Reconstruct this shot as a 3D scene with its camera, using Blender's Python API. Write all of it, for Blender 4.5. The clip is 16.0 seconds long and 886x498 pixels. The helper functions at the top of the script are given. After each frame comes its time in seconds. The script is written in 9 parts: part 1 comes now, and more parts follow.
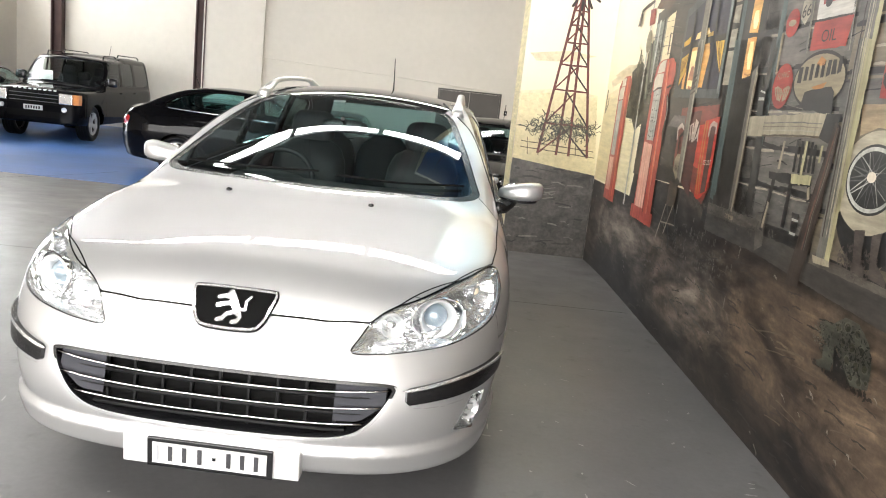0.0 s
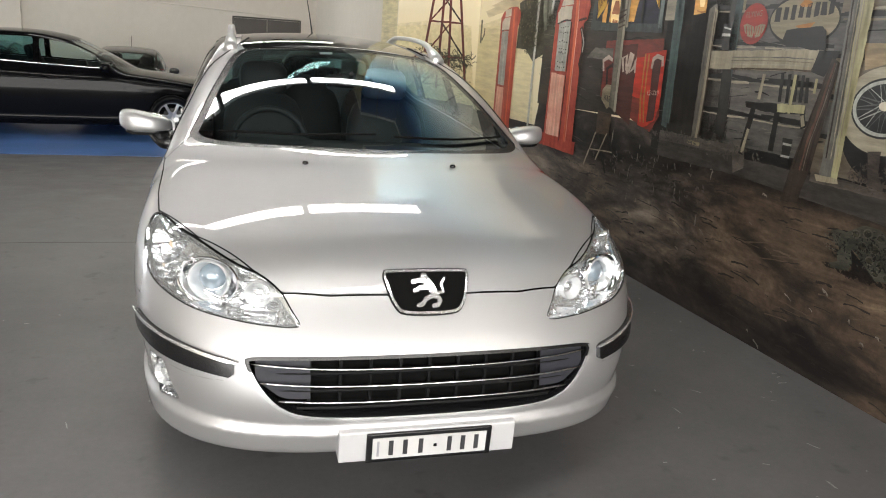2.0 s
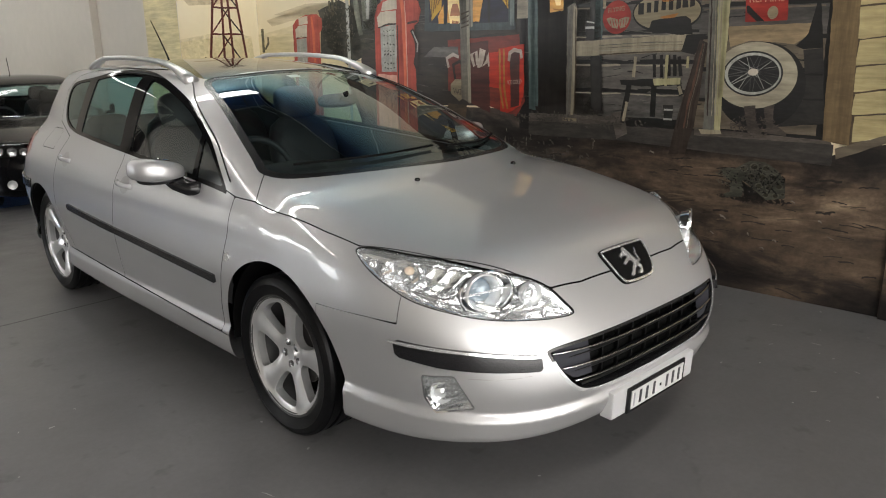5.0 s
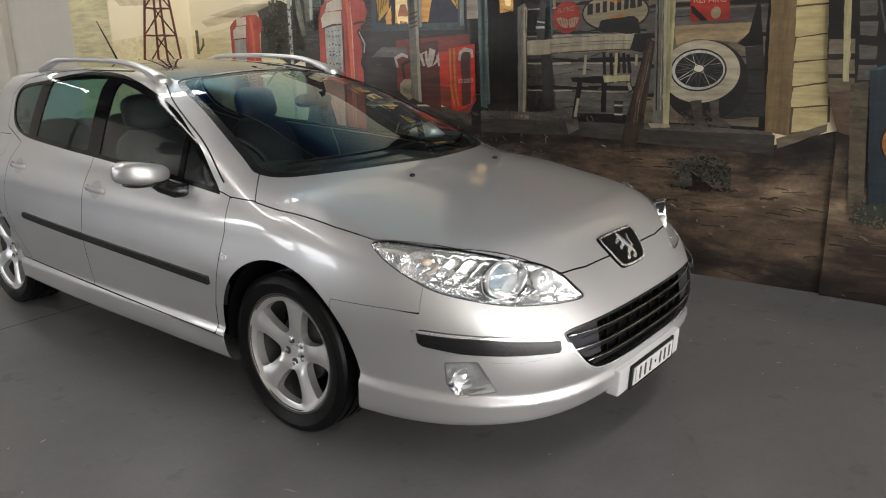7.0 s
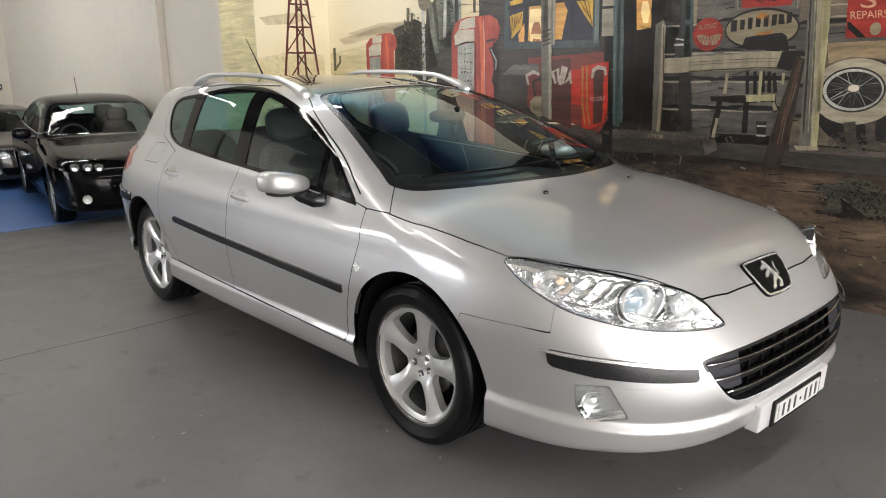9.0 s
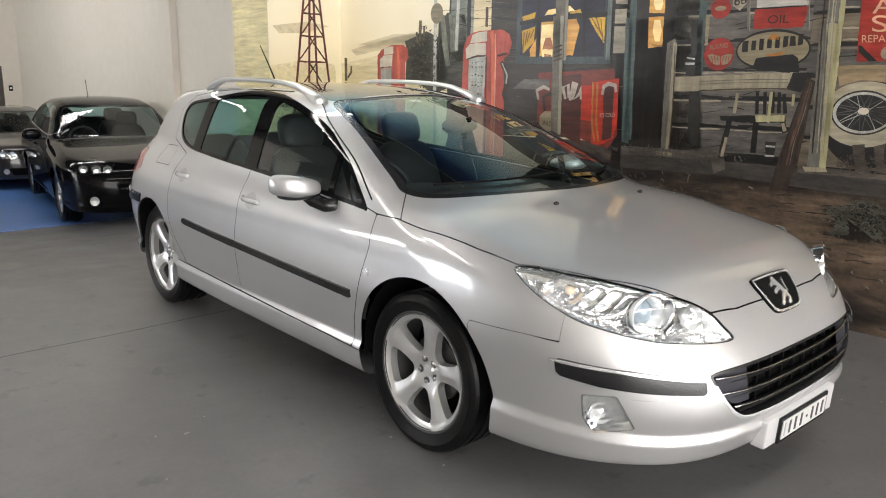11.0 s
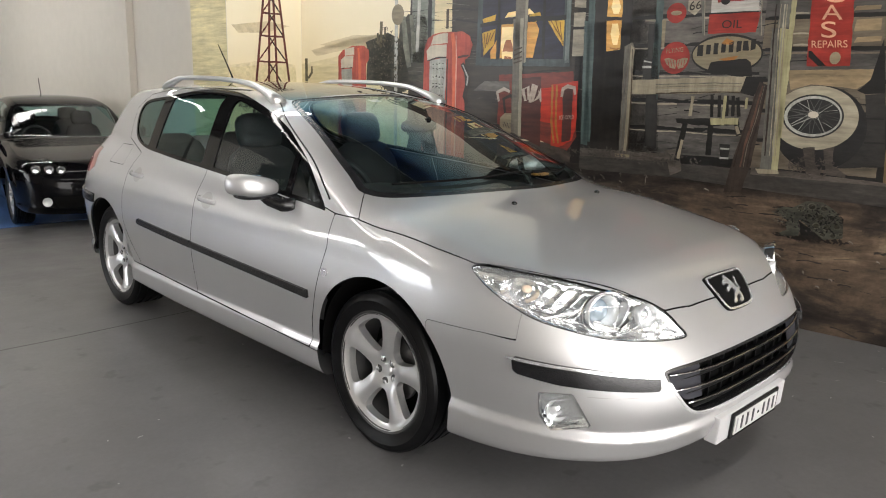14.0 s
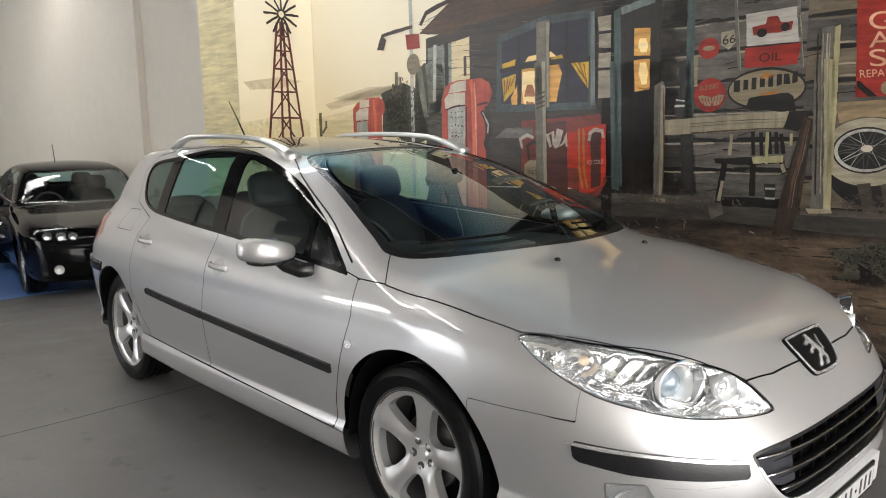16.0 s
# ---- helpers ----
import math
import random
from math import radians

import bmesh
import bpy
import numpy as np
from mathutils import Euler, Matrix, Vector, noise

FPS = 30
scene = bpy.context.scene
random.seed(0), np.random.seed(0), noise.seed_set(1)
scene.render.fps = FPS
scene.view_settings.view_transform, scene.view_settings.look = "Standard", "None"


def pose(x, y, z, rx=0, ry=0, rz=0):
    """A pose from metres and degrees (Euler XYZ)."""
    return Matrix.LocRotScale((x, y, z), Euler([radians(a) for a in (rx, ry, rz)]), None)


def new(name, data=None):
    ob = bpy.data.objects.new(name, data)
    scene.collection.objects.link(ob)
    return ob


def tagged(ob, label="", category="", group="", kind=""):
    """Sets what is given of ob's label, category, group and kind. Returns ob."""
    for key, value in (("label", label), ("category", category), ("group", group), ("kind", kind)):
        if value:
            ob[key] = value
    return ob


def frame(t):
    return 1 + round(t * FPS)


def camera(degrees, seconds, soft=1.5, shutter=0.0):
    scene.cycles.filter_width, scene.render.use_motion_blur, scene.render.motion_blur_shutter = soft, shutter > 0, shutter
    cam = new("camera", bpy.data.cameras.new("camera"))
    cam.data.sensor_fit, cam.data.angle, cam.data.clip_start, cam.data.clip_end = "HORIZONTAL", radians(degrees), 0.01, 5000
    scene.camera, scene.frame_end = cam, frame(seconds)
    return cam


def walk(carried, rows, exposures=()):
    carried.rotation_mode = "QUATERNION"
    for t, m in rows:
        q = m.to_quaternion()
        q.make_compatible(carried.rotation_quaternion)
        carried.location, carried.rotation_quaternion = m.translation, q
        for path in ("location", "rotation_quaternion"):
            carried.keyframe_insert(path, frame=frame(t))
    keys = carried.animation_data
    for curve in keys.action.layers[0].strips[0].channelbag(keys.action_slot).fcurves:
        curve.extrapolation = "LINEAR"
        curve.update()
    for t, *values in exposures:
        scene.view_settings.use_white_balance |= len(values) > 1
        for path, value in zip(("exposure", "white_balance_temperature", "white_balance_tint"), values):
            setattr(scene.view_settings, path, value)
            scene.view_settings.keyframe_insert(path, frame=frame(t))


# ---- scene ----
cam = camera(60.47, 16.0, soft=1.05)
# seconds, eye x, y, z, yaw, pitch, roll
ROWS = [
    (0.0, 0.712, -3.301, 1.443, 3.09, -11.23, -6.18),
    (0.5, 0.441, -3.356, 1.449, 3.31, -12.98, -3.30),
    (1.0, 0.086, -3.277, 1.451, -2.67, -13.14, -0.20),
    (1.5, -0.232, -3.220, 1.467, -7.30, -15.31, -2.92),
    (2.0, -0.593, -3.160, 1.473, -15.43, -15.36, -3.97),
    (2.5, -0.933, -3.020, 1.486, -21.81, -16.07, 2.23),
    (3.0, -1.286, -2.945, 1.495, -28.77, -14.86, 0.30),
    (3.2, -1.432, -2.913, 1.521, -30.69, -15.16, 0.11),
    (5.3, -2.416, -2.397, 1.486, -45.96, -15.69, 0.84),
    (5.5, -2.451, -2.350, 1.465, -47.42, -16.95, 0.87),
    (6.0, -2.591, -2.292, 1.496, -56.20, -18.05, 2.74),
    (6.5, -2.639, -2.282, 1.495, -57.39, -15.77, 1.26),
    (7.0, -2.653, -2.276, 1.493, -51.29, -14.90, 1.16),
    (7.5, -2.679, -2.262, 1.500, -44.82, -13.31, 1.53),
    (8.0, -2.701, -2.235, 1.505, -39.17, -11.94, 2.10),
    (8.5, -2.683, -2.227, 1.495, -40.13, -12.66, 1.41),
    (9.0, -2.680, -2.223, 1.486, -42.21, -13.43, 0.92),
    (9.2, -2.676, -2.222, 1.484, -42.73, -13.85, 1.06),
    (11.3, -2.717, -2.213, 1.445, -41.73, -12.18, -0.96),
    (11.5, -2.712, -2.219, 1.436, -41.84, -13.37, -1.54),
    (12.0, -2.705, -2.226, 1.435, -43.21, -13.04, -1.11),
    (12.5, -2.706, -2.227, 1.438, -43.54, -13.53, -0.45),
    (13.0, -2.706, -2.226, 1.437, -43.51, -13.43, -0.69),
    (13.5, -2.707, -2.222, 1.435, -43.88, -12.67, -0.46),
    (14.0, -2.700, -2.228, 1.446, -44.40, -12.05, -1.25),
    (14.5, -2.658, -2.229, 1.432, -45.94, -11.95, -0.71),
    (15.0, -2.598, -2.219, 1.429, -43.27, -11.25, -1.59),
    (15.5, -2.573, -2.111, 1.436, -44.62, -9.05, 1.67),
    (16.0, -2.522, -1.947, 1.440, -43.55, -8.40, 1.08),
]
walk(cam, [(t, pose(x, y, z, 90 + pitch, roll, yaw)) for t, x, y, z, yaw, pitch, roll in ROWS],
     exposures=[(0.0, 0.0, 6500, 10.0), (1.0, -0.34, 6500, 10.0), (2.0, -0.72, 6550, 10.0), (3.0, -0.91, 6600, 10.0), (6.5, -1.12, 6520, 10.5), (8.0, -0.78, 6540, 11.0), (9.0, -0.64, 6540, 11.0), (11.5, -0.57, 6540, 11.0), (16.0, -0.80, 6540, 11.0)])

# ---- world and exposure ----
world = bpy.data.worlds.new("world")
scene.world = world
world.use_nodes = True
world.node_tree.nodes["Background"].inputs[0].default_value = (0.75, 0.85, 1.0, 1)
world.node_tree.nodes["Background"].inputs[1].default_value = 0.3
scene.view_settings.exposure = 0.0

# ---- materials ----
MATS = {}


def mat(name, color, rough=0.5, metal=0.0, vary=0.08, scale=6.0, bump=0.0, bump_scale=60.0, coat=0.0, fine=0.0, emit=0.0, spec=0.5, coat_ior=1.5):
    """A surface with colour variation at two scales and a fine relief."""
    if name in MATS:
        return MATS[name]
    m = bpy.data.materials.new(name)
    m.use_nodes = True
    nt = m.node_tree
    b = nt.nodes["Principled BSDF"]
    b.inputs["Roughness"].default_value = rough
    b.inputs["Metallic"].default_value = metal
    b.inputs["Coat Weight"].default_value = coat
    b.inputs["Coat Roughness"].default_value = 0.015
    b.inputs["Coat IOR"].default_value = coat_ior
    b.inputs["Specular IOR Level"].default_value = spec
    tc = nt.nodes.new("ShaderNodeTexCoord")
    n1 = nt.nodes.new("ShaderNodeTexNoise")
    n1.inputs["Scale"].default_value = scale
    n1.inputs["Detail"].default_value = 6
    nt.links.new(tc.outputs["Object"], n1.inputs["Vector"])
    ramp = nt.nodes.new("ShaderNodeMapRange")
    ramp.inputs["From Min"].default_value = 0.3
    ramp.inputs["From Max"].default_value = 0.7
    ramp.inputs["To Min"].default_value = 1 - vary
    ramp.inputs["To Max"].default_value = 1 + vary
    nt.links.new(n1.outputs["Fac"], ramp.inputs["Value"])
    mul = nt.nodes.new("ShaderNodeMix")
    mul.data_type = "RGBA"
    mul.blend_type = "MULTIPLY"
    mul.inputs["Factor"].default_value = 1
    mul.inputs["A"].default_value = (*color, 1)
    nt.links.new(ramp.outputs["Result"], mul.inputs["B"])
    last = mul.outputs["Result"]
    if fine:
        n2 = nt.nodes.new("ShaderNodeTexNoise")
        n2.inputs["Scale"].default_value = scale * 9
        n2.inputs["Detail"].default_value = 4
        nt.links.new(tc.outputs["Object"], n2.inputs["Vector"])
        r2 = nt.nodes.new("ShaderNodeMapRange")
        r2.inputs["From Min"].default_value = 0.3
        r2.inputs["From Max"].default_value = 0.7
        r2.inputs["To Min"].default_value = 1 - fine
        r2.inputs["To Max"].default_value = 1 + fine
        nt.links.new(n2.outputs["Fac"], r2.inputs["Value"])
        mul2 = nt.nodes.new("ShaderNodeMix")
        mul2.data_type = "RGBA"
        mul2.blend_type = "MULTIPLY"
        mul2.inputs["Factor"].default_value = 1
        nt.links.new(last, mul2.inputs["A"])
        nt.links.new(r2.outputs["Result"], mul2.inputs["B"])
        last = mul2.outputs["Result"]
    nt.links.new(last, b.inputs["Base Color"])
    if bump:
        nb = nt.nodes.new("ShaderNodeTexNoise")
        nb.inputs["Scale"].default_value = bump_scale
        nb.inputs["Detail"].default_value = 5
        nt.links.new(tc.outputs["Object"], nb.inputs["Vector"])
        bp = nt.nodes.new("ShaderNodeBump")
        bp.inputs["Strength"].default_value = bump
        bp.inputs["Distance"].default_value = 0.01
        nt.links.new(nb.outputs["Fac"], bp.inputs["Height"])
        nt.links.new(bp.outputs["Normal"], b.inputs["Normal"])
    if emit:
        b.inputs["Emission Color"].default_value = (*color, 1)
        b.inputs["Emission Strength"].default_value = emit
    MATS[name] = m
    return m


def glass(name, tint=(0.55, 0.6, 0.6), ior=1.5, rough=0.0, gloss=(1, 1, 1)):
    """A thin pane: it lets tinted light through and mirrors by its Fresnel gloss."""
    if name in MATS:
        return MATS[name]
    m = bpy.data.materials.new(name)
    m.use_nodes = True
    nt = m.node_tree
    nt.nodes.remove(nt.nodes["Principled BSDF"])
    out = nt.nodes["Material Output"]
    tr = nt.nodes.new("ShaderNodeBsdfTransparent")
    tr.inputs["Color"].default_value = (*tint, 1)
    gl = nt.nodes.new("ShaderNodeBsdfGlossy")
    gl.inputs["Roughness"].default_value = rough
    gl.inputs["Color"].default_value = (*gloss, 1)
    # Schlick's gloss, the same from both sides of the thin pane
    f0 = ((ior - 1) / (ior + 1))**2
    lw = nt.nodes.new("ShaderNodeLayerWeight")
    lw.inputs["Blend"].default_value = 0.5
    pw = nt.nodes.new("ShaderNodeMath")
    pw.operation = "POWER"
    pw.inputs[1].default_value = 5.0
    nt.links.new(lw.outputs["Facing"], pw.inputs[0])
    fr = nt.nodes.new("ShaderNodeMath")
    fr.operation = "MULTIPLY_ADD"
    fr.inputs[1].default_value = 1 - f0
    fr.inputs[2].default_value = f0
    nt.links.new(pw.outputs["Value"], fr.inputs[0])
    mx = nt.nodes.new("ShaderNodeMixShader")
    nt.links.new(fr.outputs["Value"], mx.inputs["Fac"])
    nt.links.new(tr.outputs["BSDF"], mx.inputs[1])
    nt.links.new(gl.outputs["BSDF"], mx.inputs[2])
    nt.links.new(mx.outputs["Shader"], out.inputs["Surface"])
    MATS[name] = m
    return m


SILVER = mat("silver_paint", (0.505, 0.506, 0.511), 0.44, 0.70, 0.02, 3.0, coat=1.0, bump=0.02, bump_scale=900, coat_ior=1.55)
BRIGHT = mat("bright_trim", (0.86, 0.86, 0.87), 0.18, 0.6, 0.02, 5)
BLACK_PAINT = mat("black_paint", (0.004, 0.004, 0.005), 0.05, 0.0, 0.05, 3.0, spec=0.15)
GREY_PAINT = mat("grey_paint", (0.03, 0.028, 0.027), 0.3, 0.5, 0.05, 3.0, coat=1.0, coat_ior=1.35)
BLACK_TRIM = mat("black_trim", (0.008, 0.008, 0.009), 0.27, 0, 0.1, 30, bump=0.02, bump_scale=400)
RUBBER = mat("tyre_rubber", (0.0045, 0.0045, 0.005), 0.38, 0, 0.3, 20, bump=0.04, bump_scale=300, spec=0.16)
ALLOY = mat("alloy", (0.64, 0.64, 0.64), 0.33, 0.75, 0.04, 12, coat=0.3)
CHROME = mat("chrome", (0.85, 0.85, 0.86), 0.06, 1.0, 0.02, 5)
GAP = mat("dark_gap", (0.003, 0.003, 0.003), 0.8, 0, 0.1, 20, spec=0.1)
LINING = mat("cabin_lining", (0.018, 0.0185, 0.019), 0.8, 0, 0.15, 40)
DARK_CLOTH = mat("dark_seat_cloth", (0.007, 0.007, 0.008), 0.85, 0, 0.2, 30, spec=0.15)
LEATHER = mat("seat_leather", (0.012, 0.0135, 0.0155), 0.55, 0, 0.12, 25, bump=0.08, bump_scale=260)
WINDSCREEN = glass("windscreen_glass", (0.66, 0.76, 0.76), 1.76, gloss=(0.94, 0.99, 1.0))
CARGLASS = glass("parked_car_glass", (0.80, 0.86, 0.85), 1.42)
SIDEGLASS = glass("side_glass", (0.74, 0.82, 0.80), 1.5)
# rear quarter light: extra dark tint stands for the dim cabin behind it
DIM_QUARTER_GLASS = glass("dim_quarter_glass", (0.22, 0.30, 0.28), 1.45, gloss=(0.88, 0.98, 0.96))
PRIVACY = glass("tinted_glass", (0.44, 0.66, 0.67), 1.45, gloss=(0.88, 0.98, 0.96))
ROOFGLASS = glass("roof_glass", (0.02, 0.02, 0.022), 1.55)
LAMPGLASS = glass("lamp_glass", (0.93, 0.95, 0.95), 1.4)
WHITE = mat("white_plastic", (0.8, 0.8, 0.8), 0.35, 0, 0.03, 10)
RED_LENS = mat("red_lens", (0.35, 0.01, 0.012), 0.12, 0, 0.1, 30, coat=1.0)
AMBER = mat("amber_lens", (0.86, 0.68, 0.52), 0.15, 0, 0.1, 30, coat=1.0)

# ---- shared shapes ----
def spline(table):
    """A smooth curve through (a, b) pairs, held level past its ends."""
    xs = np.array([p[0] for p in table], float)
    ys = np.array([p[1] for p in table], float)
    d = np.diff(ys) / np.diff(xs)
    m = np.concatenate([[d[0]], (d[1:] + d[:-1]) / 2, [d[-1]]])
    for i in range(len(d)):
        if d[i] == 0:
            m[i] = m[i + 1] = 0

    def f(x):
        x = np.clip(x, xs[0], xs[-1])
        i = np.clip(np.searchsorted(xs, x) - 1, 0, len(xs) - 2)
        h = xs[i + 1] - xs[i]
        t = (x - xs[i]) / h
        return (2 * t**3 - 3 * t**2 + 1) * ys[i] + (t**3 - 2 * t**2 + t) * h * m[i] + (3 * t**2 - 2 * t**3) * ys[i + 1] + (t**3 - t**2) * h * m[i + 1]
    return f


def sweep(path, w, h, n=8, taper=None, up=(0, 0, 1)):
    """A rounded bar along a path; w across, h up."""
    bm = bmesh.new()
    rings = []
    pts = [Vector(p) for p in path]
    for i, p in enumerate(pts):
        d = (pts[min(i + 1, len(pts) - 1)] - pts[max(i - 1, 0)]).normalized()
        s = d.cross(Vector(up)).normalized()
        u = s.cross(d)
        k = taper(i / (len(pts) - 1)) if taper else 1
        ring = []
        for j in range(n):
            a = 2 * math.pi * j / n
            ca, sa = math.cos(a), math.sin(a)
            e = 0.7
            ring.append(bm.verts.new(p + s * (w / 2 * k * math.copysign(abs(ca)**e, ca)) + u * (h / 2 * k * math.copysign(abs(sa)**e, sa))))
        rings.append(ring)
    for a, b in zip(rings[:-1], rings[1:]):
        for j in range(n):
            bm.faces.new((a[j], b[j], b[(j + 1) % n], a[(j + 1) % n]))
    bm.faces.new(rings[0])
    bm.faces.new(rings[-1][::-1])
    bmesh.ops.recalc_face_normals(bm, faces=bm.faces)
    return bm



# ---- building ----
TURN, OFF = radians(2.52), 2.125          # the painted wall's slant and distance
ROOM = Matrix.Rotation(TURN, 4, "Z") @ Matrix.Translation((OFF, 0, 0))


def finish(name, bm, material, parent=None, label="", smooth=False, m=None):
    me = bpy.data.meshes.new(name)
    bm.to_mesh(me)
    bm.free()
    ob = new(name, me)
    if material:
        me.materials.append(material)
    if smooth:
        me.polygons.foreach_set("use_smooth", [True] * len(me.polygons))
    if m is not None:
        ob.matrix_world = m
    if parent is not None:
        ob.parent = parent
    if label:
        tagged(ob, label)
    return ob


def part(name, bm, material, parent, label="", smooth=False):
    return finish(name, bm, material, parent, label, smooth)


def add_box(bm, x0, y0, z0, x1, y1, z1, bevel=0.0):
    vs = [bm.verts.new((x, y, z)) for x in (x0, x1) for y in (y0, y1) for z in (z0, z1)]
    fs = [bm.faces.new([vs[i] for i in q]) for q in ((0, 1, 3, 2), (4, 6, 7, 5), (0, 4, 5, 1), (2, 3, 7, 6), (0, 2, 6, 4), (1, 5, 7, 3))]
    if bevel:
        es = {e for f in fs for e in f.edges}
        bmesh.ops.bevel(bm, geom=list(es), offset=bevel, segments=2, affect="EDGES", profile=0.6)
    return bm


def box(x0, y0, z0, x1, y1, z1, bevel=0.0):
    return add_box(bmesh.new(), x0, y0, z0, x1, y1, z1, bevel)


FLOOR = mat("floor_epoxy", (0.126, 0.124, 0.126), 0.36, 0, 0.14, 0.8, bump=0.012, bump_scale=90, fine=0.05)


def worn_floor(m, base):
    """Adds soft stains, speckle and uneven gloss to a floor paint."""
    nt = m.node_tree
    b = nt.nodes["Principled BSDF"]
    tc = nt.nodes.new("ShaderNodeTexCoord")
    last = b.inputs["Base Color"].links[0].from_socket
    for scale, detail, lo, hi, a0, a1 in ((2.6, 8, 0.90, 1.09, 0.32, 0.68), (38.0, 4, 0.93, 1.06, 0.3, 0.7), (5.5, 3, 0.72, 1.0, 0.30, 0.38)):
        n = nt.nodes.new("ShaderNodeTexNoise")
        n.inputs["Scale"].default_value = scale
        n.inputs["Detail"].default_value = detail
        n.inputs["Roughness"].default_value = 0.62
        nt.links.new(tc.outputs["Object"], n.inputs["Vector"])
        r = nt.nodes.new("ShaderNodeMapRange")
        for key, v in (("From Min", a0), ("From Max", a1), ("To Min", lo), ("To Max", hi)):
            r.inputs[key].default_value = v
        nt.links.new(n.outputs["Fac"], r.inputs["Value"])
        mu = nt.nodes.new("ShaderNodeMix")
        mu.data_type = "RGBA"
        mu.blend_type = "MULTIPLY"
        mu.inputs["Factor"].default_value = 1
        nt.links.new(last, mu.inputs["A"])
        nt.links.new(r.outputs["Result"], mu.inputs["B"])
        last = mu.outputs["Result"]
        if scale == 2.6:
            g = nt.nodes.new("ShaderNodeMapRange")
            for key, v in (("From Min", 0.3), ("From Max", 0.7), ("To Min", base - 0.07), ("To Max", base + 0.09)):
                g.inputs[key].default_value = v
            nt.links.new(n.outputs["Fac"], g.inputs["Value"])
            nt.links.new(g.outputs["Result"], b.inputs["Roughness"])
    nt.links.new(last, b.inputs["Base Color"])


worn_floor(FLOOR, 0.36)
BLUE_FLOOR = mat("blue_epoxy", (0.085, 0.19, 0.47), 0.30, 0, 0.2, 0.9, bump=0.012, bump_scale=90, fine=0.05)
PLASTER = mat("white_wall", (0.64, 0.60, 0.53), 0.7, 0, 0.03, 0.8, bump=0.03, bump_scale=120, fine=0.02)
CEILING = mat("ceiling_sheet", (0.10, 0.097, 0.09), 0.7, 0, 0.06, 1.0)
STEEL_BROWN = mat("brown_steel", (0.05, 0.022, 0.02), 0.5, 0, 0.15, 4)
TUBE = mat("lamp_tube", (1.0, 0.97, 0.92), 0.4, emit=40.0)
# glow of the fill panel added beyond the hall front
FRONT_FILL = mat("front_fill_glow", (1.0, 0.98, 0.955), 0.5, emit=12.2)

# glow of the side panel added to lift the far walls
SIDE_FILL = mat("side_fill_glow", (0.96, 0.985, 1.0), 0.5, emit=15.0)

FALL = spline([(-20, 0), (3.0, 0), (5.0, -0.07), (8.0, -0.27), (11.0, -0.31), (20, -0.32)])


def ground(s):
    return float(FALL(np.array([s]))[0])


def floor_sheet(name, x0, x1, s0, s1, lift, material, label):
    ss = np.arange(s0, s1 + 0.01, (s1 - s0) / max(1, int((s1 - s0) / 0.4)))
    bm = bmesh.new()
    rows = [[bm.verts.new((x, s, ground(s) + lift)) for x in (x0, x1)] for s in ss]
    for a, b in zip(rows[:-1], rows[1:]):
        bm.faces.new((a[0], a[1], b[1], b[0]))
    low = bmesh.ops.extrude_face_region(bm, geom=bm.faces[:])
    for v in low["geom"]:
        if isinstance(v, bmesh.types.BMVert):
            v.co.z -= 0.15
    bmesh.ops.recalc_face_normals(bm, faces=bm.faces)
    return tagged(finish(name, bm, material, m=ROOM, smooth=False), label, kind="structure")


floor_sheet("floor", -13.5, 0.3, -8.0, 19.0, 0.0, FLOOR, "smooth grey epoxy showroom floor")
floor_sheet("floor_blue", -13.5, -0.02, 7.3, 18.0, 0.004, BLUE_FLOOR, "glossy blue painted floor zone")
HI = 6.0
BACK = 15.4
WALLS = [("wall_mural", (0, -8, -0.4, 0.25, BACK, HI)), ("wall_back", (-7.60, BACK, -0.4, 0.25, BACK + 0.25, HI)), ("wall_far", (-13.5, 18.0, -0.4, -6.5, 18.25, HI)), ("wall_bay", (-6.75, BACK + 0.25, -0.4, -6.5, 18.0, HI)), ("wall_side", (-13.75, -8, -0.4, -13.5, 9.6, HI)), ("wall_side", (-13.75, 13.4, -0.4, -13.5, 18.25, 3.9)), ("wall_side", (-13.75, 17.6, 3.9, -13.5, 18.25, HI)), ("wall_side", (-13.75, 13.4, 5.6, -13.5, 17.6, HI)), ("wall_side", (-13.75, 9.6, 3.1, -13.5, 13.4, HI)),
         ("wall_return", (-0.87, 4.5, -0.4, -0.002, 5.18, HI)), ("pilaster", (-0.10, 8.22, -0.4, -0.002, 8.58, HI)),
         ("pilaster_back", (-6.47, BACK - 0.08, -0.4, -6.13, BACK - 0.002, HI))]
for nm, b in WALLS:
    tagged(finish(nm, box(*b), PLASTER, m=ROOM), "off-white painted masonry wall", kind="structure")
# hall front left open behind the camera; the glowing panel beyond is added fill
for nm, b in (("wall_front", (-13.5, -8.25, 4.2, 0.25, -8, HI)),):
    tagged(finish(nm, box(*b), PLASTER, m=ROOM), "off-white painted masonry wall", kind="structure")
tagged(finish("fill_panel", box(-13.7, -8.6, -0.15, 0.25, -8.5, 5.5), FRONT_FILL, m=ROOM), "unseen glowing panel added to light the hall from the front", kind="structure")
# unseen side wall gaps with glowing panels, added to brighten the far wall
tagged(finish("fill_panel", box(-14.3, 9.2, -0.5, -14.2, 13.35, 4.1), SIDE_FILL, m=ROOM), "unseen glowing panel added behind a gap in the side wall", kind="structure")
tagged(finish("fill_panel", box(-14.1, 13.36, 3.7, -14.0, 18.0, 5.9), mat("high_fill_glow", (0.96, 0.985, 1.0), 0.5, emit=23.0), m=ROOM), "unseen glowing panel added behind a high gap in the side wall", kind="structure")
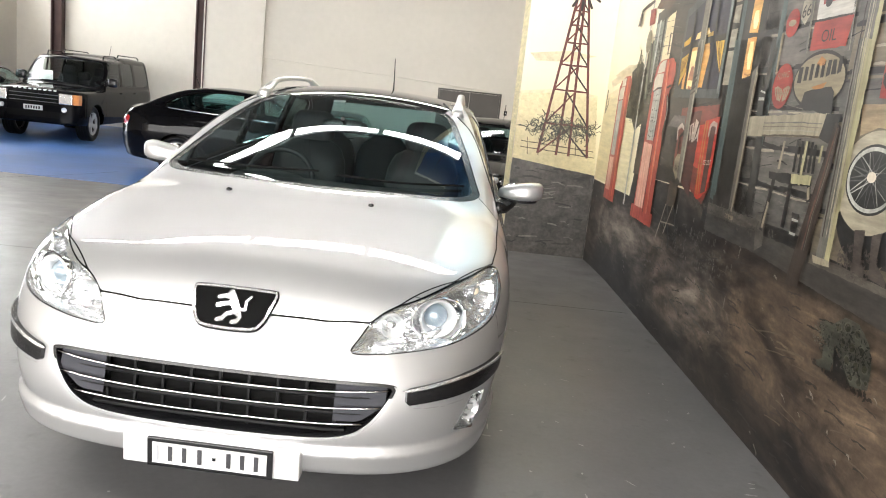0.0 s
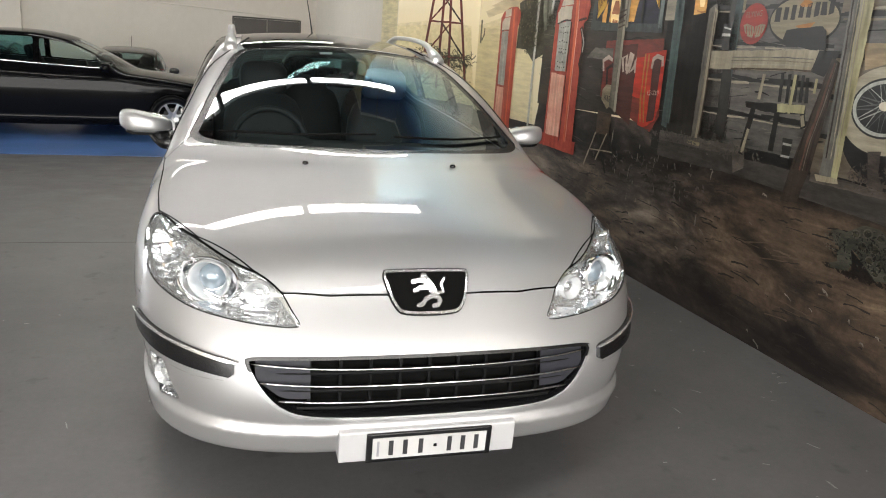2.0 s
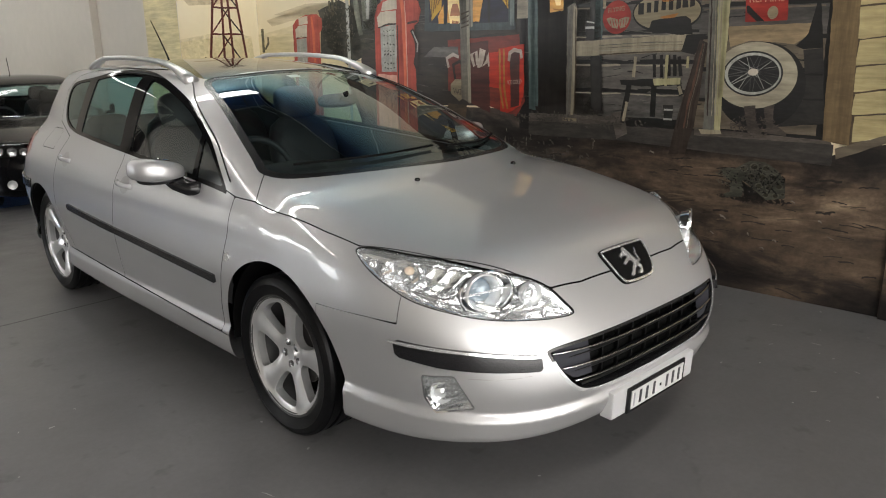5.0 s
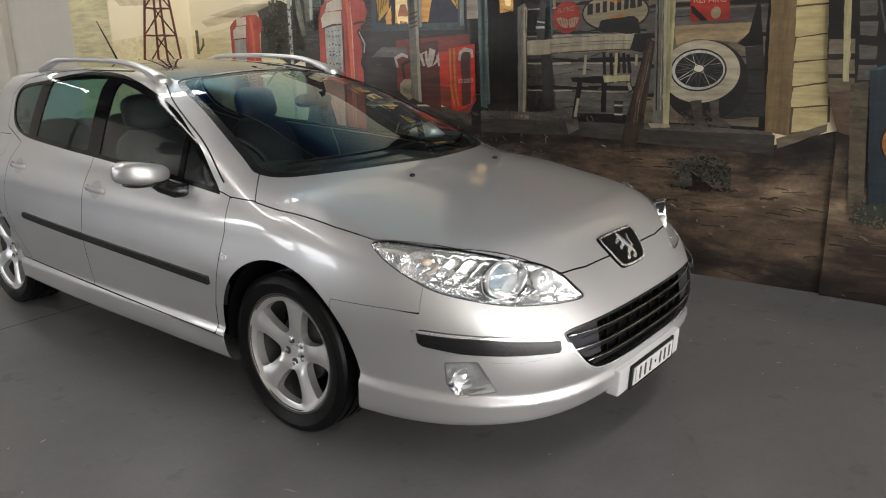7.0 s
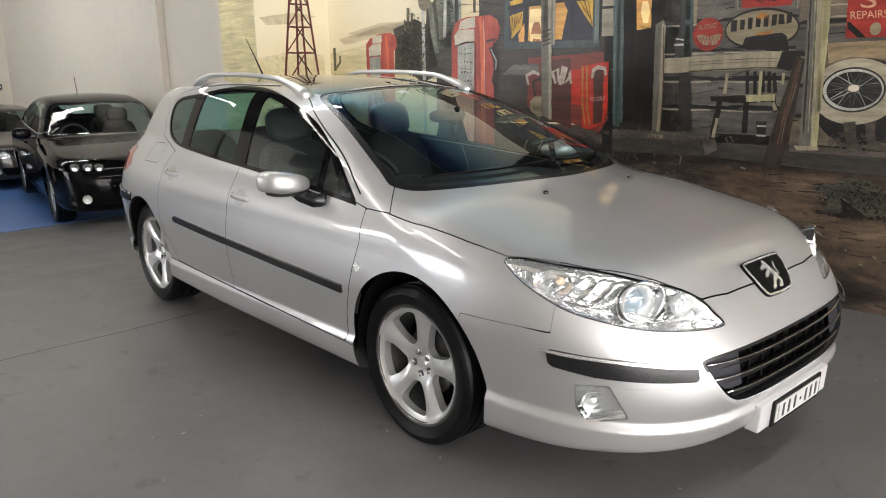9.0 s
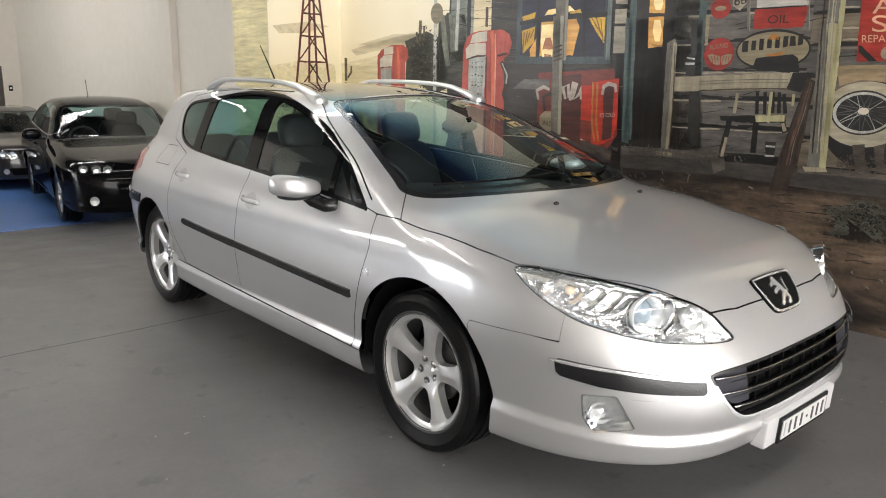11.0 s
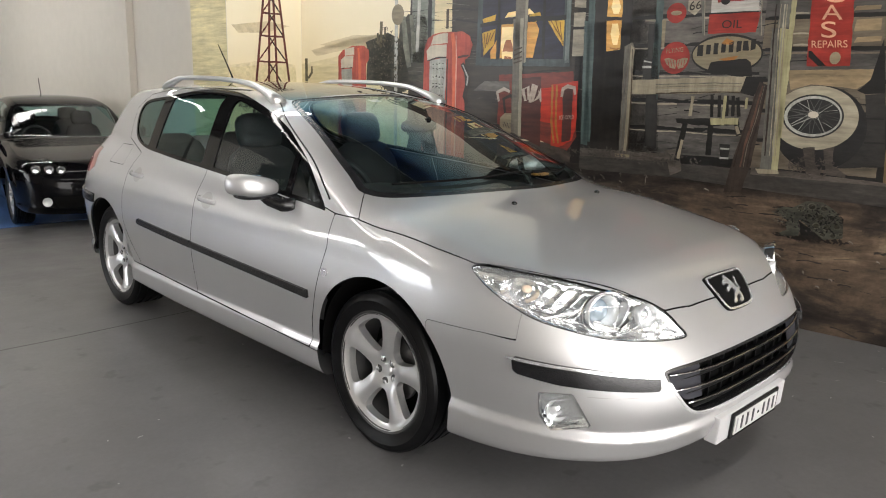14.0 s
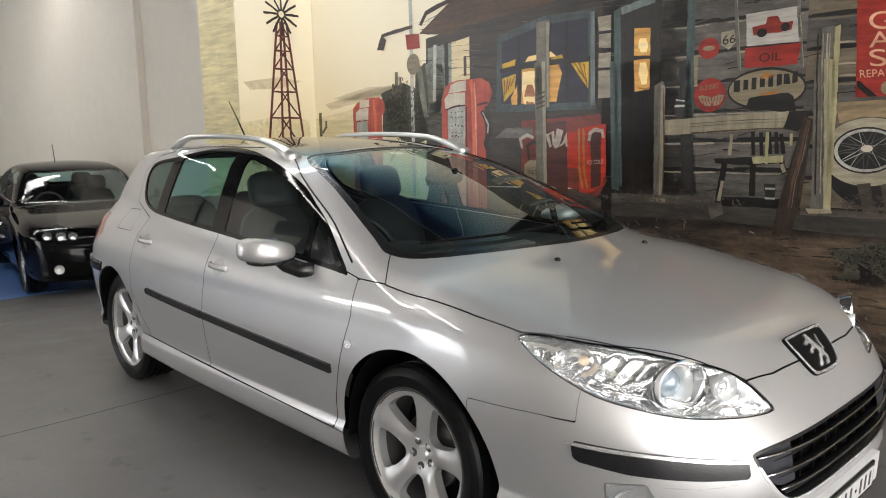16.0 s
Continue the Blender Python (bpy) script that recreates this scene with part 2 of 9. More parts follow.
# ceiling out of view, given an even dark grey
tagged(finish("ceiling", box(-13.75, -8.25, HI, 0.25, 18.25, HI + 0.2), CEILING, m=ROOM), "plain dark grey ceiling", kind="structure")
for x, back, k in ((-12.3, 17.75, 1.28), (-7.66, BACK, 1.12)):
    g = ground(back) - 0.02
    c = box(x - 0.11 * k, back - 0.02, g, x - 0.085 * k, back + 0.20, HI)
    add_box(c, x + 0.085 * k, back - 0.02, g, x + 0.11 * k, back + 0.20, HI)
    add_box(c, x - 0.085 * k, back + 0.08, g, x + 0.085 * k, back + 0.10, HI)
    tagged(finish("steel_column", c, STEEL_BROWN, m=ROOM), "dark brown painted steel column", "column", kind="structure")
# shallow ledge on the back wall and the dark double door
tagged(finish("trim", sweep([(-6.1, BACK - 0.02, 1.93), (-2.3, BACK - 0.02, 1.80), (-0.36, BACK - 0.02, 1.70)], 0.03, 0.03), PLASTER, m=ROOM), "narrow ledge along the white wall", kind="structure")
DOORGREY = mat("door_grey", (0.075, 0.066, 0.058), 0.5, 0, 0.08, 3)
door = tagged(new("door_1"), "dark grey-brown double door in a slim dark frame", "door", kind="structure")
door.matrix_world = ROOM
g0 = ground(BACK)
for x0, x1 in ((-1.84, -1.115), (-1.105, -0.38)):
    leaf = part("door_leaf", box(x0, BACK - 0.03, g0, x1, BACK - 0.004, 1.64, 0.004), DOORGREY, door)
    part("door_handle", sweep([(x1 - 0.08, BACK - 0.07, g0 + 1.0), (x1 - 0.16, BACK - 0.07, g0 + 1.0)], 0.02, 0.02), CHROME, leaf)
for b in ((-1.878, BACK - 0.035, g0, -1.843, BACK - 0.003, 1.68), (-0.377, BACK - 0.035, g0, -0.342, BACK - 0.003, 1.68), (-1.842, BACK - 0.035, 1.645, -0.378, BACK - 0.003, 1.68)):
    part("door_frame", box(*b), DOORGREY, door)
sw_ = tagged(new("light_switch"), "small switch plate beside the dark door", "switch")
sw_.matrix_world = ROOM
part("switch_plate", box(-0.24, BACK - 0.012, 1.19, -0.17, BACK - 0.001, 1.30), BLACK_TRIM, sw_)
part("switch_button", box(-0.22, BACK - 0.018, 1.23, -0.19, BACK - 0.012, 1.26), WHITE, sw_)

# rows of strip lights hung under the ceiling
LAMP_H = 4.5


def strip_lamp(x, y, n=1.70, w=0.26):
    th = new("strip_light")
    tagged(th, "long white strip light hung from the ceiling", "ceiling light", "ceiling strip lights")
    th.matrix_world = ROOM
    part("housing", box(x, y - w / 2, LAMP_H + 0.03, x + n - 0.07, y + w / 2, LAMP_H + 0.10), WHITE, th)
    part("diffuser", box(x + 0.01, y - w / 2 + 0.005, LAMP_H, x + n - 0.08, y + w / 2 - 0.005, LAMP_H + 0.03), TUBE, th)
    for q in (0.25, 1.35):
        part("hanger", box(x + q, y - 0.008, LAMP_H + 0.10, x + q + 0.016, y + 0.008, HI), STEEL_BROWN, th)


for yy, n, x in ((-2.8, 4, -0.8), (4.15, 4, -0.25), (10.9, 3, -0.25)):
    for k in range(n):
        strip_lamp(x - 1.72 * (k + 1), yy)

# dark steel rafters above the lamps
for x in (-9.95, -7.05, -4.2, -1.33):
    r = box(x - 0.09, -7.9, 4.74, x + 0.09, BACK - 0.05, 4.755)
    add_box(r, x - 0.09, -7.9, 4.985, x + 0.09, BACK - 0.05, 5.0)
    add_box(r, x - 0.006, -7.9, 4.755, x + 0.006, BACK - 0.05, 4.985)
    tagged(finish("steel_rafter", r, STEEL_BROWN, m=ROOM), "dark brown steel rafter under the ceiling", "rafter", kind="structure")

# joints and small marks on the floor
JOINT = mat("floor_joint", (0.045, 0.044, 0.043), 0.7, 0, 0.2, 20)


def floor_joint(pts, w, name="floor_joint"):
    bm = bmesh.new()
    p = [Vector(q) for q in pts]
    rows = []
    for i, q in enumerate(p):
        d = (p[min(i + 1, len(p) - 1)] - p[max(i - 1, 0)]).normalized()
        n = Vector((-d.y, d.x)) * w / 2
        rows.append([bm.verts.new((*(q + n * k), ground(q.y) + 0.0015 + (0.004 if q.y > 7.3 else 0))) for k in (-1, 1)])
    for a, b in zip(rows[:-1], rows[1:]):
        bm.faces.new((a[0], a[1], b[1], b[0]))
    bmesh.ops.recalc_face_normals(bm, faces=bm.faces)
    return tagged(finish(name, bm, JOINT, m=ROOM), "thin dark joint in the grey floor", kind="structure")


floor_joint([(-13.4, 2.31), (-9, 2.30), (-5.2, 2.29), (-3.8, 2.285), (-3.3, 2.26), (-2.6, 2.265), (-1.2, 2.24), (-0.05, 2.25)], 0.009)
floor_joint([(-7.26, 6.0), (-7.22, 6.6), (-7.18, 7.1), (-6.98, 8.2), (-6.8, 9.0)], 0.012)
rng_f = random.Random(5)
chips = bmesh.new()
for k in range(130):
    x, y = rng_f.uniform(-4.6, -0.15), rng_f.uniform(-3.2, 2.6)
    if rng_f.random() < 0.45:
        x, y = rng_f.uniform(-1.3, -0.1), rng_f.uniform(-2.2, 1.5)
    a, l, w = rng_f.uniform(0, 6.28), rng_f.choice((0.006, 0.008, 0.010, 0.016, 0.03)), rng_f.uniform(0.003, 0.006)
    d = Vector((math.cos(a), math.sin(a), 0)) * l
    n = Vector((-d.y, d.x, 0)).normalized() * w
    c = Vector((x, y, 0.0012))
    chips.faces.new([chips.verts.new(c + v) for v in (-d - n * 0.4, d * 0.7 - n, d + n * 0.3, -d * 0.5 + n)])
bmesh.ops.recalc_face_normals(chips, faces=chips.faces)
tagged(finish("floor_chips", chips, mat("paint_chip", (0.33, 0.325, 0.315), 0.6, 0, 0.3, 40), m=ROOM), "small pale chips and scratches on the grey floor", "floor mark", kind="stuff")

# ---- cars: a body skin drawn from smooth profiles, cut into panels ----
def smax(a, b, k):
    h = np.maximum(k - np.abs(a - b), 0) / k
    return np.maximum(a, b) + h * h * k / 4


def smin(a, b, k):
    return -smax(-a, -b, k)


class Skin:
    """Triangles on the zero level of F(x, y, z)."""

    def __init__(self, F, lo, hi, step):
        self.F = F
        n = [int(round((b - a) / step)) + 1 for a, b in zip(lo, hi)]
        ax = [a + step * np.arange(k) for a, k in zip(lo, n)]
        X, Y, Z = np.meshgrid(*ax, indexing="ij")
        V = F(X, Y, Z)
        S = V < 0
        acc = np.zeros([k - 1 for k in n] + [3])
        cnt = np.zeros([k - 1 for k in n])
        G = np.stack([X, Y, Z], -1)
        quads = []
        for d in range(3):
            a = [slice(None)] * 3
            b = [slice(None)] * 3
            a[d], b[d] = slice(0, -1), slice(1, None)
            a, b = tuple(a), tuple(b)
            cr = S[a] != S[b]
            with np.errstate(divide="ignore", invalid="ignore"):
                t = np.where(cr, V[a] / (V[a] - V[b]), 0)
            p = G[a] + (G[b] - G[a]) * t[..., None]
            o1, o2 = [(1, 2), (2, 0), (0, 1)][d]
            for i in (0, 1):
                for j in (0, 1):
                    s = [slice(None)] * 3
                    s[o1] = slice(i, n[o1] - 1 + i)
                    s[o2] = slice(j, n[o2] - 1 + j)
                    s = tuple(s)
                    acc += np.where(cr[s][..., None], p[s], 0)
                    cnt += cr[s]
            idx = np.argwhere(cr)
            ok = (idx[:, o1] > 0) & (idx[:, o2] > 0) & (idx[:, o1] < n[o1] - 1) & (idx[:, o2] < n[o2] - 1)
            idx = idx[ok]
            flip = S[a][tuple(idx.T)]
            corners = []
            for i, j in ((-1, -1), (0, -1), (0, 0), (-1, 0)):
                c = idx.copy()
                c[:, o1] += i
                c[:, o2] += j
                corners.append(c)
            q = np.stack(corners, 1)
            q[~flip] = q[~flip][:, ::-1]
            quads.append(q)
        ids = -np.ones(cnt.shape, int)
        used = cnt > 0
        ids[used] = np.arange(used.sum())
        self.P = acc[used] / cnt[used][:, None]
        Q = np.concatenate(quads)
        Q = ids[Q[..., 0], Q[..., 1], Q[..., 2]]
        self.project(3)
        self.T = np.concatenate([Q[:, [0, 1, 2]], Q[:, [0, 2, 3]]])

    def grad(self, P):
        h = 2e-3
        g = np.stack([self.F(*(P + e).T) - self.F(*(P - e).T) for e in np.eye(3) * h], -1) / (2 * h)
        return g

    def project(self, n):
        for _ in range(n):
            g = self.grad(self.P)
            f = self.F(*self.P.T)
            self.P = self.P - np.clip(f / np.maximum((g * g).sum(1), 1e-4), -0.02, 0.02)[:, None] * g

    def normals(self, P):
        g = self.grad(P)
        return g / np.maximum(np.linalg.norm(g, axis=1), 1e-9)[:, None]


def cut(P, T, f):
    """Splits triangles along f = 0. Returns points, triangles inside (f < 0), triangles outside."""
    v = f(P)
    v = np.where(np.abs(v) < 1e-7, 1e-7, v)
    s = v < 0
    n = s[T].sum(1)
    inside, outside = [T[n == 3]], [T[n == 0]]
    pts, base, extra = [P], len(P), {}
    mixed = T[(n == 1) | (n == 2)]
    if len(mixed):
        lone = np.where(s[mixed].sum(1) == 1, s[mixed].argmax(1), (~s[mixed]).argmax(1))
        r = np.arange(len(mixed))
        a, b, c = mixed[r, lone], mixed[r, (lone + 1) % 3], mixed[r, (lone + 2) % 3]
        ed = np.concatenate([np.stack([a, b], 1), np.stack([a, c], 1)])
        key = np.sort(ed, 1)
        u, inv = np.unique(key, axis=0, return_inverse=True)
        inv = inv.reshape(-1)
        t = v[u[:, 0]] / (v[u[:, 0]] - v[u[:, 1]])
        pts.append(P[u[:, 0]] + (P[u[:, 1]] - P[u[:, 0]]) * t[:, None])
        ab, ac = base + inv[:len(mixed)], base + inv[len(mixed):]
        one = np.stack([a, ab, ac], 1)
        two = np.concatenate([np.stack([ab, b, c], 1), np.stack([ab, c, ac], 1)])
        li = s[a]
        inside += [one[li], two[np.tile(~li, 2)]]
        outside += [one[~li], two[np.tile(li, 2)]]
    return np.concatenate(pts), np.concatenate(inside), np.concatenate(outside)


def refine(skin, P, T, f, margin=0.03, n=2):
    """The triangles near f < 0, split finer and laid on the skin again."""
    keep = T[(f(P[T].mean(1)) < margin)]
    used, inv = np.unique(keep, return_inverse=True)
    p, t = P[used], inv.reshape(-1, 3)
    for _ in range(n):
        e = np.sort(np.concatenate([t[:, [0, 1]], t[:, [1, 2]], t[:, [2, 0]]]), 1)
        u, iv = np.unique(e, axis=0, return_inverse=True)
        iv = iv.reshape(-1) + len(p)
        a, b, c = iv[:len(t)], iv[len(t):2 * len(t)], iv[2 * len(t):]
        p = np.concatenate([p, (p[u[:, 0]] + p[u[:, 1]]) / 2])
        t = np.concatenate([np.stack([t[:, 0], a, c], 1), np.stack([a, t[:, 1], b], 1), np.stack([c, b, t[:, 2]], 1), np.stack([a, b, c], 1)])
    for _ in range(2):
        g = skin.grad(p)
        p = p - np.clip(skin.F(*p.T) / np.maximum((g * g).sum(1), 1e-4), -0.01, 0.01)[:, None] * g
    return p, t


def poly_sdf(points, r=0.0):
    """Signed distance to a closed polygon in 2D, rounded by r."""
    pts = np.array(points, float)

    def f(U, V):
        d = np.full(U.shape, 1e9)
        ins = np.zeros(U.shape, bool)
        for (ax, ay), (bx, by) in zip(pts, np.roll(pts, -1, 0)):
            ex, ey = bx - ax, by - ay
            wx, wy = U - ax, V - ay
            t = np.clip((wx * ex + wy * ey) / (ex * ex + ey * ey), 0, 1)
            d = np.minimum(d, (wx - ex * t)**2 + (wy - ey * t)**2)
            if ay != by:
                ins ^= ((ay > V) != (by > V)) & (U < (bx - ax) * (V - ay) / (by - ay) + ax)
        return np.where(ins, -1, 1) * np.sqrt(d) - r
    return f


def line_sdf(points, w):
    """Distance to an open polyline less half its width."""
    pts = np.array(points, float)

    def f(U, V):
        d = np.full(U.shape, 1e9)
        for (ax, ay), (bx, by) in zip(pts[:-1], pts[1:]):
            ex, ey = bx - ax, by - ay
            wx, wy = U - ax, V - ay
            t = np.clip((wx * ex + wy * ey) / (ex * ex + ey * ey), 0, 1)
            d = np.minimum(d, (wx - ex * t)**2 + (wy - ey * t)**2)
        return np.sqrt(d) - w / 2
    return f


def smooth_loop(points, n=6, closed=True):
    """A denser Catmull-Rom curve through the corners given."""
    p = np.array(points, float)
    out = []
    m = len(p)
    for i in range(m if closed else m - 1):
        a, b, c, d = (p[(i - 1) % m], p[i], p[(i + 1) % m], p[(i + 2) % m]) if closed else (p[max(i - 1, 0)], p[i], p[i + 1], p[min(i + 2, m - 1)])
        for k in range(n):
            t = k / n
            out.append(0.5 * (2 * b + (c - a) * t + (2 * a - 5 * b + 4 * c - d) * t * t + (3 * b - a - 3 * c + d) * t**3))
    if not closed:
        out.append(p[-1])
    return [tuple(q) for q in out]


def skin_part(name, skin, P, T, material, parent, label="", off=0.0, rim=0.0, m=None):
    """A mesh from some of a skin's triangles, moved off along the normals; rim: depth of the side walls along its border."""
    if len(T) == 0:
        return None
    used, inv = np.unique(T, return_inverse=True)
    inv = inv.reshape(-1, 3)
    p = P[used]
    nr = skin.normals(p)
    q = p + nr * (off(p)[:, None] if callable(off) else off)
    tris = inv
    nrm = nr
    if rim:
        e = np.concatenate([tris[:, [0, 1]], tris[:, [1, 2]], tris[:, [2, 0]]])
        k = np.sort(e, 1)
        _, first, c = np.unique(k, axis=0, return_index=True, return_counts=True)
        bd = e[first[c == 1]]
        n0 = len(q)
        q = np.concatenate([q, q - nr * rim, q])
        side = np.concatenate([np.stack([bd[:, 1] + 2 * n0, bd[:, 0] + 2 * n0, bd[:, 0] + n0], 1), np.stack([bd[:, 1] + 2 * n0, bd[:, 0] + n0, bd[:, 1] + n0], 1)])
        tris = np.concatenate([tris, side])
        used2, inv2 = np.unique(tris, return_inverse=True)
        q = q[used2]
        tris = inv2.reshape(-1, 3)
        nrm = None
    me = bpy.data.meshes.new(name)
    me.from_pydata(q.tolist(), [], tris.tolist())
    me.polygons.foreach_set("use_smooth", np.ones(len(tris), bool))
    if nrm is not None:
        me.normals_split_custom_set_from_vertices(nrm.tolist())
    else:
        me.set_sharp_from_angle(angle=radians(50))
    me.materials.append(material)
    ob = new(name, me)
    if parent is not None:
        ob.parent = parent
    if label:
        tagged(ob, label)
    return ob


def body_function(c):
    """F < 0 inside the car. c: the car's profiles."""
    wz, ft, nose, tail, hood, roof, gw = (spline(c[k]) for k in ("width", "floor", "nose", "tail", "hood", "roof", "glass_width"))
    yc, yr, p, q = c["front_y"], c["rear_y"], c["corner"][0], c["corner"][1]
    L = c["length"]

    def F(x, y, z):
        ax = np.abs(x)
        w = wz(z) - c.get("narrow", 0.0) * np.maximum(y - 1.4, 0)**2
        yn, yt = nose(z), tail(z)
        tf = np.maximum(yc - y, 0) / (yc - yn)
        tr = np.maximum(y - yr, 0) / (yt - yr)
        shape = ((ax / w)**p + tf**q + tr**c.get("rear_q", q + 0.6))**(1 / p)
        side = (shape - 1) * w
        lt = np.clip((c["lip_z"] + 0.02 - z) / 0.045, 0, 1)
        side = side - c["lip"] * lt * lt * (3 - 2 * lt)
        top = z - hood(y) + c["crown"] * (ax / 0.84)**2.4
        low = smax(side, top, c["fillet"])
        low = smax(low, ft(y) - z, 0.03)
        bow = y - c["bow"] * (ax / 0.7)**2
        rt = z - roof(bow) + c["roof_crown"] * (ax / 0.6)**2
        gs = ax - gw(z) + c["taper"] * np.maximum(y - c["taper_y"], 0)**2
        up = smax(rt * c.get("roof_gain", 0.93), gs * 0.92, c["cant"])
        up = smax(up, (y - tail(z) + c["rear_bow"] * (ax / 0.7)**2.2) * 0.9, 0.08)
        up = smax(up, 0.80 - z, 0.05)
        return smin(low, up, c["belt_blend"])
    return F


MAIN = dict(
    length=4.76, lip=0.020, lip_z=0.342,
    width=[(0.16, 0.825), (0.24, 0.855), (0.34, 0.866), (0.48, 0.888), (0.62, 0.905), (0.74, 0.898), (0.85, 0.876), (0.94, 0.845), (1.05, 0.79)],
    floor=[(-1.2, 0.242), (-0.9, 0.232), (-0.7, 0.216), (-0.3, 0.196), (0.2, 0.20), (2.3, 0.225), (3.4, 0.28)],
    nose=[(0.16, -1.06), (0.24, -1.092), (0.32, -1.126), (0.42, -1.158), (0.52, -1.146), (0.60, -1.112), (0.68, -1.062), (0.74, -1.018), (0.80, -0.972), (0.86, -0.915), (0.95, -0.80)],
    tail=[(0.2, 3.52), (0.35, 3.60), (0.6, 3.63), (0.85, 3.56), (1.0, 3.45), (1.2, 3.25), (1.40, 3.02), (1.5, 2.92)],
    hood=[(-1.3, 0.74), (-1.0, 0.815), (-0.8, 0.868), (-0.6, 0.912), (-0.4, 0.95), (-0.2, 0.985), (0.0, 1.005), (0.4, 1.0), (1.2, 1.02), (2.2, 1.07), (3.0, 1.09), (3.6, 1.09)],
    roof=[(-0.7, 0.55), (-0.3, 0.89), (-0.12, 0.99), (0.0, 1.045), (0.3, 1.165), (0.6, 1.275), (0.9, 1.362), (1.2, 1.42), (1.5, 1.448), (1.9, 1.458), (2.4, 1.445), (2.9, 1.41), (3.3, 1.365)],
    glass_width=[(0.8, 0.87), (0.94, 0.832), (1.05, 0.795), (1.2, 0.74), (1.38, 0.655), (1.5, 0.58)],
    narrow=0.0185, rear_q=3.5, front_y=-0.2, rear_y=2.7, corner=(3.6, 3.1), crown=0.085, fillet=0.10, bow=0.13, roof_crown=0.05,
    taper=0.068, taper_y=1.6, rear_bow=0.17, cant=0.062, belt_blend=0.05)


def on_side(sdf, x_min=0.45, left=None):
    """A cut by a shape in side view, on one flank (left: x < 0) or both."""
    def f(P):
        d = sdf(P[:, 1], P[:, 2])
        ax = np.abs(P[:, 0]) if left is None else (-P[:, 0] if left else P[:, 0])
        return np.maximum(d, x_min - ax)
    return f


def on_front(sdf, y_max=-0.2, y_min=-9):
    def f(P):
        return np.maximum(sdf(P[:, 0], P[:, 2]), np.maximum(P[:, 1] - y_max, y_min - P[:, 1]))
    return f


def on_top(sdf, z_min=0.7):
    def f(P):
        return np.maximum(sdf(P[:, 0], P[:, 1]), z_min - P[:, 2])
    return f


def slant(sdf, side, deg, gate=0.2):
    """A cut by a shape seen level from the front corner: across, up. side: -1 or 1."""
    c, s = math.cos(radians(deg)), math.sin(radians(deg))

    def f(P):
        u = P[:, 0] * side * c + P[:, 1] * s
        return np.maximum(sdf(u, P[:, 2]), np.maximum(gate - P[:, 0] * side, P[:, 1] - 0.2))
    return f


def tri_mesh(name, P, T, material, parent, label="", smooth=True, m=None, sharp=40):
    me = bpy.data.meshes.new(name)
    used, inv = np.unique(T, return_inverse=True)
    me.from_pydata(np.asarray(P)[used].tolist(), [], inv.reshape(-1, np.asarray(T).shape[1]).tolist())
    if smooth:
        me.polygons.foreach_set("use_smooth", np.ones(len(me.polygons), bool))
        me.set_sharp_from_angle(angle=radians(sharp))
    me.materials.append(material)
    ob = new(name, me)
    if m is not None:
        ob.matrix_basis = m
    if parent is not None:
        ob.parent = parent
    if label:
        tagged(ob, label)
    return ob


def lathe(profile, n=48, a0=0.0, a1=2 * math.pi):
    """Points and quads of (along, radius) turned round the x axis."""
    k = len(profile)
    full = abs(a1 - a0 - 2 * math.pi) < 1e-6
    cols = n if full else n + 1
    P = [(x, r * math.cos(a0 + (a1 - a0) * i / n), r * math.sin(a0 + (a1 - a0) * i / n)) for i in range(cols) for x, r in profile]
    T = []
    for i in range(n):
        j = (i + 1) % cols
        T += [(i * k + q, i * k + q + 1, j * k + q + 1, j * k + q) for q in range(k - 1)]
    return np.array(P), np.array(T)


def blob(cx, cy, cz, rx, ry, rz, e=2.6, seg=20):
    """A rounded-box ellipsoid."""
    bm = bmesh.new()
    bmesh.ops.create_uvsphere(bm, u_segments=seg, v_segments=seg // 2 + 2, radius=1)
    for v in bm.verts:
        k = (abs(v.co.x)**e + abs(v.co.y)**e + abs(v.co.z)**e)**(-1 / e)
        v.co = Vector((cx + v.co.x * k * rx, cy + v.co.y * k * ry, cz + v.co.z * k * rz))
    return bm


WHEEL = {}


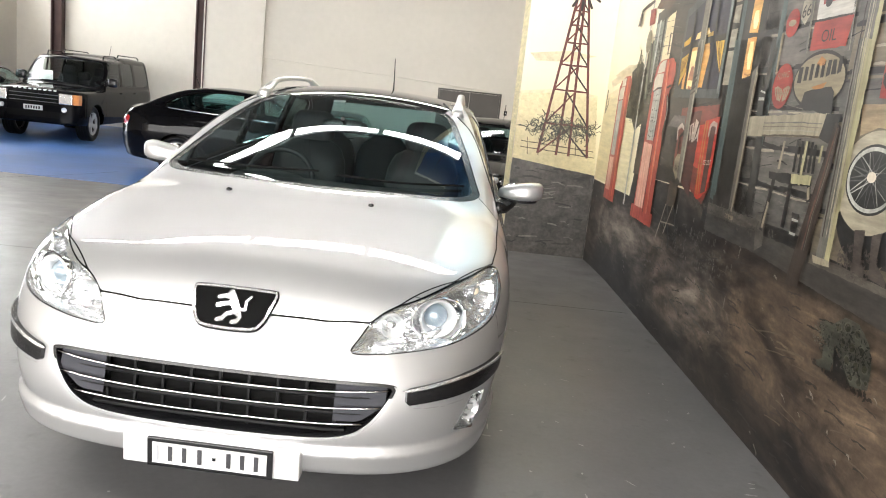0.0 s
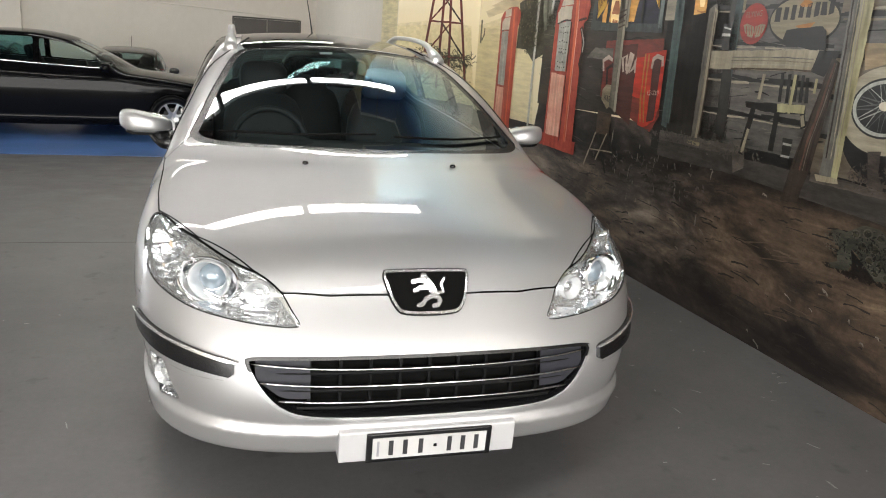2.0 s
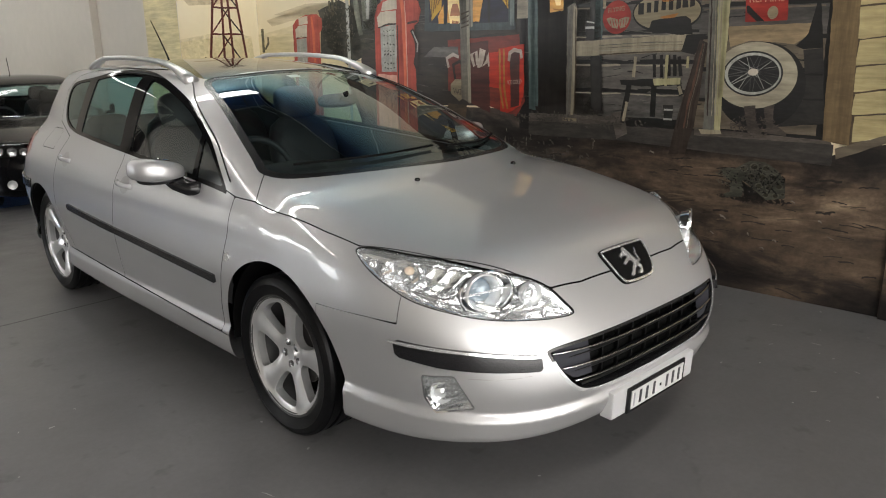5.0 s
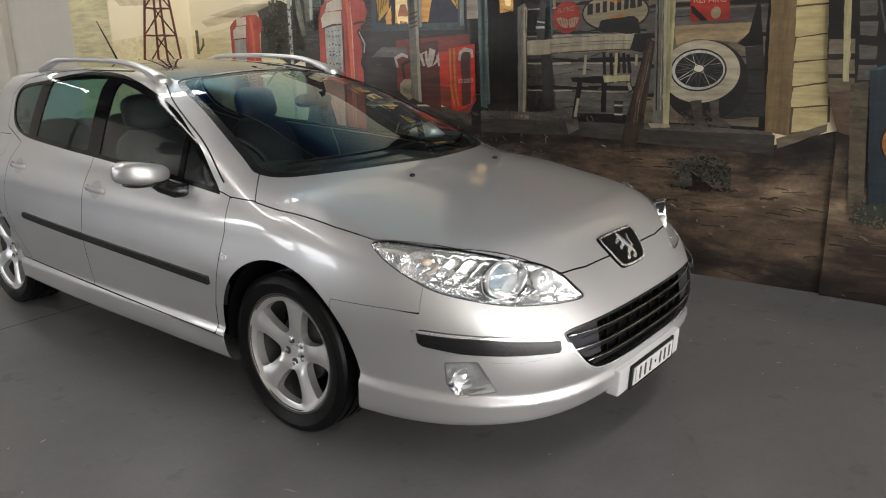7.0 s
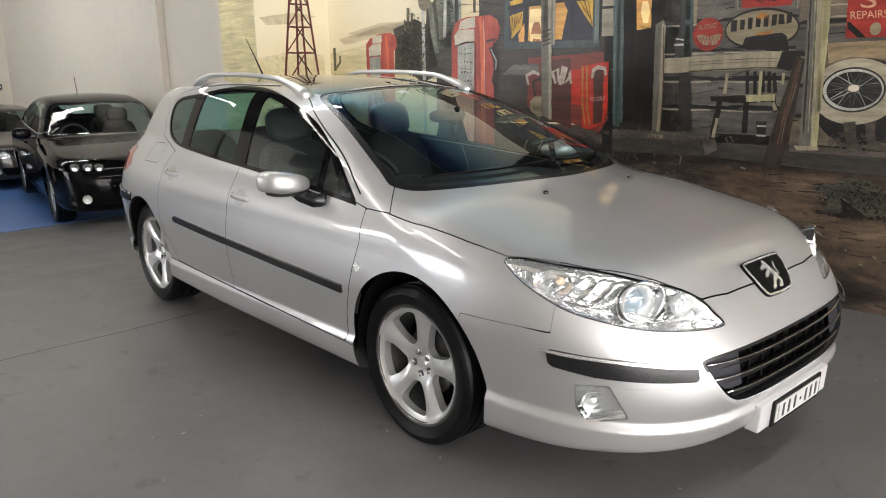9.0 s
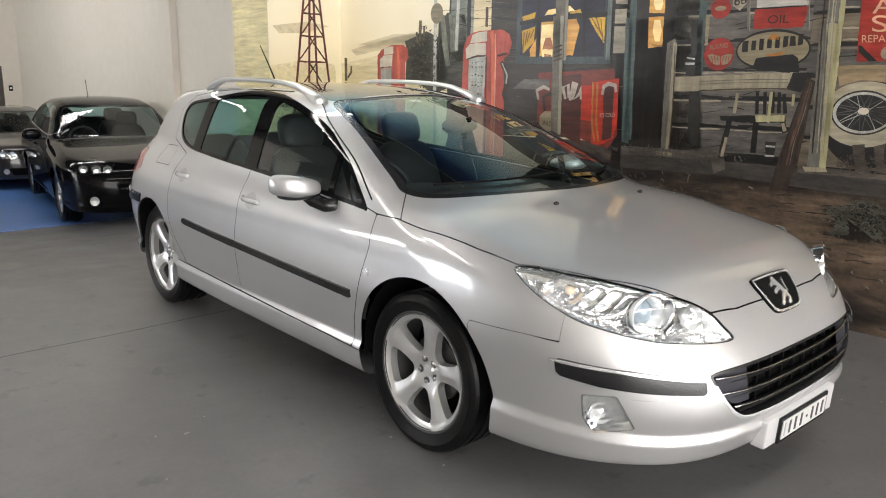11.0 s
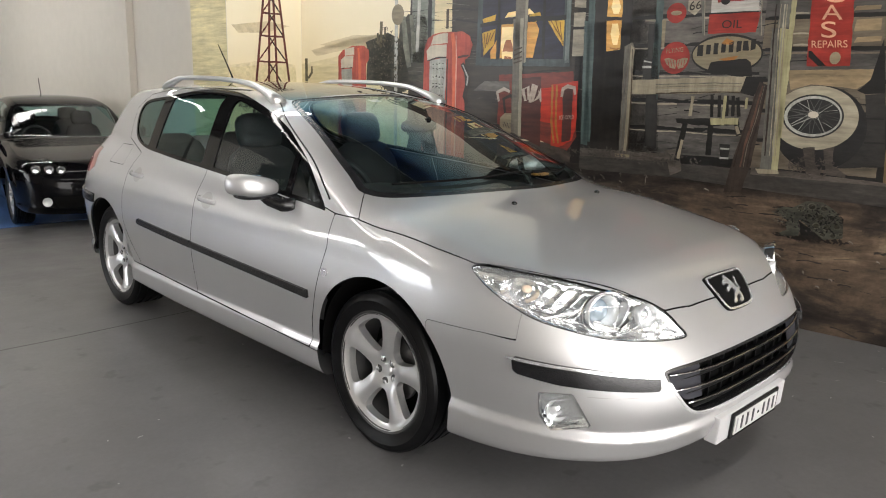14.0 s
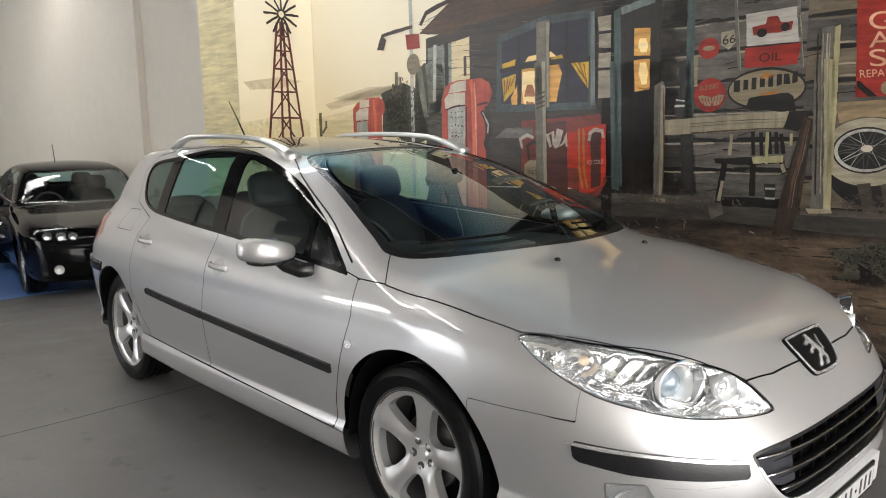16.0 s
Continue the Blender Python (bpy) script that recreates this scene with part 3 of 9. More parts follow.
def wheel(parent, m, style="five", r=0.329, rim_r=0.248, width=0.215, metal=None, key="main"):
    """A wheel with its outer face towards +x, about its own centre."""
    metal = metal or ALLOY
    w = new("wheel")
    w.parent = parent
    w.matrix_basis = m
    if key not in WHEEL:
        hw = width / 2
        tp = [(-hw * 0.82, rim_r), (-hw, rim_r + 0.03), (-hw * 1.02, rim_r + 0.055), (-hw * 0.9, r - 0.008)]
        for k in range(4):
            x0 = -hw * 0.82 + k * hw * 0.44
            tp += [(x0, r - 0.001), (x0 + hw * 0.27, r), (x0 + hw * 0.28, r - 0.009), (x0 + hw * 0.42, r - 0.009)]
        tp += [(hw * 0.82, r - 0.001), (hw * 0.9, r - 0.008), (hw * 1.0, r - 0.03), (hw * 1.02, rim_r + 0.045), (hw * 1.0, rim_r + 0.04), (hw * 0.98, rim_r + 0.012), (hw * 0.88, rim_r - 0.001)]
        tyre = lathe(tp, 64)
        barrel = lathe([(hw * 0.86, rim_r - 0.002), (hw * 0.90, rim_r + 0.003), (hw * 0.92, rim_r), (hw * 0.88, rim_r - 0.012), (hw * 0.70, rim_r - 0.022), (hw * 0.1, rim_r - 0.035), (-hw * 0.8, rim_r - 0.02)], 64)
        # spoked face
        nr, na = 26, 160
        rr = np.linspace(0.0, rim_r - 0.008, nr)
        n = {"five": 5, "seven": 7, "ten": 10}[style]
        ri, ro = (0.082, rim_r * 0.87) if style == "five" else (0.075, rim_r - 0.025)
        sw = {"five": 0.069, "seven": 0.036, "ten": 0.026}[style]

        def across(rad, an):
            """Distance from the nearest spoke's middle line, and the spoke's half width there."""
            da = np.mod(an, 2 * math.pi / n) - math.pi / n
            flare = 0.50 * np.clip((rad - 0.12) / 0.09, 0, 1)**2 if style == "five" else 0.18 * np.clip((rad - 0.09) / 0.13, 0, 1)
            return rad * np.sin(math.pi / n - np.abs(da)), sw / 2 * (1.0 + flare)

        def face(q, an):
            d, half = across(q, an)
            dish = hw * (0.60 + 0.20 * (q / rim_r)**2) - 0.016 * math.exp(-(q / 0.05)**2) + 0.006 * math.exp(-(q / 0.02)**2)
            ridge = 0.010 * (1 - min(1.0, d / half)**2) * min(1.0, max(0.0, (q - 0.05) / 0.05)) * min(1.0, max(0.0, (rim_r - q) / 0.05))
            lip = 0.020 * min(1.0, max(0.0, (q - ro) / (rim_r - ro)))**1.5 if style == "five" else 0.0
            return dish + ridge + lip
        P = np.array([(face(q, 2 * math.pi * i / na), q * math.cos(2 * math.pi * i / na), q * math.sin(2 * math.pi * i / na)) for q in rr for i in range(na)])
        T = []
        for a in range(nr - 1):
            for i in range(na):
                j = (i + 1) % na
                T += [(a * na + i, (a + 1) * na + i, (a + 1) * na + j), (a * na + i, (a + 1) * na + j, a * na + j)]
        T = np.array(T)

        def holes(Q):
            rad = np.hypot(Q[:, 1], Q[:, 2])
            d, half = across(rad, np.arctan2(Q[:, 2], Q[:, 1]))
            spoke = d - half
            return smax(smax(ri - rad, rad - ro, 0.014), -spoke, 0.016)
        P, _, T = cut(P, T, holes)
        # thickness of the spokes
        e = np.concatenate([T[:, [0, 1]], T[:, [1, 2]], T[:, [2, 0]]])
        _, first, c = np.unique(np.sort(e, 1), axis=0, return_index=True, return_counts=True)
        bd = e[first[c == 1]]
        n0 = len(P)
        deep = P.copy()
        deep[:, 0] -= 0.035
        deep[:, 1:] *= 1.0
        rim_q = np.concatenate([np.stack([bd[:, 0], bd[:, 1], bd[:, 1] + n0], 1), np.stack([bd[:, 0], bd[:, 1] + n0, bd[:, 0] + n0], 1)])
        WHEEL[key] = [tyre, barrel, (np.concatenate([P, deep]), np.concatenate([T, rim_q])), {}]
    tyre, barrel, face_mesh, made = WHEEL[key]

    def piece(name, PT, material, label="", sharp=40):
        if name not in made:
            ob = tri_mesh(name, PT[0], PT[1], material, w, label, sharp=sharp)
            made[name] = ob.data
            return ob
        ob = new(name, made[name])
        ob.parent = w
        if label:
            tagged(ob, label)
        return ob
    piece("tyre", tyre, RUBBER, "black rubber tyre")
    piece("rim", barrel, mat("dull_alloy", (0.07, 0.07, 0.07), 0.5, 0.5, 0.08, 12), "dull alloy rim")
    piece("spokes", face_mesh, metal, sharp=28)
    hw = width / 2
    disc = lathe([(hw * 0.18, 0.0), (hw * 0.18, 0.135), (hw * 0.06, 0.137), (hw * 0.06, 0.0)], 40)
    piece("brake_disc", disc, mat("brake_steel", (0.09, 0.088, 0.085), 0.5, 0.8, 0.15, 30), "dull steel brake disc")
    # black disc added inside the rim, in place of the shade behind the spokes
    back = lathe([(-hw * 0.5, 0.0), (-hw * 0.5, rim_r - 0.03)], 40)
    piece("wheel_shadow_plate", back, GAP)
    cap = lathe([(hw * 0.60, 0.0), (hw * 0.60, 0.024), (hw * 0.5, 0.028)], 24)
    piece("hub_cap", cap, metal)
    if key == "main":
        for k in range(5):
            a = 2 * math.pi * k / 5 + math.pi / 5
            b = lathe([(hw * 0.62, 0.0), (hw * 0.61, 0.009), (hw * 0.50, 0.0115)], 10)
            bp = b[0] + np.array([0, 0.052 * math.cos(a), 0.052 * math.sin(a)])
            ob = piece("wheel_bolt_%d" % k, (bp, b[1]), CHROME)
            ob.name = "wheel_bolt"
            # dark disc paints the shade of the recess round each bolt
            b = lathe([(hw * 0.57, 0.0), (hw * 0.57, 0.018), (hw * 0.50, 0.019)], 14)
            ob = piece("bolt_recess_%d" % k, (b[0] + np.array([0, 0.052 * math.cos(a), 0.052 * math.sin(a)]), b[1]), mat("bolt_shadow", (0.05, 0.05, 0.05), 0.6))
            ob.name = "bolt_recess"
    return w


def surface_y(F, x, z, y0=-1.4, y1=-0.3):
    """The nose's y at the points (x, z)."""
    x, z = np.asarray(x, float), np.asarray(z, float)
    a, b = np.full(x.shape, y0), np.full(x.shape, y1)
    for _ in range(30):
        m = (a + b) / 2
        ins = F(x, m, z) < 0
        b = np.where(ins, m, b)
        a = np.where(ins, a, m)
    return (a + b) / 2


def surface_z(F, x, y, z0=1.7, z1=0.7):
    x, y = np.asarray(x, float), np.asarray(y, float)
    a, b = np.full(x.shape, z0), np.full(x.shape, z1)
    for _ in range(30):
        m = (a + b) / 2
        ins = F(x, y, m) < 0
        b = np.where(ins, m, b)
        a = np.where(ins, a, m)
    return (a + b) / 2


def seat(parent, x, y, z=0.36, name="front_seat", w=0.50, head=0.72, back=0.33, cover=None):
    cover = cover or LEATHER
    s = new(name)
    s.parent = parent
    part("cushion", blob(x, y, z, w / 2, 0.26, 0.09, 3.5), cover, s, smooth=True)
    bm = blob(0, 0, back - 0.03, w / 2 - 0.01, 0.075, back, 3.5)
    bmesh.ops.transform(bm, matrix=Matrix.Translation((x, y + 0.27, z)) @ Matrix.Rotation(radians(-18), 4, "X"), verts=bm.verts)
    part("backrest", bm, cover, s, smooth=True)
    bm = blob(0, 0, head - 0.02, 0.14, 0.05, 0.105, 3.6)
    bmesh.ops.transform(bm, matrix=Matrix.Translation((x, y + 0.28, z)) @ Matrix.Rotation(radians(-16), 4, "X"), verts=bm.verts)
    part("headrest", bm, cover, s, smooth=True)
    return s


def arch_liner(parent, y, side, r=0.374, z=0.33, F=None):
    P, T = lathe([(0.50, r * 0.4), (0.50, r), (0.84, r + 0.002)], 40, radians(-5), radians(185))
    if F is not None:
        for i in range(2, len(P), 3):
            P[i, 0] = min(0.86, surface_x(F, P[i, 1] + y, P[i, 2] + z) - 0.012)
    P = np.stack([P[:, 0] * side, P[:, 1] + y, P[:, 2] + z], 1)
    return tri_mesh("wheel_arch_liner", P, T, GAP, parent)


def islands(T):
    """The triangles, piece by connected piece, leaving out crumbs."""
    if len(T) == 0:
        return []
    used, inv = np.unique(T, return_inverse=True)
    inv = inv.reshape(-1, 3)
    mark = np.arange(len(used))
    while True:
        low = mark[inv].min(1)
        nxt = mark.copy()
        np.minimum.at(nxt, inv.reshape(-1), np.repeat(low, 3))
        if (nxt == mark).all():
            break
        mark = nxt
    lab = mark[inv[:, 0]]
    return [T[lab == k] for k in np.unique(lab) if (lab == k).sum() > 20]


def fine_cut(skin, whole, f):
    p, t = refine(skin, whole[0], whole[1], f)
    return cut(p, t, f)


def main_car():
    F = body_function(MAIN)
    skin = Skin(F, (-0.99, -1.26, 0.10), (0.99, 3.72, 1.56), 0.015)
    car = new("station_wagon")
    tagged(car, "silver station wagon with glass roof parked on grey floor", "car")
    P, T = skin.P, skin.T
    whole = (P, T)
    arch = lambda U, V: np.minimum(np.hypot((U + 0.03) / 1.03, V - 0.33) - 0.390, np.hypot(U - 2.725, V - 0.33) - 0.375)
    P, _, T = cut(P, T, on_side(arch, 0.5))

    # glass
    dlo = poly_sdf(smooth_loop([(0.37, 0.94), (0.55, 1.085), (0.70, 1.17), (0.87, 1.248), (1.12, 1.325), (1.39, 1.381), (1.66, 1.404), (1.88, 1.394), (2.2, 1.356), (2.50, 1.325), (2.59, 1.27), (2.57, 1.18), (2.485, 1.10), (2.3, 1.053), (1.95, 1.03), (1.39, 0.998), (0.88, 0.965), (0.5, 0.938), (0.40, 0.93)]))
    P, win, T = cut(P, T, on_side(dlo, 0.35))
    ws = poly_sdf(smooth_loop([(0.0, -0.105), (0.35, -0.04), (0.62, 0.10), (0.735, 0.23), (0.715, 0.36), (0.62, 0.74), (0.51, 1.10), (0.3, 1.07), (0, 1.05), (-0.3, 1.07), (-0.51, 1.10), (-0.62, 0.74), (-0.715, 0.36), (-0.735, 0.23), (-0.62, 0.10), (-0.35, -0.04)], 4))
    P, wsT, T = cut(P, T, on_top(ws, 0.9))
    roofp = poly_sdf(smooth_loop([(0.50, 1.13), (0.3, 1.09), (0, 1.07), (-0.3, 1.09), (-0.50, 1.13), (-0.485, 1.8), (-0.44, 2.60), (0, 2.66), (0.44, 2.60), (0.485, 1.8)], 4))
    P, rg, T = cut(P, T, on_top(roofp, 1.2))
    rear = poly_sdf([(-0.60, 1.06), (-0.50, 1.31), (0.50, 1.31), (0.60, 1.06)], 0.03)
    P, rw, T = cut(P, T, lambda Q: np.maximum(rear(Q[:, 0], Q[:, 2]), 2.6 - Q[:, 1]))
    # lamps, mouth, fog lamps
    lampo = poly_sdf(smooth_loop([(0.326, 0.842), (0.256, 0.848), (0.131, 0.836), (0.04, 0.826), (-0.05, 0.810), (-0.15, 0.787), (-0.235, 0.766), (-0.308, 0.730), (-0.358, 0.684), (-0.390, 0.643), (-0.308, 0.643), (-0.21, 0.652), (-0.085, 0.665), (0.035, 0.687), (0.135, 0.710), (0.20, 0.738), (0.265, 0.775), (0.310, 0.812)], 4))
    lamps, fogs = {}, {}
    fogo = poly_sdf([(0.119, 0.470), (0.026, 0.481), (-0.036, 0.376), (0.080, 0.350), (0.110, 0.392)], 0.007)
    for sd in (-1, 1):
        P, lamps[sd], T = cut(P, T, slant(lampo, sd, 40))
        P, fogs[sd], T = cut(P, T, slant(fogo, sd, 40))
    mouth = poly_sdf(smooth_loop([(-0.541, 0.535), (-0.527, 0.561), (-0.36, 0.568), (0, 0.567), (0.36, 0.568), (0.527, 0.561), (0.541, 0.535), (0.506, 0.470), (0.45, 0.412), (0.37, 0.381), (0.2, 0.370), (0, 0.367), (-0.2, 0.370), (-0.37, 0.381), (-0.45, 0.412), (-0.506, 0.470)], 5))
    P, mo, T = cut(P, T, on_front(mouth, -0.8))
    # panels
    tail = poly_sdf([(2.98, 0.90), (3.02, 0.985), (3.7, 1.0), (3.7, 0.84), (3.10, 0.85)], 0.015)
    hood_p = poly_sdf([(0, -1.034), (0.3, -1.026), (0.435, -1.006), (0.52, -0.93), (0.68, -0.74), (0.812, -0.478), (0.827, -0.30), (0.829, -0.09), (0.836, 0.141), (0.76, 0.21), (0.70, 0.26), (0, 0.2)] + [(-a, b) for a, b in [(0.70, 0.26), (0.76, 0.21), (0.836, 0.141), (0.829, -0.09), (0.827, -0.30), (0.812, -0.478), (0.68, -0.74), (0.52, -0.93), (0.435, -1.006), (0.3, -1.026)]])
    fd = [(0.292, 0.925), (0.278, 0.80), (0.33, 0.65), (0.405, 0.45), (0.43, 0.318), (1.487, 0.345), (1.48, 0.5), (1.45, 0.8), (1.43, 1.0), (1.44, 1.34), (1.274, 1.32), (1.047, 1.265), (0.766, 1.165), (0.545, 1.055), (0.40, 0.945)]
    rd = [(1.487, 0.345), (2.215, 0.36), (2.33, 0.50), (2.385, 0.62), (2.40, 0.76), (2.37, 0.90), (2.32, 1.02), (2.62, 1.09), (2.66, 1.27), (2.50, 1.36), (2.26, 1.392), (1.9, 1.412), (1.46, 1.404), (1.43, 1.0), (1.45, 0.8), (1.48, 0.5)]
    bump = [(-1.5, 0.0), (-0.30, 0.0), (-0.33, 0.632), (-0.60, 0.642), (-0.712, 0.637), (-0.715, 0.735), (-0.9, 0.80), (-1.5, 0.80)]
    wing = [(-0.9, 0.9), (0.292, 0.925), (0.278, 0.80), (0.33, 0.65), (0.405, 0.45), (0.43, 0.318), (0.38, 0.0), (-0.6, 0.0), (-0.6, 0.64), (-0.9, 0.64)]
    sill = [(0.3, 0.05), (0.3, 0.312), (0.43, 0.316), (1.487, 0.343), (2.215, 0.358), (2.45, 0.36), (2.45, 0.05)]
    rbump = [(2.95, 0.0), (2.95, 0.60), (3.06, 0.71), (3.9, 0.71), (3.9, 0.0)]
    gaps = []
    panels = [("hood", on_top(hood_p, 0.70)), ("tail_lamp", on_side(tail, 0.45)), ("front_door", on_side(poly_sdf(fd), 0.42)), ("rear_door", on_side(poly_sdf(rd), 0.42)), ("front_bumper", on_side(poly_sdf(bump), -2)), ("sill_panel", on_side(poly_sdf(sill), 0.55)), ("front_wing", on_side(poly_sdf(wing), 0.42)), ("rear_bumper", on_side(poly_sdf(rbump), -2))]
    done = []
    for nm, f in panels:
        g = 0.0009 if nm == "front_bumper" else 0.0013 if nm in ("tail_lamp", "rear_bumper") else 0.0022
        P, near, T = cut(P, T, lambda Q: f(Q) - g)
        P, pan, gp = cut(P, near, lambda Q: f(Q) + g)
        gaps.append((nm, gp))
        if nm in ("front_door", "rear_door", "front_wing", "tail_lamp", "sill_panel"):
            for sd in (-1, 1):
                sel = pan[P[pan].mean(1)[:, 0] * sd > 0]
                done.append((nm, sd, sel))
        else:
            done.append((nm, 0, pan))
    doors = {}
    for nm, sd, sel in done:
        ob = skin_part(nm, skin, P, sel, RED_LENS if nm == "tail_lamp" else SILVER, car, "red tail lamp lens" if nm == "tail_lamp" else "")
        doors[(nm, sd)] = ob
    skin_part("body_shell", skin, P, T, SILVER, car)
    for nm, gp in gaps:
        for sd in ((-1, 1) if nm in ("front_door", "rear_door", "sill_panel", "front_wing", "tail_lamp") else (0,)):
            for tris in islands(gp if sd == 0 else gp[P[gp].mean(1)[:, 0] * sd > 0]):
                skin_part(nm + "_gap", skin, P, tris, GAP, car, off=-0.004)
    # lining of the cabin
    lin = np.concatenate([T] + [s for n, _, s in done if n in ("front_door", "rear_door", "front_wing")])
    c = P[lin].mean(1)
    lin = lin[(c[:, 1] > 0.3) & (c[:, 1] < 3.4) & (c[:, 2] > 0.45)]
    skin_part("cabin_lining", skin, P, lin, LINING, car, off=-0.022)
    skin_part("cowl", skin, P, wsT[P[wsT].mean(1)[:, 2] < 1.02], BLACK_TRIM, car, off=-0.05)

    # windscreen with its black border
    P, wb, wc = cut(P, wsT, lambda Q: ws(Q[:, 0], Q[:, 1] * 1.0) + 0.035)
    skin_part("windscreen_border", skin, P, wc, BLACK_TRIM, car, "black ceramic border of the windscreen", off=-0.004)
    skin_part("windscreen", skin, P, wb, WINDSCREEN, car, off=-0.005)
    skin_part("roof_glass", skin, P, rg, ROOFGLASS, car, "dark panoramic roof glass", off=-0.002)
    skin_part("rear_window", skin, P, rw, glass("rear_glass", (0.44, 0.66, 0.67), 1.45), car, off=-0.003)
    # side windows
    glassy = [("front_quarter_light", lambda U, V: np.maximum(dlo(U, V) + 0.018, U - 0.655)), ("front_door_window", lambda U, V: np.maximum(dlo(U, V) + 0.020, np.maximum(0.69 - U, U - 1.385))), ("rear_door_window", lambda U, V: np.maximum(dlo(U, V) + 0.020, np.maximum(1.51 - U, U - 2.13 + (V - 1.05) * 0.1))), ("rear_quarter_light", lambda U, V: np.maximum(dlo(U, V) + 0.014, 2.25 - (V - 1.05) * 0.1 - U))]
    for sd in (-1, 1):
        rest = win[P[win].mean(1)[:, 0] * sd > 0]
        for nm, f in glassy:
            P, a, rest = cut(P, rest, lambda Q: f(Q[:, 1], Q[:, 2]))
            skin_part(nm, skin, P, a, SIDEGLASS if nm.startswith("front") else DIM_QUARTER_GLASS if nm == "rear_quarter_light" else PRIVACY, car, off=-0.006)
        skin_part("window_surround", skin, P, rest, mat("gloss_black", (0.004, 0.004, 0.0045), 0.06, 0, 0.1, 20, spec=0.15), car, "gloss black window surround", off=-0.002, rim=0.012)

    # headlights
    REFLECT = mat("lamp_reflector", (0.80, 0.80, 0.81), 0.13, 0.80, 0.10, 30, bump=0.20, bump_scale=24)

    def bowl(sd):
        def f(p):
            t = np.clip(-slant(lampo, sd, 40)(p) / 0.045, 0, 1)
            t = t * t * (3 - 2 * t)
            return -0.010 - t * (0.040 + 0.012 * np.abs(np.sin(p[:, 1] * 62 + p[:, 2] * 25)) + 0.008 * np.abs(np.sin(p[:, 2] * 95 - p[:, 1] * 20)))
        return f
    flutes = lambda p: -0.012 - 0.013 * np.abs(np.sin(p[:, 2] * 140 + p[:, 1] * 60))
    BULB = mat("projector_lens", (0.24, 0.29, 0.34), 0.05, 0.2, 0.05, 30, coat=1.0)
    for sd in (-1, 1):
        lamp = new("headlight")
        lamp.parent = car
        tagged(lamp, "clear headlight with projector lens and amber bulb")
        skin_part("lens_cover", skin, P, lamps[sd], LAMPGLASS, lamp, off=0.0005)
        pl, tl = refine(skin, P, lamps[sd], slant(lampo, sd, 40), 1.0, 1)
        P2, inner, edge = cut(pl, tl, lambda Q: slant(lampo, sd, 40)(Q) + 0.0028)
        skin_part("lamp_seal", skin, P2, edge, GAP, lamp, off=-0.0035, rim=0.006)
        skin_part("lamp_housing", skin, P2, inner, REFLECT, lamp, off=bowl(sd), rim=-0.007)
        for (x, y, z, r, wd) in ((0.64, -0.885, 0.735, 0.062, 0.045), (0.50, -0.965, 0.715, 0.040, 0.03)):
            pr, tt = lathe([(0.0, r), (0.018, r * 1.02), (0.022, r * 0.96), (0.01, r * 0.82), (-0.02, r * 0.66), (-0.035, r * 0.5)], 32)
            mm = Matrix.Translation((x * sd, y, z)) @ Matrix.Rotation(radians(-90 + 18 * sd), 4, "Z")
            tri_mesh("lamp_ring", pr, tt, BRIGHT, lamp, m=mm)
            pr, tt = lathe([(0.012, 0.0), (0.010, r * 0.3), (0.002, r * 0.5), (-0.012, r * 0.64), (-0.03, r * 0.66)], 24)
            tri_mesh("projector", pr, tt, BULB if r > 0.05 else REFLECT, lamp, m=mm)
        part("indicator_bulb", blob(0.752 * sd, -0.665, 0.785, 0.018, 0.018, 0.015, 2), AMBER, lamp, "amber indicator bulb", smooth=True)
        turn = Matrix.Translation((0.64 * sd, -0.90, 0.738)) @ Matrix.Rotation(radians(-90 + 24 * sd), 4, "Z")
        pr, tt = lathe([(0.016, 0.088), (0.021, 0.085), (0.016, 0.080), (0.006, 0.078), (-0.02, 0.066)], 44)
        tri_mesh("bowl_ring", pr * np.array([1, 1.12, 0.86]), tt, CHROME, lamp, m=turn)
        turn = Matrix.Translation((0.775 * sd, -0.655, 0.785)) @ Matrix.Rotation(radians(-90 + 58 * sd), 4, "Z")
        pr, tt = lathe([(0.012, 0.062), (0.016, 0.058), (0.0, 0.05), (-0.03, 0.03), (-0.035, 0.0)], 36)
        tri_mesh("indicator_bowl", pr * np.array([1, 1.15, 0.75]), tt, REFLECT, lamp, m=turn)
        bm = sweep([(0.80 * sd, -0.60, 0.735), (0.72 * sd, -0.78, 0.70), (0.60 * sd, -0.93, 0.675)], 0.03, 0.025)
        part("lamp_bezel", bm, REFLECT, lamp, smooth=True)
        fog = new("fog_lamp")
        fog.parent = car
        skin_part("fog_lens", skin, P, fogs[sd], LAMPGLASS, fog, off=-0.004)
        pl, tl = refine(skin, P, fogs[sd], slant(fogo, sd, 40), 1.0, 1)
        skin_part("fog_reflector", skin, pl, tl, mat("fog_reflector", (0.84, 0.84, 0.85), 0.14, 0.75, 0.05, 30, bump=0.25, bump_scale=40), fog, off=flutes)
        pl, tl = refine(skin, P, fogs[sd], slant(fogo, sd, 40), 1.0, 1)
        P2, inner, edge = cut(pl, tl, lambda Q: slant(fogo, sd, 40)(Q) + 0.005)
        skin_part("fog_bezel", skin, P2, edge, CHROME, fog, off=0.0, rim=0.015)
        pr, tt = lathe([(0.0, 0.040), (0.008, 0.037), (-0.006, 0.026), (0.004, 0.014), (0.007, 0.0)], 24)
        tri_mesh("fog_bulb", pr, tt, BRIGHT, fog, m=Matrix.Translation((0.778 * sd, -0.835, 0.412)) @ Matrix.Rotation(radians(-90 + 40 * sd), 4, "Z"))
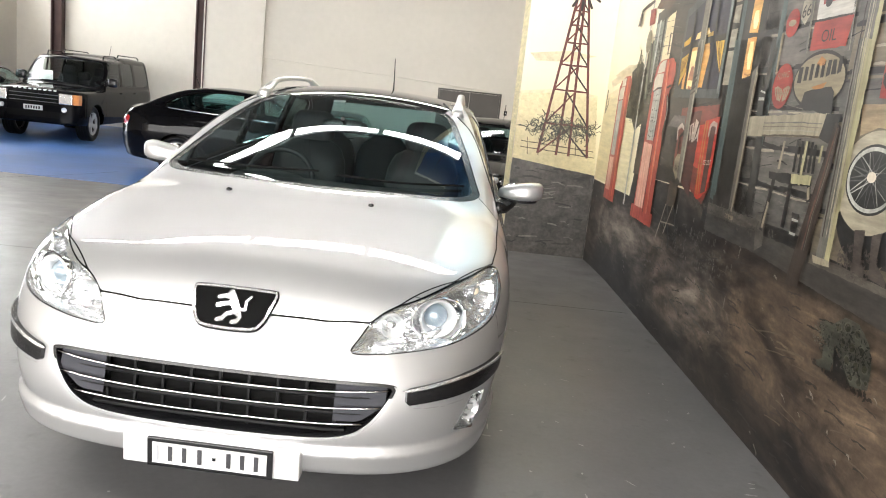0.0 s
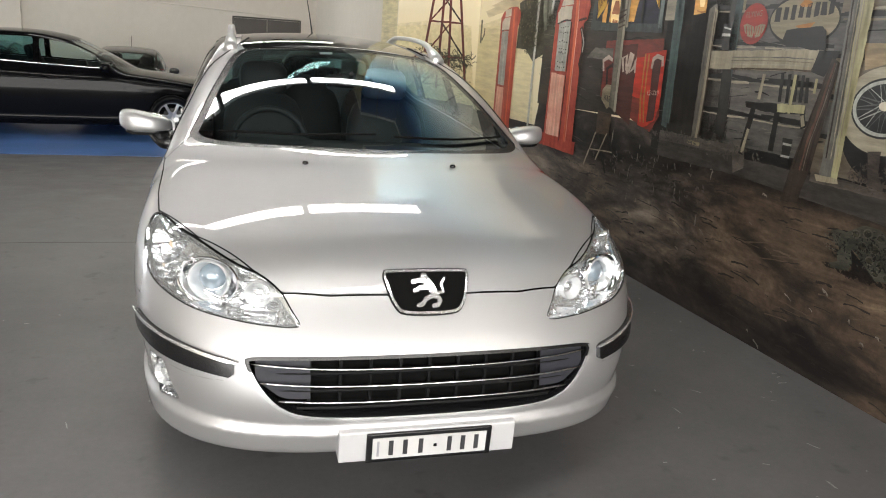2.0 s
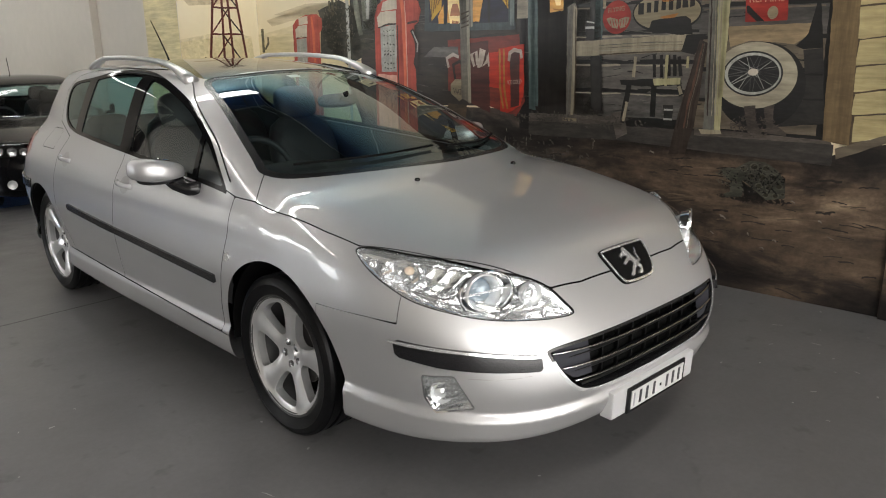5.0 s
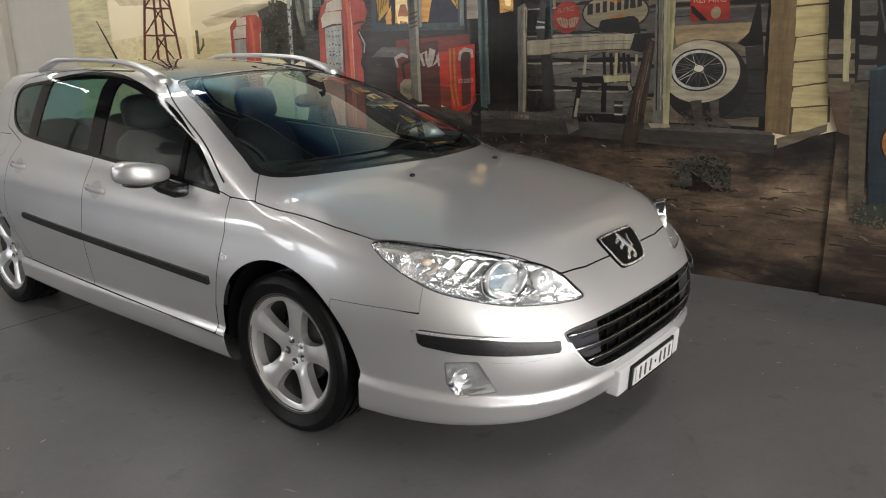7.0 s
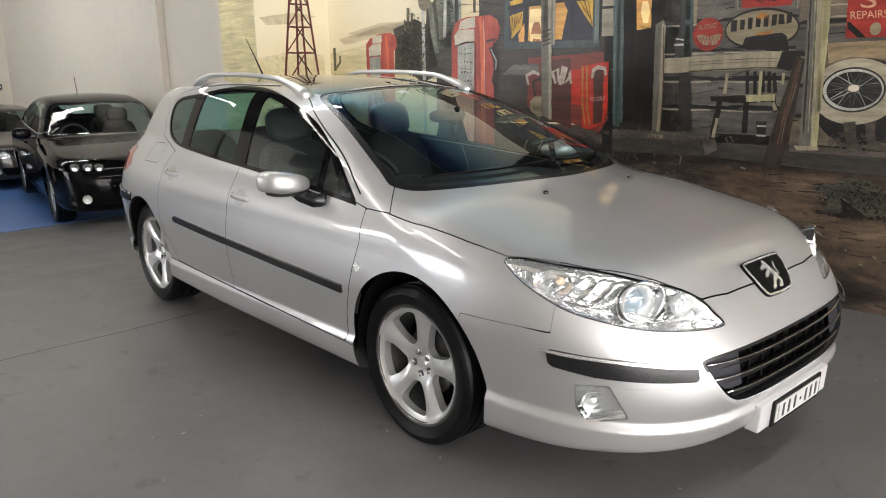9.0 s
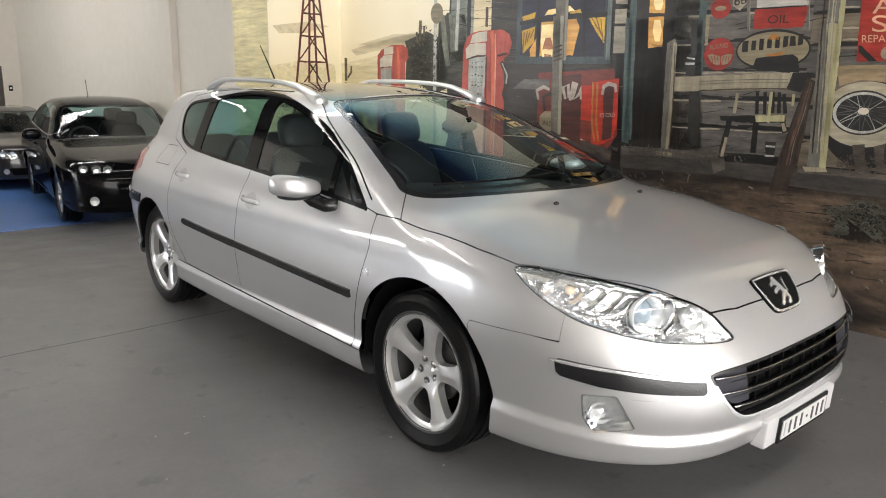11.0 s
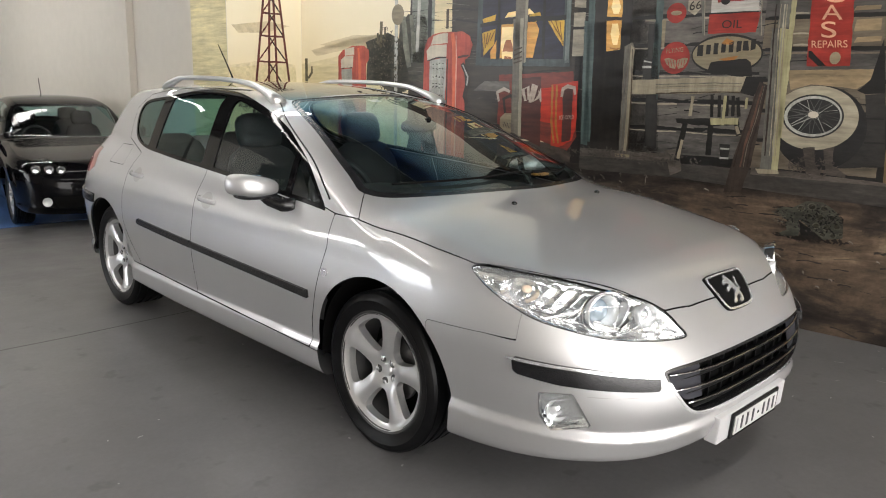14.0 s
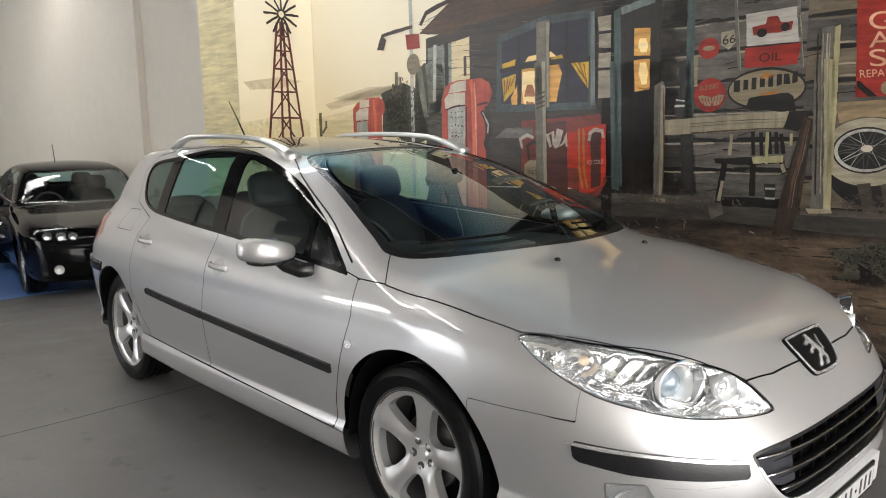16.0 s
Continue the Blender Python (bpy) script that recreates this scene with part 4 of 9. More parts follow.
        # bumper strip
        strip = poly_sdf([(0.203, 0.580), (0.198, 0.584), (-0.014, 0.574), (-0.235, 0.549), (-0.250, 0.541), (-0.254, 0.510), (-0.246, 0.503), (-0.158, 0.509), (0.069, 0.520), (0.185, 0.534), (0.198, 0.545)], 0.002)
        P3, a, _ = fine_cut(skin, whole, slant(strip, sd, 40))
        st = skin_part("bumper_strip", skin, P3, a, BLACK_TRIM, car, "black rubbing strip with bright top edge", off=0.016, rim=0.02)
        chrome_line = poly_sdf(smooth_loop([(0.20, 0.586), (-0.014, 0.575), (-0.240, 0.549), (-0.240, 0.541), (-0.014, 0.567), (0.195, 0.578)], 4))
        P3, a, _ = fine_cut(skin, whole, slant(chrome_line, sd, 40))
        skin_part("bright_edge", skin, P3, a, mat("emblem_chrome", (0.84, 0.84, 0.85), 0.16, 0.78, 0.02, 5), st, "chrome edge", off=0.0185, rim=0.004)
        # crease under the rubbing strip: only its shade, as a thin darker silver line
        crease = line_sdf([(-0.02, 0.484), (-0.12, 0.480), (-0.225, 0.486)], 0.0035)
        P3, a, _ = fine_cut(skin, whole, slant(crease, sd, 40))
        skin_part("bumper_crease_shade", skin, P3, a, mat("silver_shadow", (0.40, 0.395, 0.39), 0.32, 0.7, 0.02, 3.0, coat=1.0), car, off=0.0008)
        # side rubbing strips
        for nm, y0, y1 in (("front", 0.41, 1.462), ("rear", 1.475, 2.13)):
            zz = lambda y: 0.569 + (y - 0.41) * (0.640 - 0.569) / 1.72
            band = poly_sdf([(y0, zz(y0) - 0.016), (y0, zz(y0) + 0.014), (y1, zz(y1) + 0.013), (y1 + 0.015, zz(y1) - 0.002), (y1, zz(y1) - 0.014)], 0.003)
            P3, a, _ = fine_cut(skin, whole, on_side(band, 0.6, sd < 0))
            door = doors[(nm + "_door", sd)]
            rub = skin_part("rub_strip", skin, P3, a, BLACK_TRIM, door, "black rub strip", off=0.012, rim=0.014)
        # door handles: bar, and a darker silver patch for the recess cup's shade
        for nm, hy, hz in (("front", 1.32, 0.858), ("rear", 2.215, 0.90)):
            cup = lambda U, V: np.hypot((U - hy) / 1.25, V - hz) - 0.042
            P3, a, _ = fine_cut(skin, whole, on_side(cup, 0.6, sd < 0))
            door = doors[(nm + "_door", sd)]
            hx = surface_x(F, hy, hz)
            bm = sweep([((hx + 0.000) * sd, hy - 0.085, hz - 0.002), ((hx + 0.014) * sd, hy - 0.06, hz), ((hx + 0.022) * sd, hy, hz + 0.004), ((hx + 0.014) * sd, hy + 0.06, hz + 0.006), ((hx - 0.003) * sd, hy + 0.085, hz + 0.006)], 0.018, 0.026)
            part("door_handle", bm, SILVER, door, "silver pull handle", smooth=True)
            skin_part("handle_cup_shade", skin, P3, a, mat("silver_shadow", (0.40, 0.395, 0.39), 0.32, 0.7, 0.02, 3.0, coat=1.0), door, off=0.0015)
        # rear bumper strip
        P3, a, _ = fine_cut(skin, whole, on_side(poly_sdf([(2.915, 0.660), (2.90, 0.708), (3.9, 0.712), (3.9, 0.650)], 0.006), 0.30, sd < 0))
        st = skin_part("bumper_strip", skin, P3, a, BLACK_TRIM, car, "black rubbing strip on the rear bumper", off=0.010, rim=0.014)
        P3, a, _ = fine_cut(skin, whole, on_side(poly_sdf([(2.905, 0.702), (2.905, 0.710), (3.9, 0.714), (3.9, 0.705)]), 0.30, sd < 0))
        skin_part("bright_edge", skin, P3, a, mat("emblem_chrome", (0.84, 0.84, 0.85), 0.16, 0.78, 0.02, 5), st, "chrome edge", off=0.0125, rim=0.004)
        # side repeater
        P3, a, _ = fine_cut(skin, whole, on_side(lambda U, V: np.hypot((U - 0.283) / 1.15, V - 0.687) - 0.017, 0.6, sd < 0))
        skin_part("side_repeater", skin, P3, a, mat("emblem_chrome", (0.84, 0.84, 0.85), 0.16, 0.78, 0.02, 5), car, "small clear side repeater", off=0.008, rim=0.01)
        # rubber line round the front door's window frame
        edge = smooth_loop([(0.355, 0.975), (0.545, 1.104), (0.766, 1.211), (1.047, 1.325), (1.274, 1.385), (1.46, 1.412)], 6, closed=False)
        part("door_seal", sweep([((surface_x(F, y, z) + 0.0005) * sd, y, z) for y, z in edge], 0.007, 0.007, 8), RUBBER, doors[("front_door", sd)], "black rubber seal", smooth=True)
        # mirrors
        mir = new("wing_mirror")
        mir.parent = car
        bm = blob(0, 0, 0, 0.118, 0.085, 0.062, 3.2, 32)
        for v in bm.verts:
            if v.co.y > 0.03:
                v.co.y = 0.03 + (v.co.y - 0.03) * 0.3
            if v.co.z < 0:
                v.co.z *= 0.84
            v.co.z = v.co.z * (0.80 + 0.20 * v.co.x / 0.118) + 0.012 * (v.co.x / 0.118)
            v.co.y += 0.03 * (v.co.x / 0.118)**2
        for v in bm.verts:
            v.co.x *= sd
        if sd < 0:
            bmesh.ops.reverse_faces(bm, faces=bm.faces)
        bmesh.ops.transform(bm, matrix=Matrix.Translation((0.955 * sd, 0.725, 0.998)) @ Matrix.Rotation(radians(-9 * sd), 4, "Z"), verts=bm.verts)
        part("mirror_shell", bm, SILVER, mir, smooth=True)
        part("mirror_glass", blob(0.957 * sd, 0.757, 1.0, 0.088, 0.008, 0.046, 3), CHROME, mir, smooth=True)
        bm = sweep([(0.915 * sd, 0.725, 0.968), (0.890 * sd, 0.70, 0.938), (0.86 * sd, 0.645, 0.918), (0.82 * sd, 0.60, 0.922)], 0.085, 0.06, 10)
        part("mirror_foot", bm, BLACK_TRIM, mir, "black mirror foot", smooth=True)
        part("mirror_underside", blob(0.950 * sd, 0.728, 0.962, 0.098, 0.070, 0.020, 2.6), BLACK_TRIM, mir, smooth=True)
        # roof rails
        ys = np.linspace(1.12, 2.43, 26)
        xs = 0.565 - 0.02 * (ys - 1.12) / 1.3
        zs = surface_z(F, xs, ys)
        lift = 0.05 * np.clip(np.minimum((ys - 1.12) / 0.28, (2.43 - ys) / 0.2), 0, 1)**0.7
        bm = sweep([(x * sd, y, z + l) for x, y, z, l in zip(xs, ys, zs, lift)], 0.050, 0.036, 12, taper=lambda t: 0.75 + 0.75 * max(0, 1 - t / 0.16) if t < 0.5 else 0.75 + 0.4 * max(0, (t - 0.86) / 0.14))
        part("roof_rail", bm, mat("satin_aluminium", (0.66, 0.66, 0.65), 0.3, 0.85, 0.04, 10), car, "satin aluminium roof rail", smooth=True)
        for yy in (0, 2.725):
            wheel(car, Matrix.Translation(((0.757 if yy == 0 else 0.706) * sd, -0.022 if yy == 0 else 2.685, 0.327)) @ (Matrix.Rotation(radians(180), 4, "Z") if sd < 0 else Matrix.Identity(4)) @ Matrix.Rotation(radians(8 + yy * 20), 4, "X"), r=0.329, width=0.235)
            arch_liner(car, yy - (0.03 if yy == 0 else 0), sd, 0.394 if yy == 0 else 0.377, F=F)

    # fuel flap on one rear wing
    flap = poly_sdf([(2.50, 0.95), (2.52, 1.035), (2.70, 1.03), (2.70, 0.95)], 0.015)
    P3, a, _ = fine_cut(skin, whole, on_side(lambda U, V: np.abs(flap(U, V)) - 0.0016, 0.6, True))
    skin_part("fuel_flap_gap", skin, P3, a, GAP, car, off=0.0012)
    P3, a, _ = fine_cut(skin, whole, on_side(lambda U, V: flap(U, V) + 0.0016, 0.6, True))
    skin_part("fuel_flap", skin, P3, a, SILVER, car, off=0.0012)

    # grille in the mouth
    grille = new("grille")
    grille.parent = car
    skin_part("grille_frame", skin, P, mo, GAP, grille, off=-0.06)
    pl, tl = refine(skin, P, mo, on_front(mouth, -0.8), 1.0, 1)
    P2, inner, edge = cut(pl, tl, lambda Q: on_front(mouth, -0.8)(Q) + 0.010)
    skin_part("grille_rim", skin, P2, edge, BLACK_TRIM, grille, "black rim round the grille", off=-0.002, rim=0.058)
    low = edge[P2[edge].mean(1)[:, 2] < 0.52]
    skin_part("grille_lower_trim", skin, P2, low, BRIGHT, grille, "thin bright trim", off=0.001)
    for z0, z1, xw in ((0.541, 0.527, 0.525), (0.489, 0.480, 0.505), (0.437, 0.431, 0.45)):
        xs = np.linspace(-xw, xw, 31)
        zs = z1 + (z0 - z1) * (xs / xw)**2
        ys = surface_y(F, xs, zs) + 0.006
        part("grille_bar", sweep(list(zip(xs, ys, zs)), 0.010, 0.006, 8), mat("grille_chrome", (0.62, 0.62, 0.63), 0.12, 1.0, 0.03, 10), grille, "slim chrome bar", smooth=True)
    DARKPLASTIC = mat("grille_plastic", (0.004, 0.004, 0.0045), 0.45, 0, 0.1, 30, spec=0.25)
    for zc in (0.555, 0.512, 0.462, 0.405):
        xw = 0.50 - max(0, 0.50 - zc) * 1.1
        xs = np.linspace(-xw, xw, 25)
        ys = surface_y(F, xs, np.full(25, zc)) + 0.035
        part("grille_slat", sweep(list(zip(xs, ys, np.full(25, zc))), 0.03, 0.012, 8), DARKPLASTIC, grille)
    for k in range(9):
        x = -0.36 + k * 0.09
        yy = float(surface_y(F, [x], [0.47])[0]) + 0.045
        part("grille_upright", box(x - 0.004, yy, 0.385, x + 0.004, yy + 0.012, 0.56), DARKPLASTIC, grille)
    for sd in (-1, 1):
        xs = np.linspace(0.36, 0.515, 8) * sd
        bm = bmesh.new()
        top = [bm.verts.new((x, float(surface_y(F, [x], [0.55])[0]) + 0.018, 0.557)) for x in xs]
        bot = [bm.verts.new((x, float(surface_y(F, [x], [0.45])[0]) + 0.018, 0.44 + max(0, abs(x) - 0.44) * 0.75)) for x in xs]
        for i in range(7):
            bm.faces.new((bot[i], bot[i + 1], top[i + 1], top[i]) if sd > 0 else (bot[i + 1], bot[i], top[i], top[i + 1]))
        part("grille_side_panel", bm, mat("grille_grey", (0.028, 0.029, 0.036), 0.5, 0.0, 0.1, 20, spec=0.2), grille, "dark grey blanking panel", smooth=True)

    # badge: black shield with a bright rim and a plain bright emblem
    bo = [(-0.135, 0.772), (-0.10, 0.780), (0.10, 0.780), (0.135, 0.772), (0.128, 0.735), (0.108, 0.690), (0.07, 0.668), (-0.07, 0.668), (-0.108, 0.690), (-0.128, 0.735)]
    badge_f = poly_sdf(smooth_loop(bo, 3))
    P3, a, _ = fine_cut(skin, whole, on_front(badge_f, -0.85))
    badge = skin_part("badge", skin, P3, a, GAP, car, "black shield badge with bright rim", off=0.010, rim=0.012)
    P3, a, _ = fine_cut(skin, whole, on_front(lambda U, V: np.abs(badge_f(U, V) + 0.0055) - np.where(V > 0.765, 0.0026, 0.0036), -0.85))
    skin_part("badge_rim", skin, P3, a, mat("emblem_chrome", (0.84, 0.84, 0.85), 0.16, 0.78, 0.02, 5), badge, "chrome rim", off=0.0135, rim=0.006)
    em = lambda U, V: np.minimum.reduce([line_sdf([(-0.004, 0.752), (0.006, 0.738), (0.020, 0.716)], 0.021)(U, V), np.hypot(U + 0.010, V - 0.758) - 0.011, line_sdf([(0.0, 0.748), (-0.026, 0.752), (-0.046, 0.748)], 0.010)(U, V), line_sdf([(0.004, 0.736), (-0.024, 0.733), (-0.044, 0.726)], 0.010)(U, V), line_sdf([(0.018, 0.716), (-0.012, 0.706), (-0.020, 0.694), (-0.036, 0.690)], 0.011)(U, V), line_sdf([(0.022, 0.714), (0.034, 0.702), (0.026, 0.690), (0.012, 0.688)], 0.011)(U, V), line_sdf([(0.024, 0.720), (0.046, 0.722), (0.042, 0.742), (0.054, 0.756)], 0.006)(U, V)])
    P3, a, _ = fine_cut(skin, whole, on_front(em, -0.85))
    skin_part("emblem", skin, P3, a, mat("emblem_chrome", (0.84, 0.84, 0.85), 0.16, 0.78, 0.02, 5), badge, "plain chrome emblem", off=0.016, rim=0.006)

    # number plate: white mount, black frame, plain dark bars
    plate = new("number_plate")
    plate.parent = car
    tilt = Matrix.Translation((0, -1.162, 0.288)) @ Matrix.Rotation(radians(4), 4, "X")
    def plate_part(nm, bm, mt, lb=""):
        bmesh.ops.transform(bm, matrix=tilt, verts=bm.verts)
        return part(nm, bm, mt, plate, lb)
    plate_part("plate_mount", box(-0.277, 0.0, -0.05, 0.277, 0.05, 0.052, 0.006), mat("silver_plastic", (0.56, 0.56, 0.57), 0.35, 0.2, 0.03, 10), "silver plastic plate mount")
    plate_part("plate_frame", box(-0.196, -0.010, -0.050, 0.196, 0.0, 0.048, 0.004), BLACK_TRIM, "black plate frame")
    plate_part("plate_face", box(-0.178, -0.013, -0.036, 0.178, -0.009, 0.034), mat("plate_white", (0.54, 0.54, 0.535), 0.4, 0, 0.05, 12), "white number plate with plain dark bars")
    for k, bx in enumerate((-0.122, -0.078, -0.030, 0.060, 0.103, 0.146)):
        plate_part("plate_bar", box(bx - 0.007, -0.0145, -0.025, bx + 0.007, -0.0125, 0.025), mat("plate_ink", (0.03, 0.03, 0.034), 0.5))
    plate_part("plate_bar", box(0.010, -0.0145, -0.006, 0.020, -0.0125, 0.004), BLACK_TRIM)
    plate_part("plate_bar", box(-0.165, -0.0145, -0.026, -0.158, -0.0125, 0.025), mat("plate_grey", (0.3, 0.3, 0.32), 0.5))

    # washer jets, wipers, aerial
    for sd in (-1, 1):
        z = float(surface_z(F, [0.297], [-0.212])[0])
        part("washer_jet", blob(0.297 * sd, -0.212, z + 0.004, 0.012, 0.012, 0.008, 2.2, 12), BLACK_TRIM, car, smooth=True)
    for x0, y0, x1, y1 in ((-0.62, 0.14, 0.02, -0.02), (0.10, -0.03, 0.66, 0.20)):
        n = 14
        xs, ys = np.linspace(x0, x1, n), np.linspace(y0, y1, n) + 0.05 - 0.06 * np.sin(np.linspace(0, math.pi, n))
        zs = surface_z(F, xs, ys) + 0.012
        part("wiper", sweep(list(zip(xs, ys, zs)), 0.013, 0.010, 8), GAP, car)
    part("aerial", sweep([(0.015, 2.585, 1.43), (0.01, 2.605, 1.475), (0.0, 2.67, 1.58), (-0.015, 2.745, 1.70)], 0.008, 0.008, 8, taper=lambda t: 1.6 - t), BLACK_TRIM, car)

    # label inside the windscreen
    P3, a, _ = fine_cut(skin, whole, on_top(poly_sdf([(-0.115, 0.93), (-0.055, 0.935), (-0.055, 0.975), (-0.115, 0.97)], 0.003), 1.1))
    skin_part("windscreen_label", skin, P3, a, mat("label_paper", (0.7, 0.72, 0.7), 0.6), car, "small pale label inside the windscreen", off=-0.0075)
    # cabin
    bm = blob(0, 0.52, 0.80, 0.74, 0.34, 0.15, 4, 32)
    part("dashboard", bm, LINING, car, "dark grey dashboard", smooth=True)
    part("instrument_hood", blob(-0.36, 0.60, 0.93, 0.19, 0.14, 0.05, 2.6), LINING, car, smooth=True)
    part("cabin_floor", box(-0.74, 0.46, 0.24, 0.74, 2.26, 0.27), GAP, car)
    part("centre_console", blob(0, 1.0, 0.45, 0.12, 0.55, 0.18, 4), LINING, car, smooth=True)
    sw = new("steering_wheel")
    sw.parent = car
    mm = Matrix.Translation((-0.37, 0.86, 0.92)) @ Matrix.Rotation(radians(90 + 22), 4, "Z") @ Matrix.Identity(4)
    mm = Matrix.Translation((-0.37, 0.86, 0.90)) @ Matrix.Rotation(radians(90), 4, "Z") @ Matrix.Rotation(radians(25), 4, "Y")
    ring = [(0.016 * math.cos(a), 0.185 + 0.016 * math.sin(a)) for a in np.linspace(0, 2 * math.pi, 11)]
    rp, rt = lathe(ring, 40)
    tri_mesh("wheel_rim", rp, rt, LEATHER, sw, m=mm)
    hub = blob(0, 0, 0, 0.04, 0.085, 0.07, 2.6)
    bmesh.ops.transform(hub, matrix=mm, verts=hub.verts)
    part("wheel_hub", hub, LINING, sw, smooth=True)
    for a in (0, 180, 270):
        sp = box(-0.012, 0.06, -0.018, 0.012, 0.18, 0.018)
        bmesh.ops.transform(sp, matrix=mm @ Matrix.Rotation(radians(a), 4, "X"), verts=sp.verts)
        part("wheel_spoke", sp, LINING, sw)
    for x in (-0.37, 0.37):
        seat(car, x, 1.18, 0.50)
    for x in (-0.45, 0.0, 0.45):
        seat(car, x, 2.12, 0.49, "rear_seat", 0.47, 0.56, 0.33)
    rm = new("rear_view_mirror")
    rm.parent = car
    part("mirror_case", blob(0, 0.70, 1.245, 0.12, 0.02, 0.035, 3), BLACK_TRIM, rm, smooth=True)
    part("mirror_stem", sweep([(0, 0.69, 1.25), (0, 0.66, 1.275), (0, 0.62, 1.285)], 0.02, 0.02), BLACK_TRIM, rm)
    return car


def surface_x(F, y, z, x0=1.1, x1=0.3):
    a, b = x0, x1
    for _ in range(30):
        m = (a + b) / 2
        if F(np.array([m]), np.array([y]), np.array([z]))[0] < 0:
            b = m
        else:
            a = m
    return a


station_wagon = main_car()

# ---- the other parked cars ----
def wide(half, tuck=0.05):
    return [(0.16, half - 0.10), (0.28, half - 0.05), (0.45, half - 0.018), (0.62, half), (0.76, half - 0.006), (0.88, half - 0.03), (0.98, half - 0.065), (1.1, half - 0.065 - tuck)]


SEDAN = dict(
    length=4.58, lip=0.012, lip_z=0.30, width=wide(0.885), floor=[(-1, 0.20), (0.4, 0.18), (3, 0.20), (3.9, 0.28)],
    nose=[(0.16, -0.72), (0.3, -0.80), (0.55, -0.81), (0.70, -0.77), (0.80, -0.70), (0.90, -0.55), (1.0, -0.3)],
    tail=[(0.2, 3.66), (0.4, 3.75), (0.7, 3.77), (0.9, 3.73), (1.02, 3.67), (1.2, 3.56), (1.5, 3.46)],
    hood=[(-0.95, 0.74), (-0.6, 0.82), (-0.2, 0.88), (0.3, 0.94), (0.6, 0.97), (1.5, 0.985), (2.5, 1.03), (3.2, 1.06), (3.6, 1.055), (3.9, 1.02)],
    roof=[(-0.1, 0.60), (0.25, 0.84), (0.5, 0.985), (0.9, 1.20), (1.25, 1.36), (1.6, 1.43), (2.0, 1.45), (2.4, 1.435), (2.7, 1.385), (2.95, 1.29), (3.2, 1.16), (3.42, 1.04), (3.75, 0.82)],
    glass_width=[(0.8, 0.86), (0.94, 0.825), (1.05, 0.78), (1.2, 0.715), (1.38, 0.615), (1.5, 0.54)],
    front_y=-0.05, rear_y=2.95, corner=(3.2, 3.0), crown=0.06, fillet=0.10, bow=0.12, roof_crown=0.045, taper=0.03, taper_y=2.0, rear_bow=0.10, cant=0.10, belt_blend=0.04,
    base=2.76, wheel_r=0.318, arch_r=0.352,
    dlo=[(0.74, 1.0), (1.05, 1.19), (1.35, 1.315), (1.75, 1.37), (2.2, 1.375), (2.6, 1.325), (2.90, 1.20), (3.02, 1.10), (2.95, 1.06), (2.2, 1.03), (1.3, 0.995)],
    ws=[(0.0, 0.42), (0.45, 0.50), (0.70, 0.66), (0.55, 1.30), (0.3, 1.24), (0, 1.22)],
    back_glass=((2.66, 3.28), 0.56), pillar=(1.72, 1.80), doors=(0.66, 1.76, 2.72), lamp=[(-0.12, 0.70), (0.20, 0.74), (0.26, 0.66), (0.14, 0.585), (-0.12, 0.60)], lamp_deg=38)
LOW = dict(SEDAN)
LOW.update(width=wide(0.912), base=2.70, nose=[(0.16, -0.86), (0.3, -0.95), (0.5, -0.97), (0.66, -0.93), (0.76, -0.86), (0.86, -0.70), (0.96, -0.4)],
           hood=[(-1.1, 0.72), (-0.7, 0.80), (-0.2, 0.88), (0.3, 0.94), (0.6, 0.975), (1.5, 0.99), (2.5, 1.04), (3.2, 1.07), (3.6, 1.06), (3.9, 1.0)], tail=[(0.2, 3.6), (0.4, 3.67), (0.7, 3.69), (0.9, 3.66), (1.05, 3.58), (1.2, 3.5), (1.5, 3.4)],
           lamp=[(-0.20, 0.745), (0.12, 0.79), (0.22, 0.745), (0.16, 0.665), (-0.20, 0.645)])
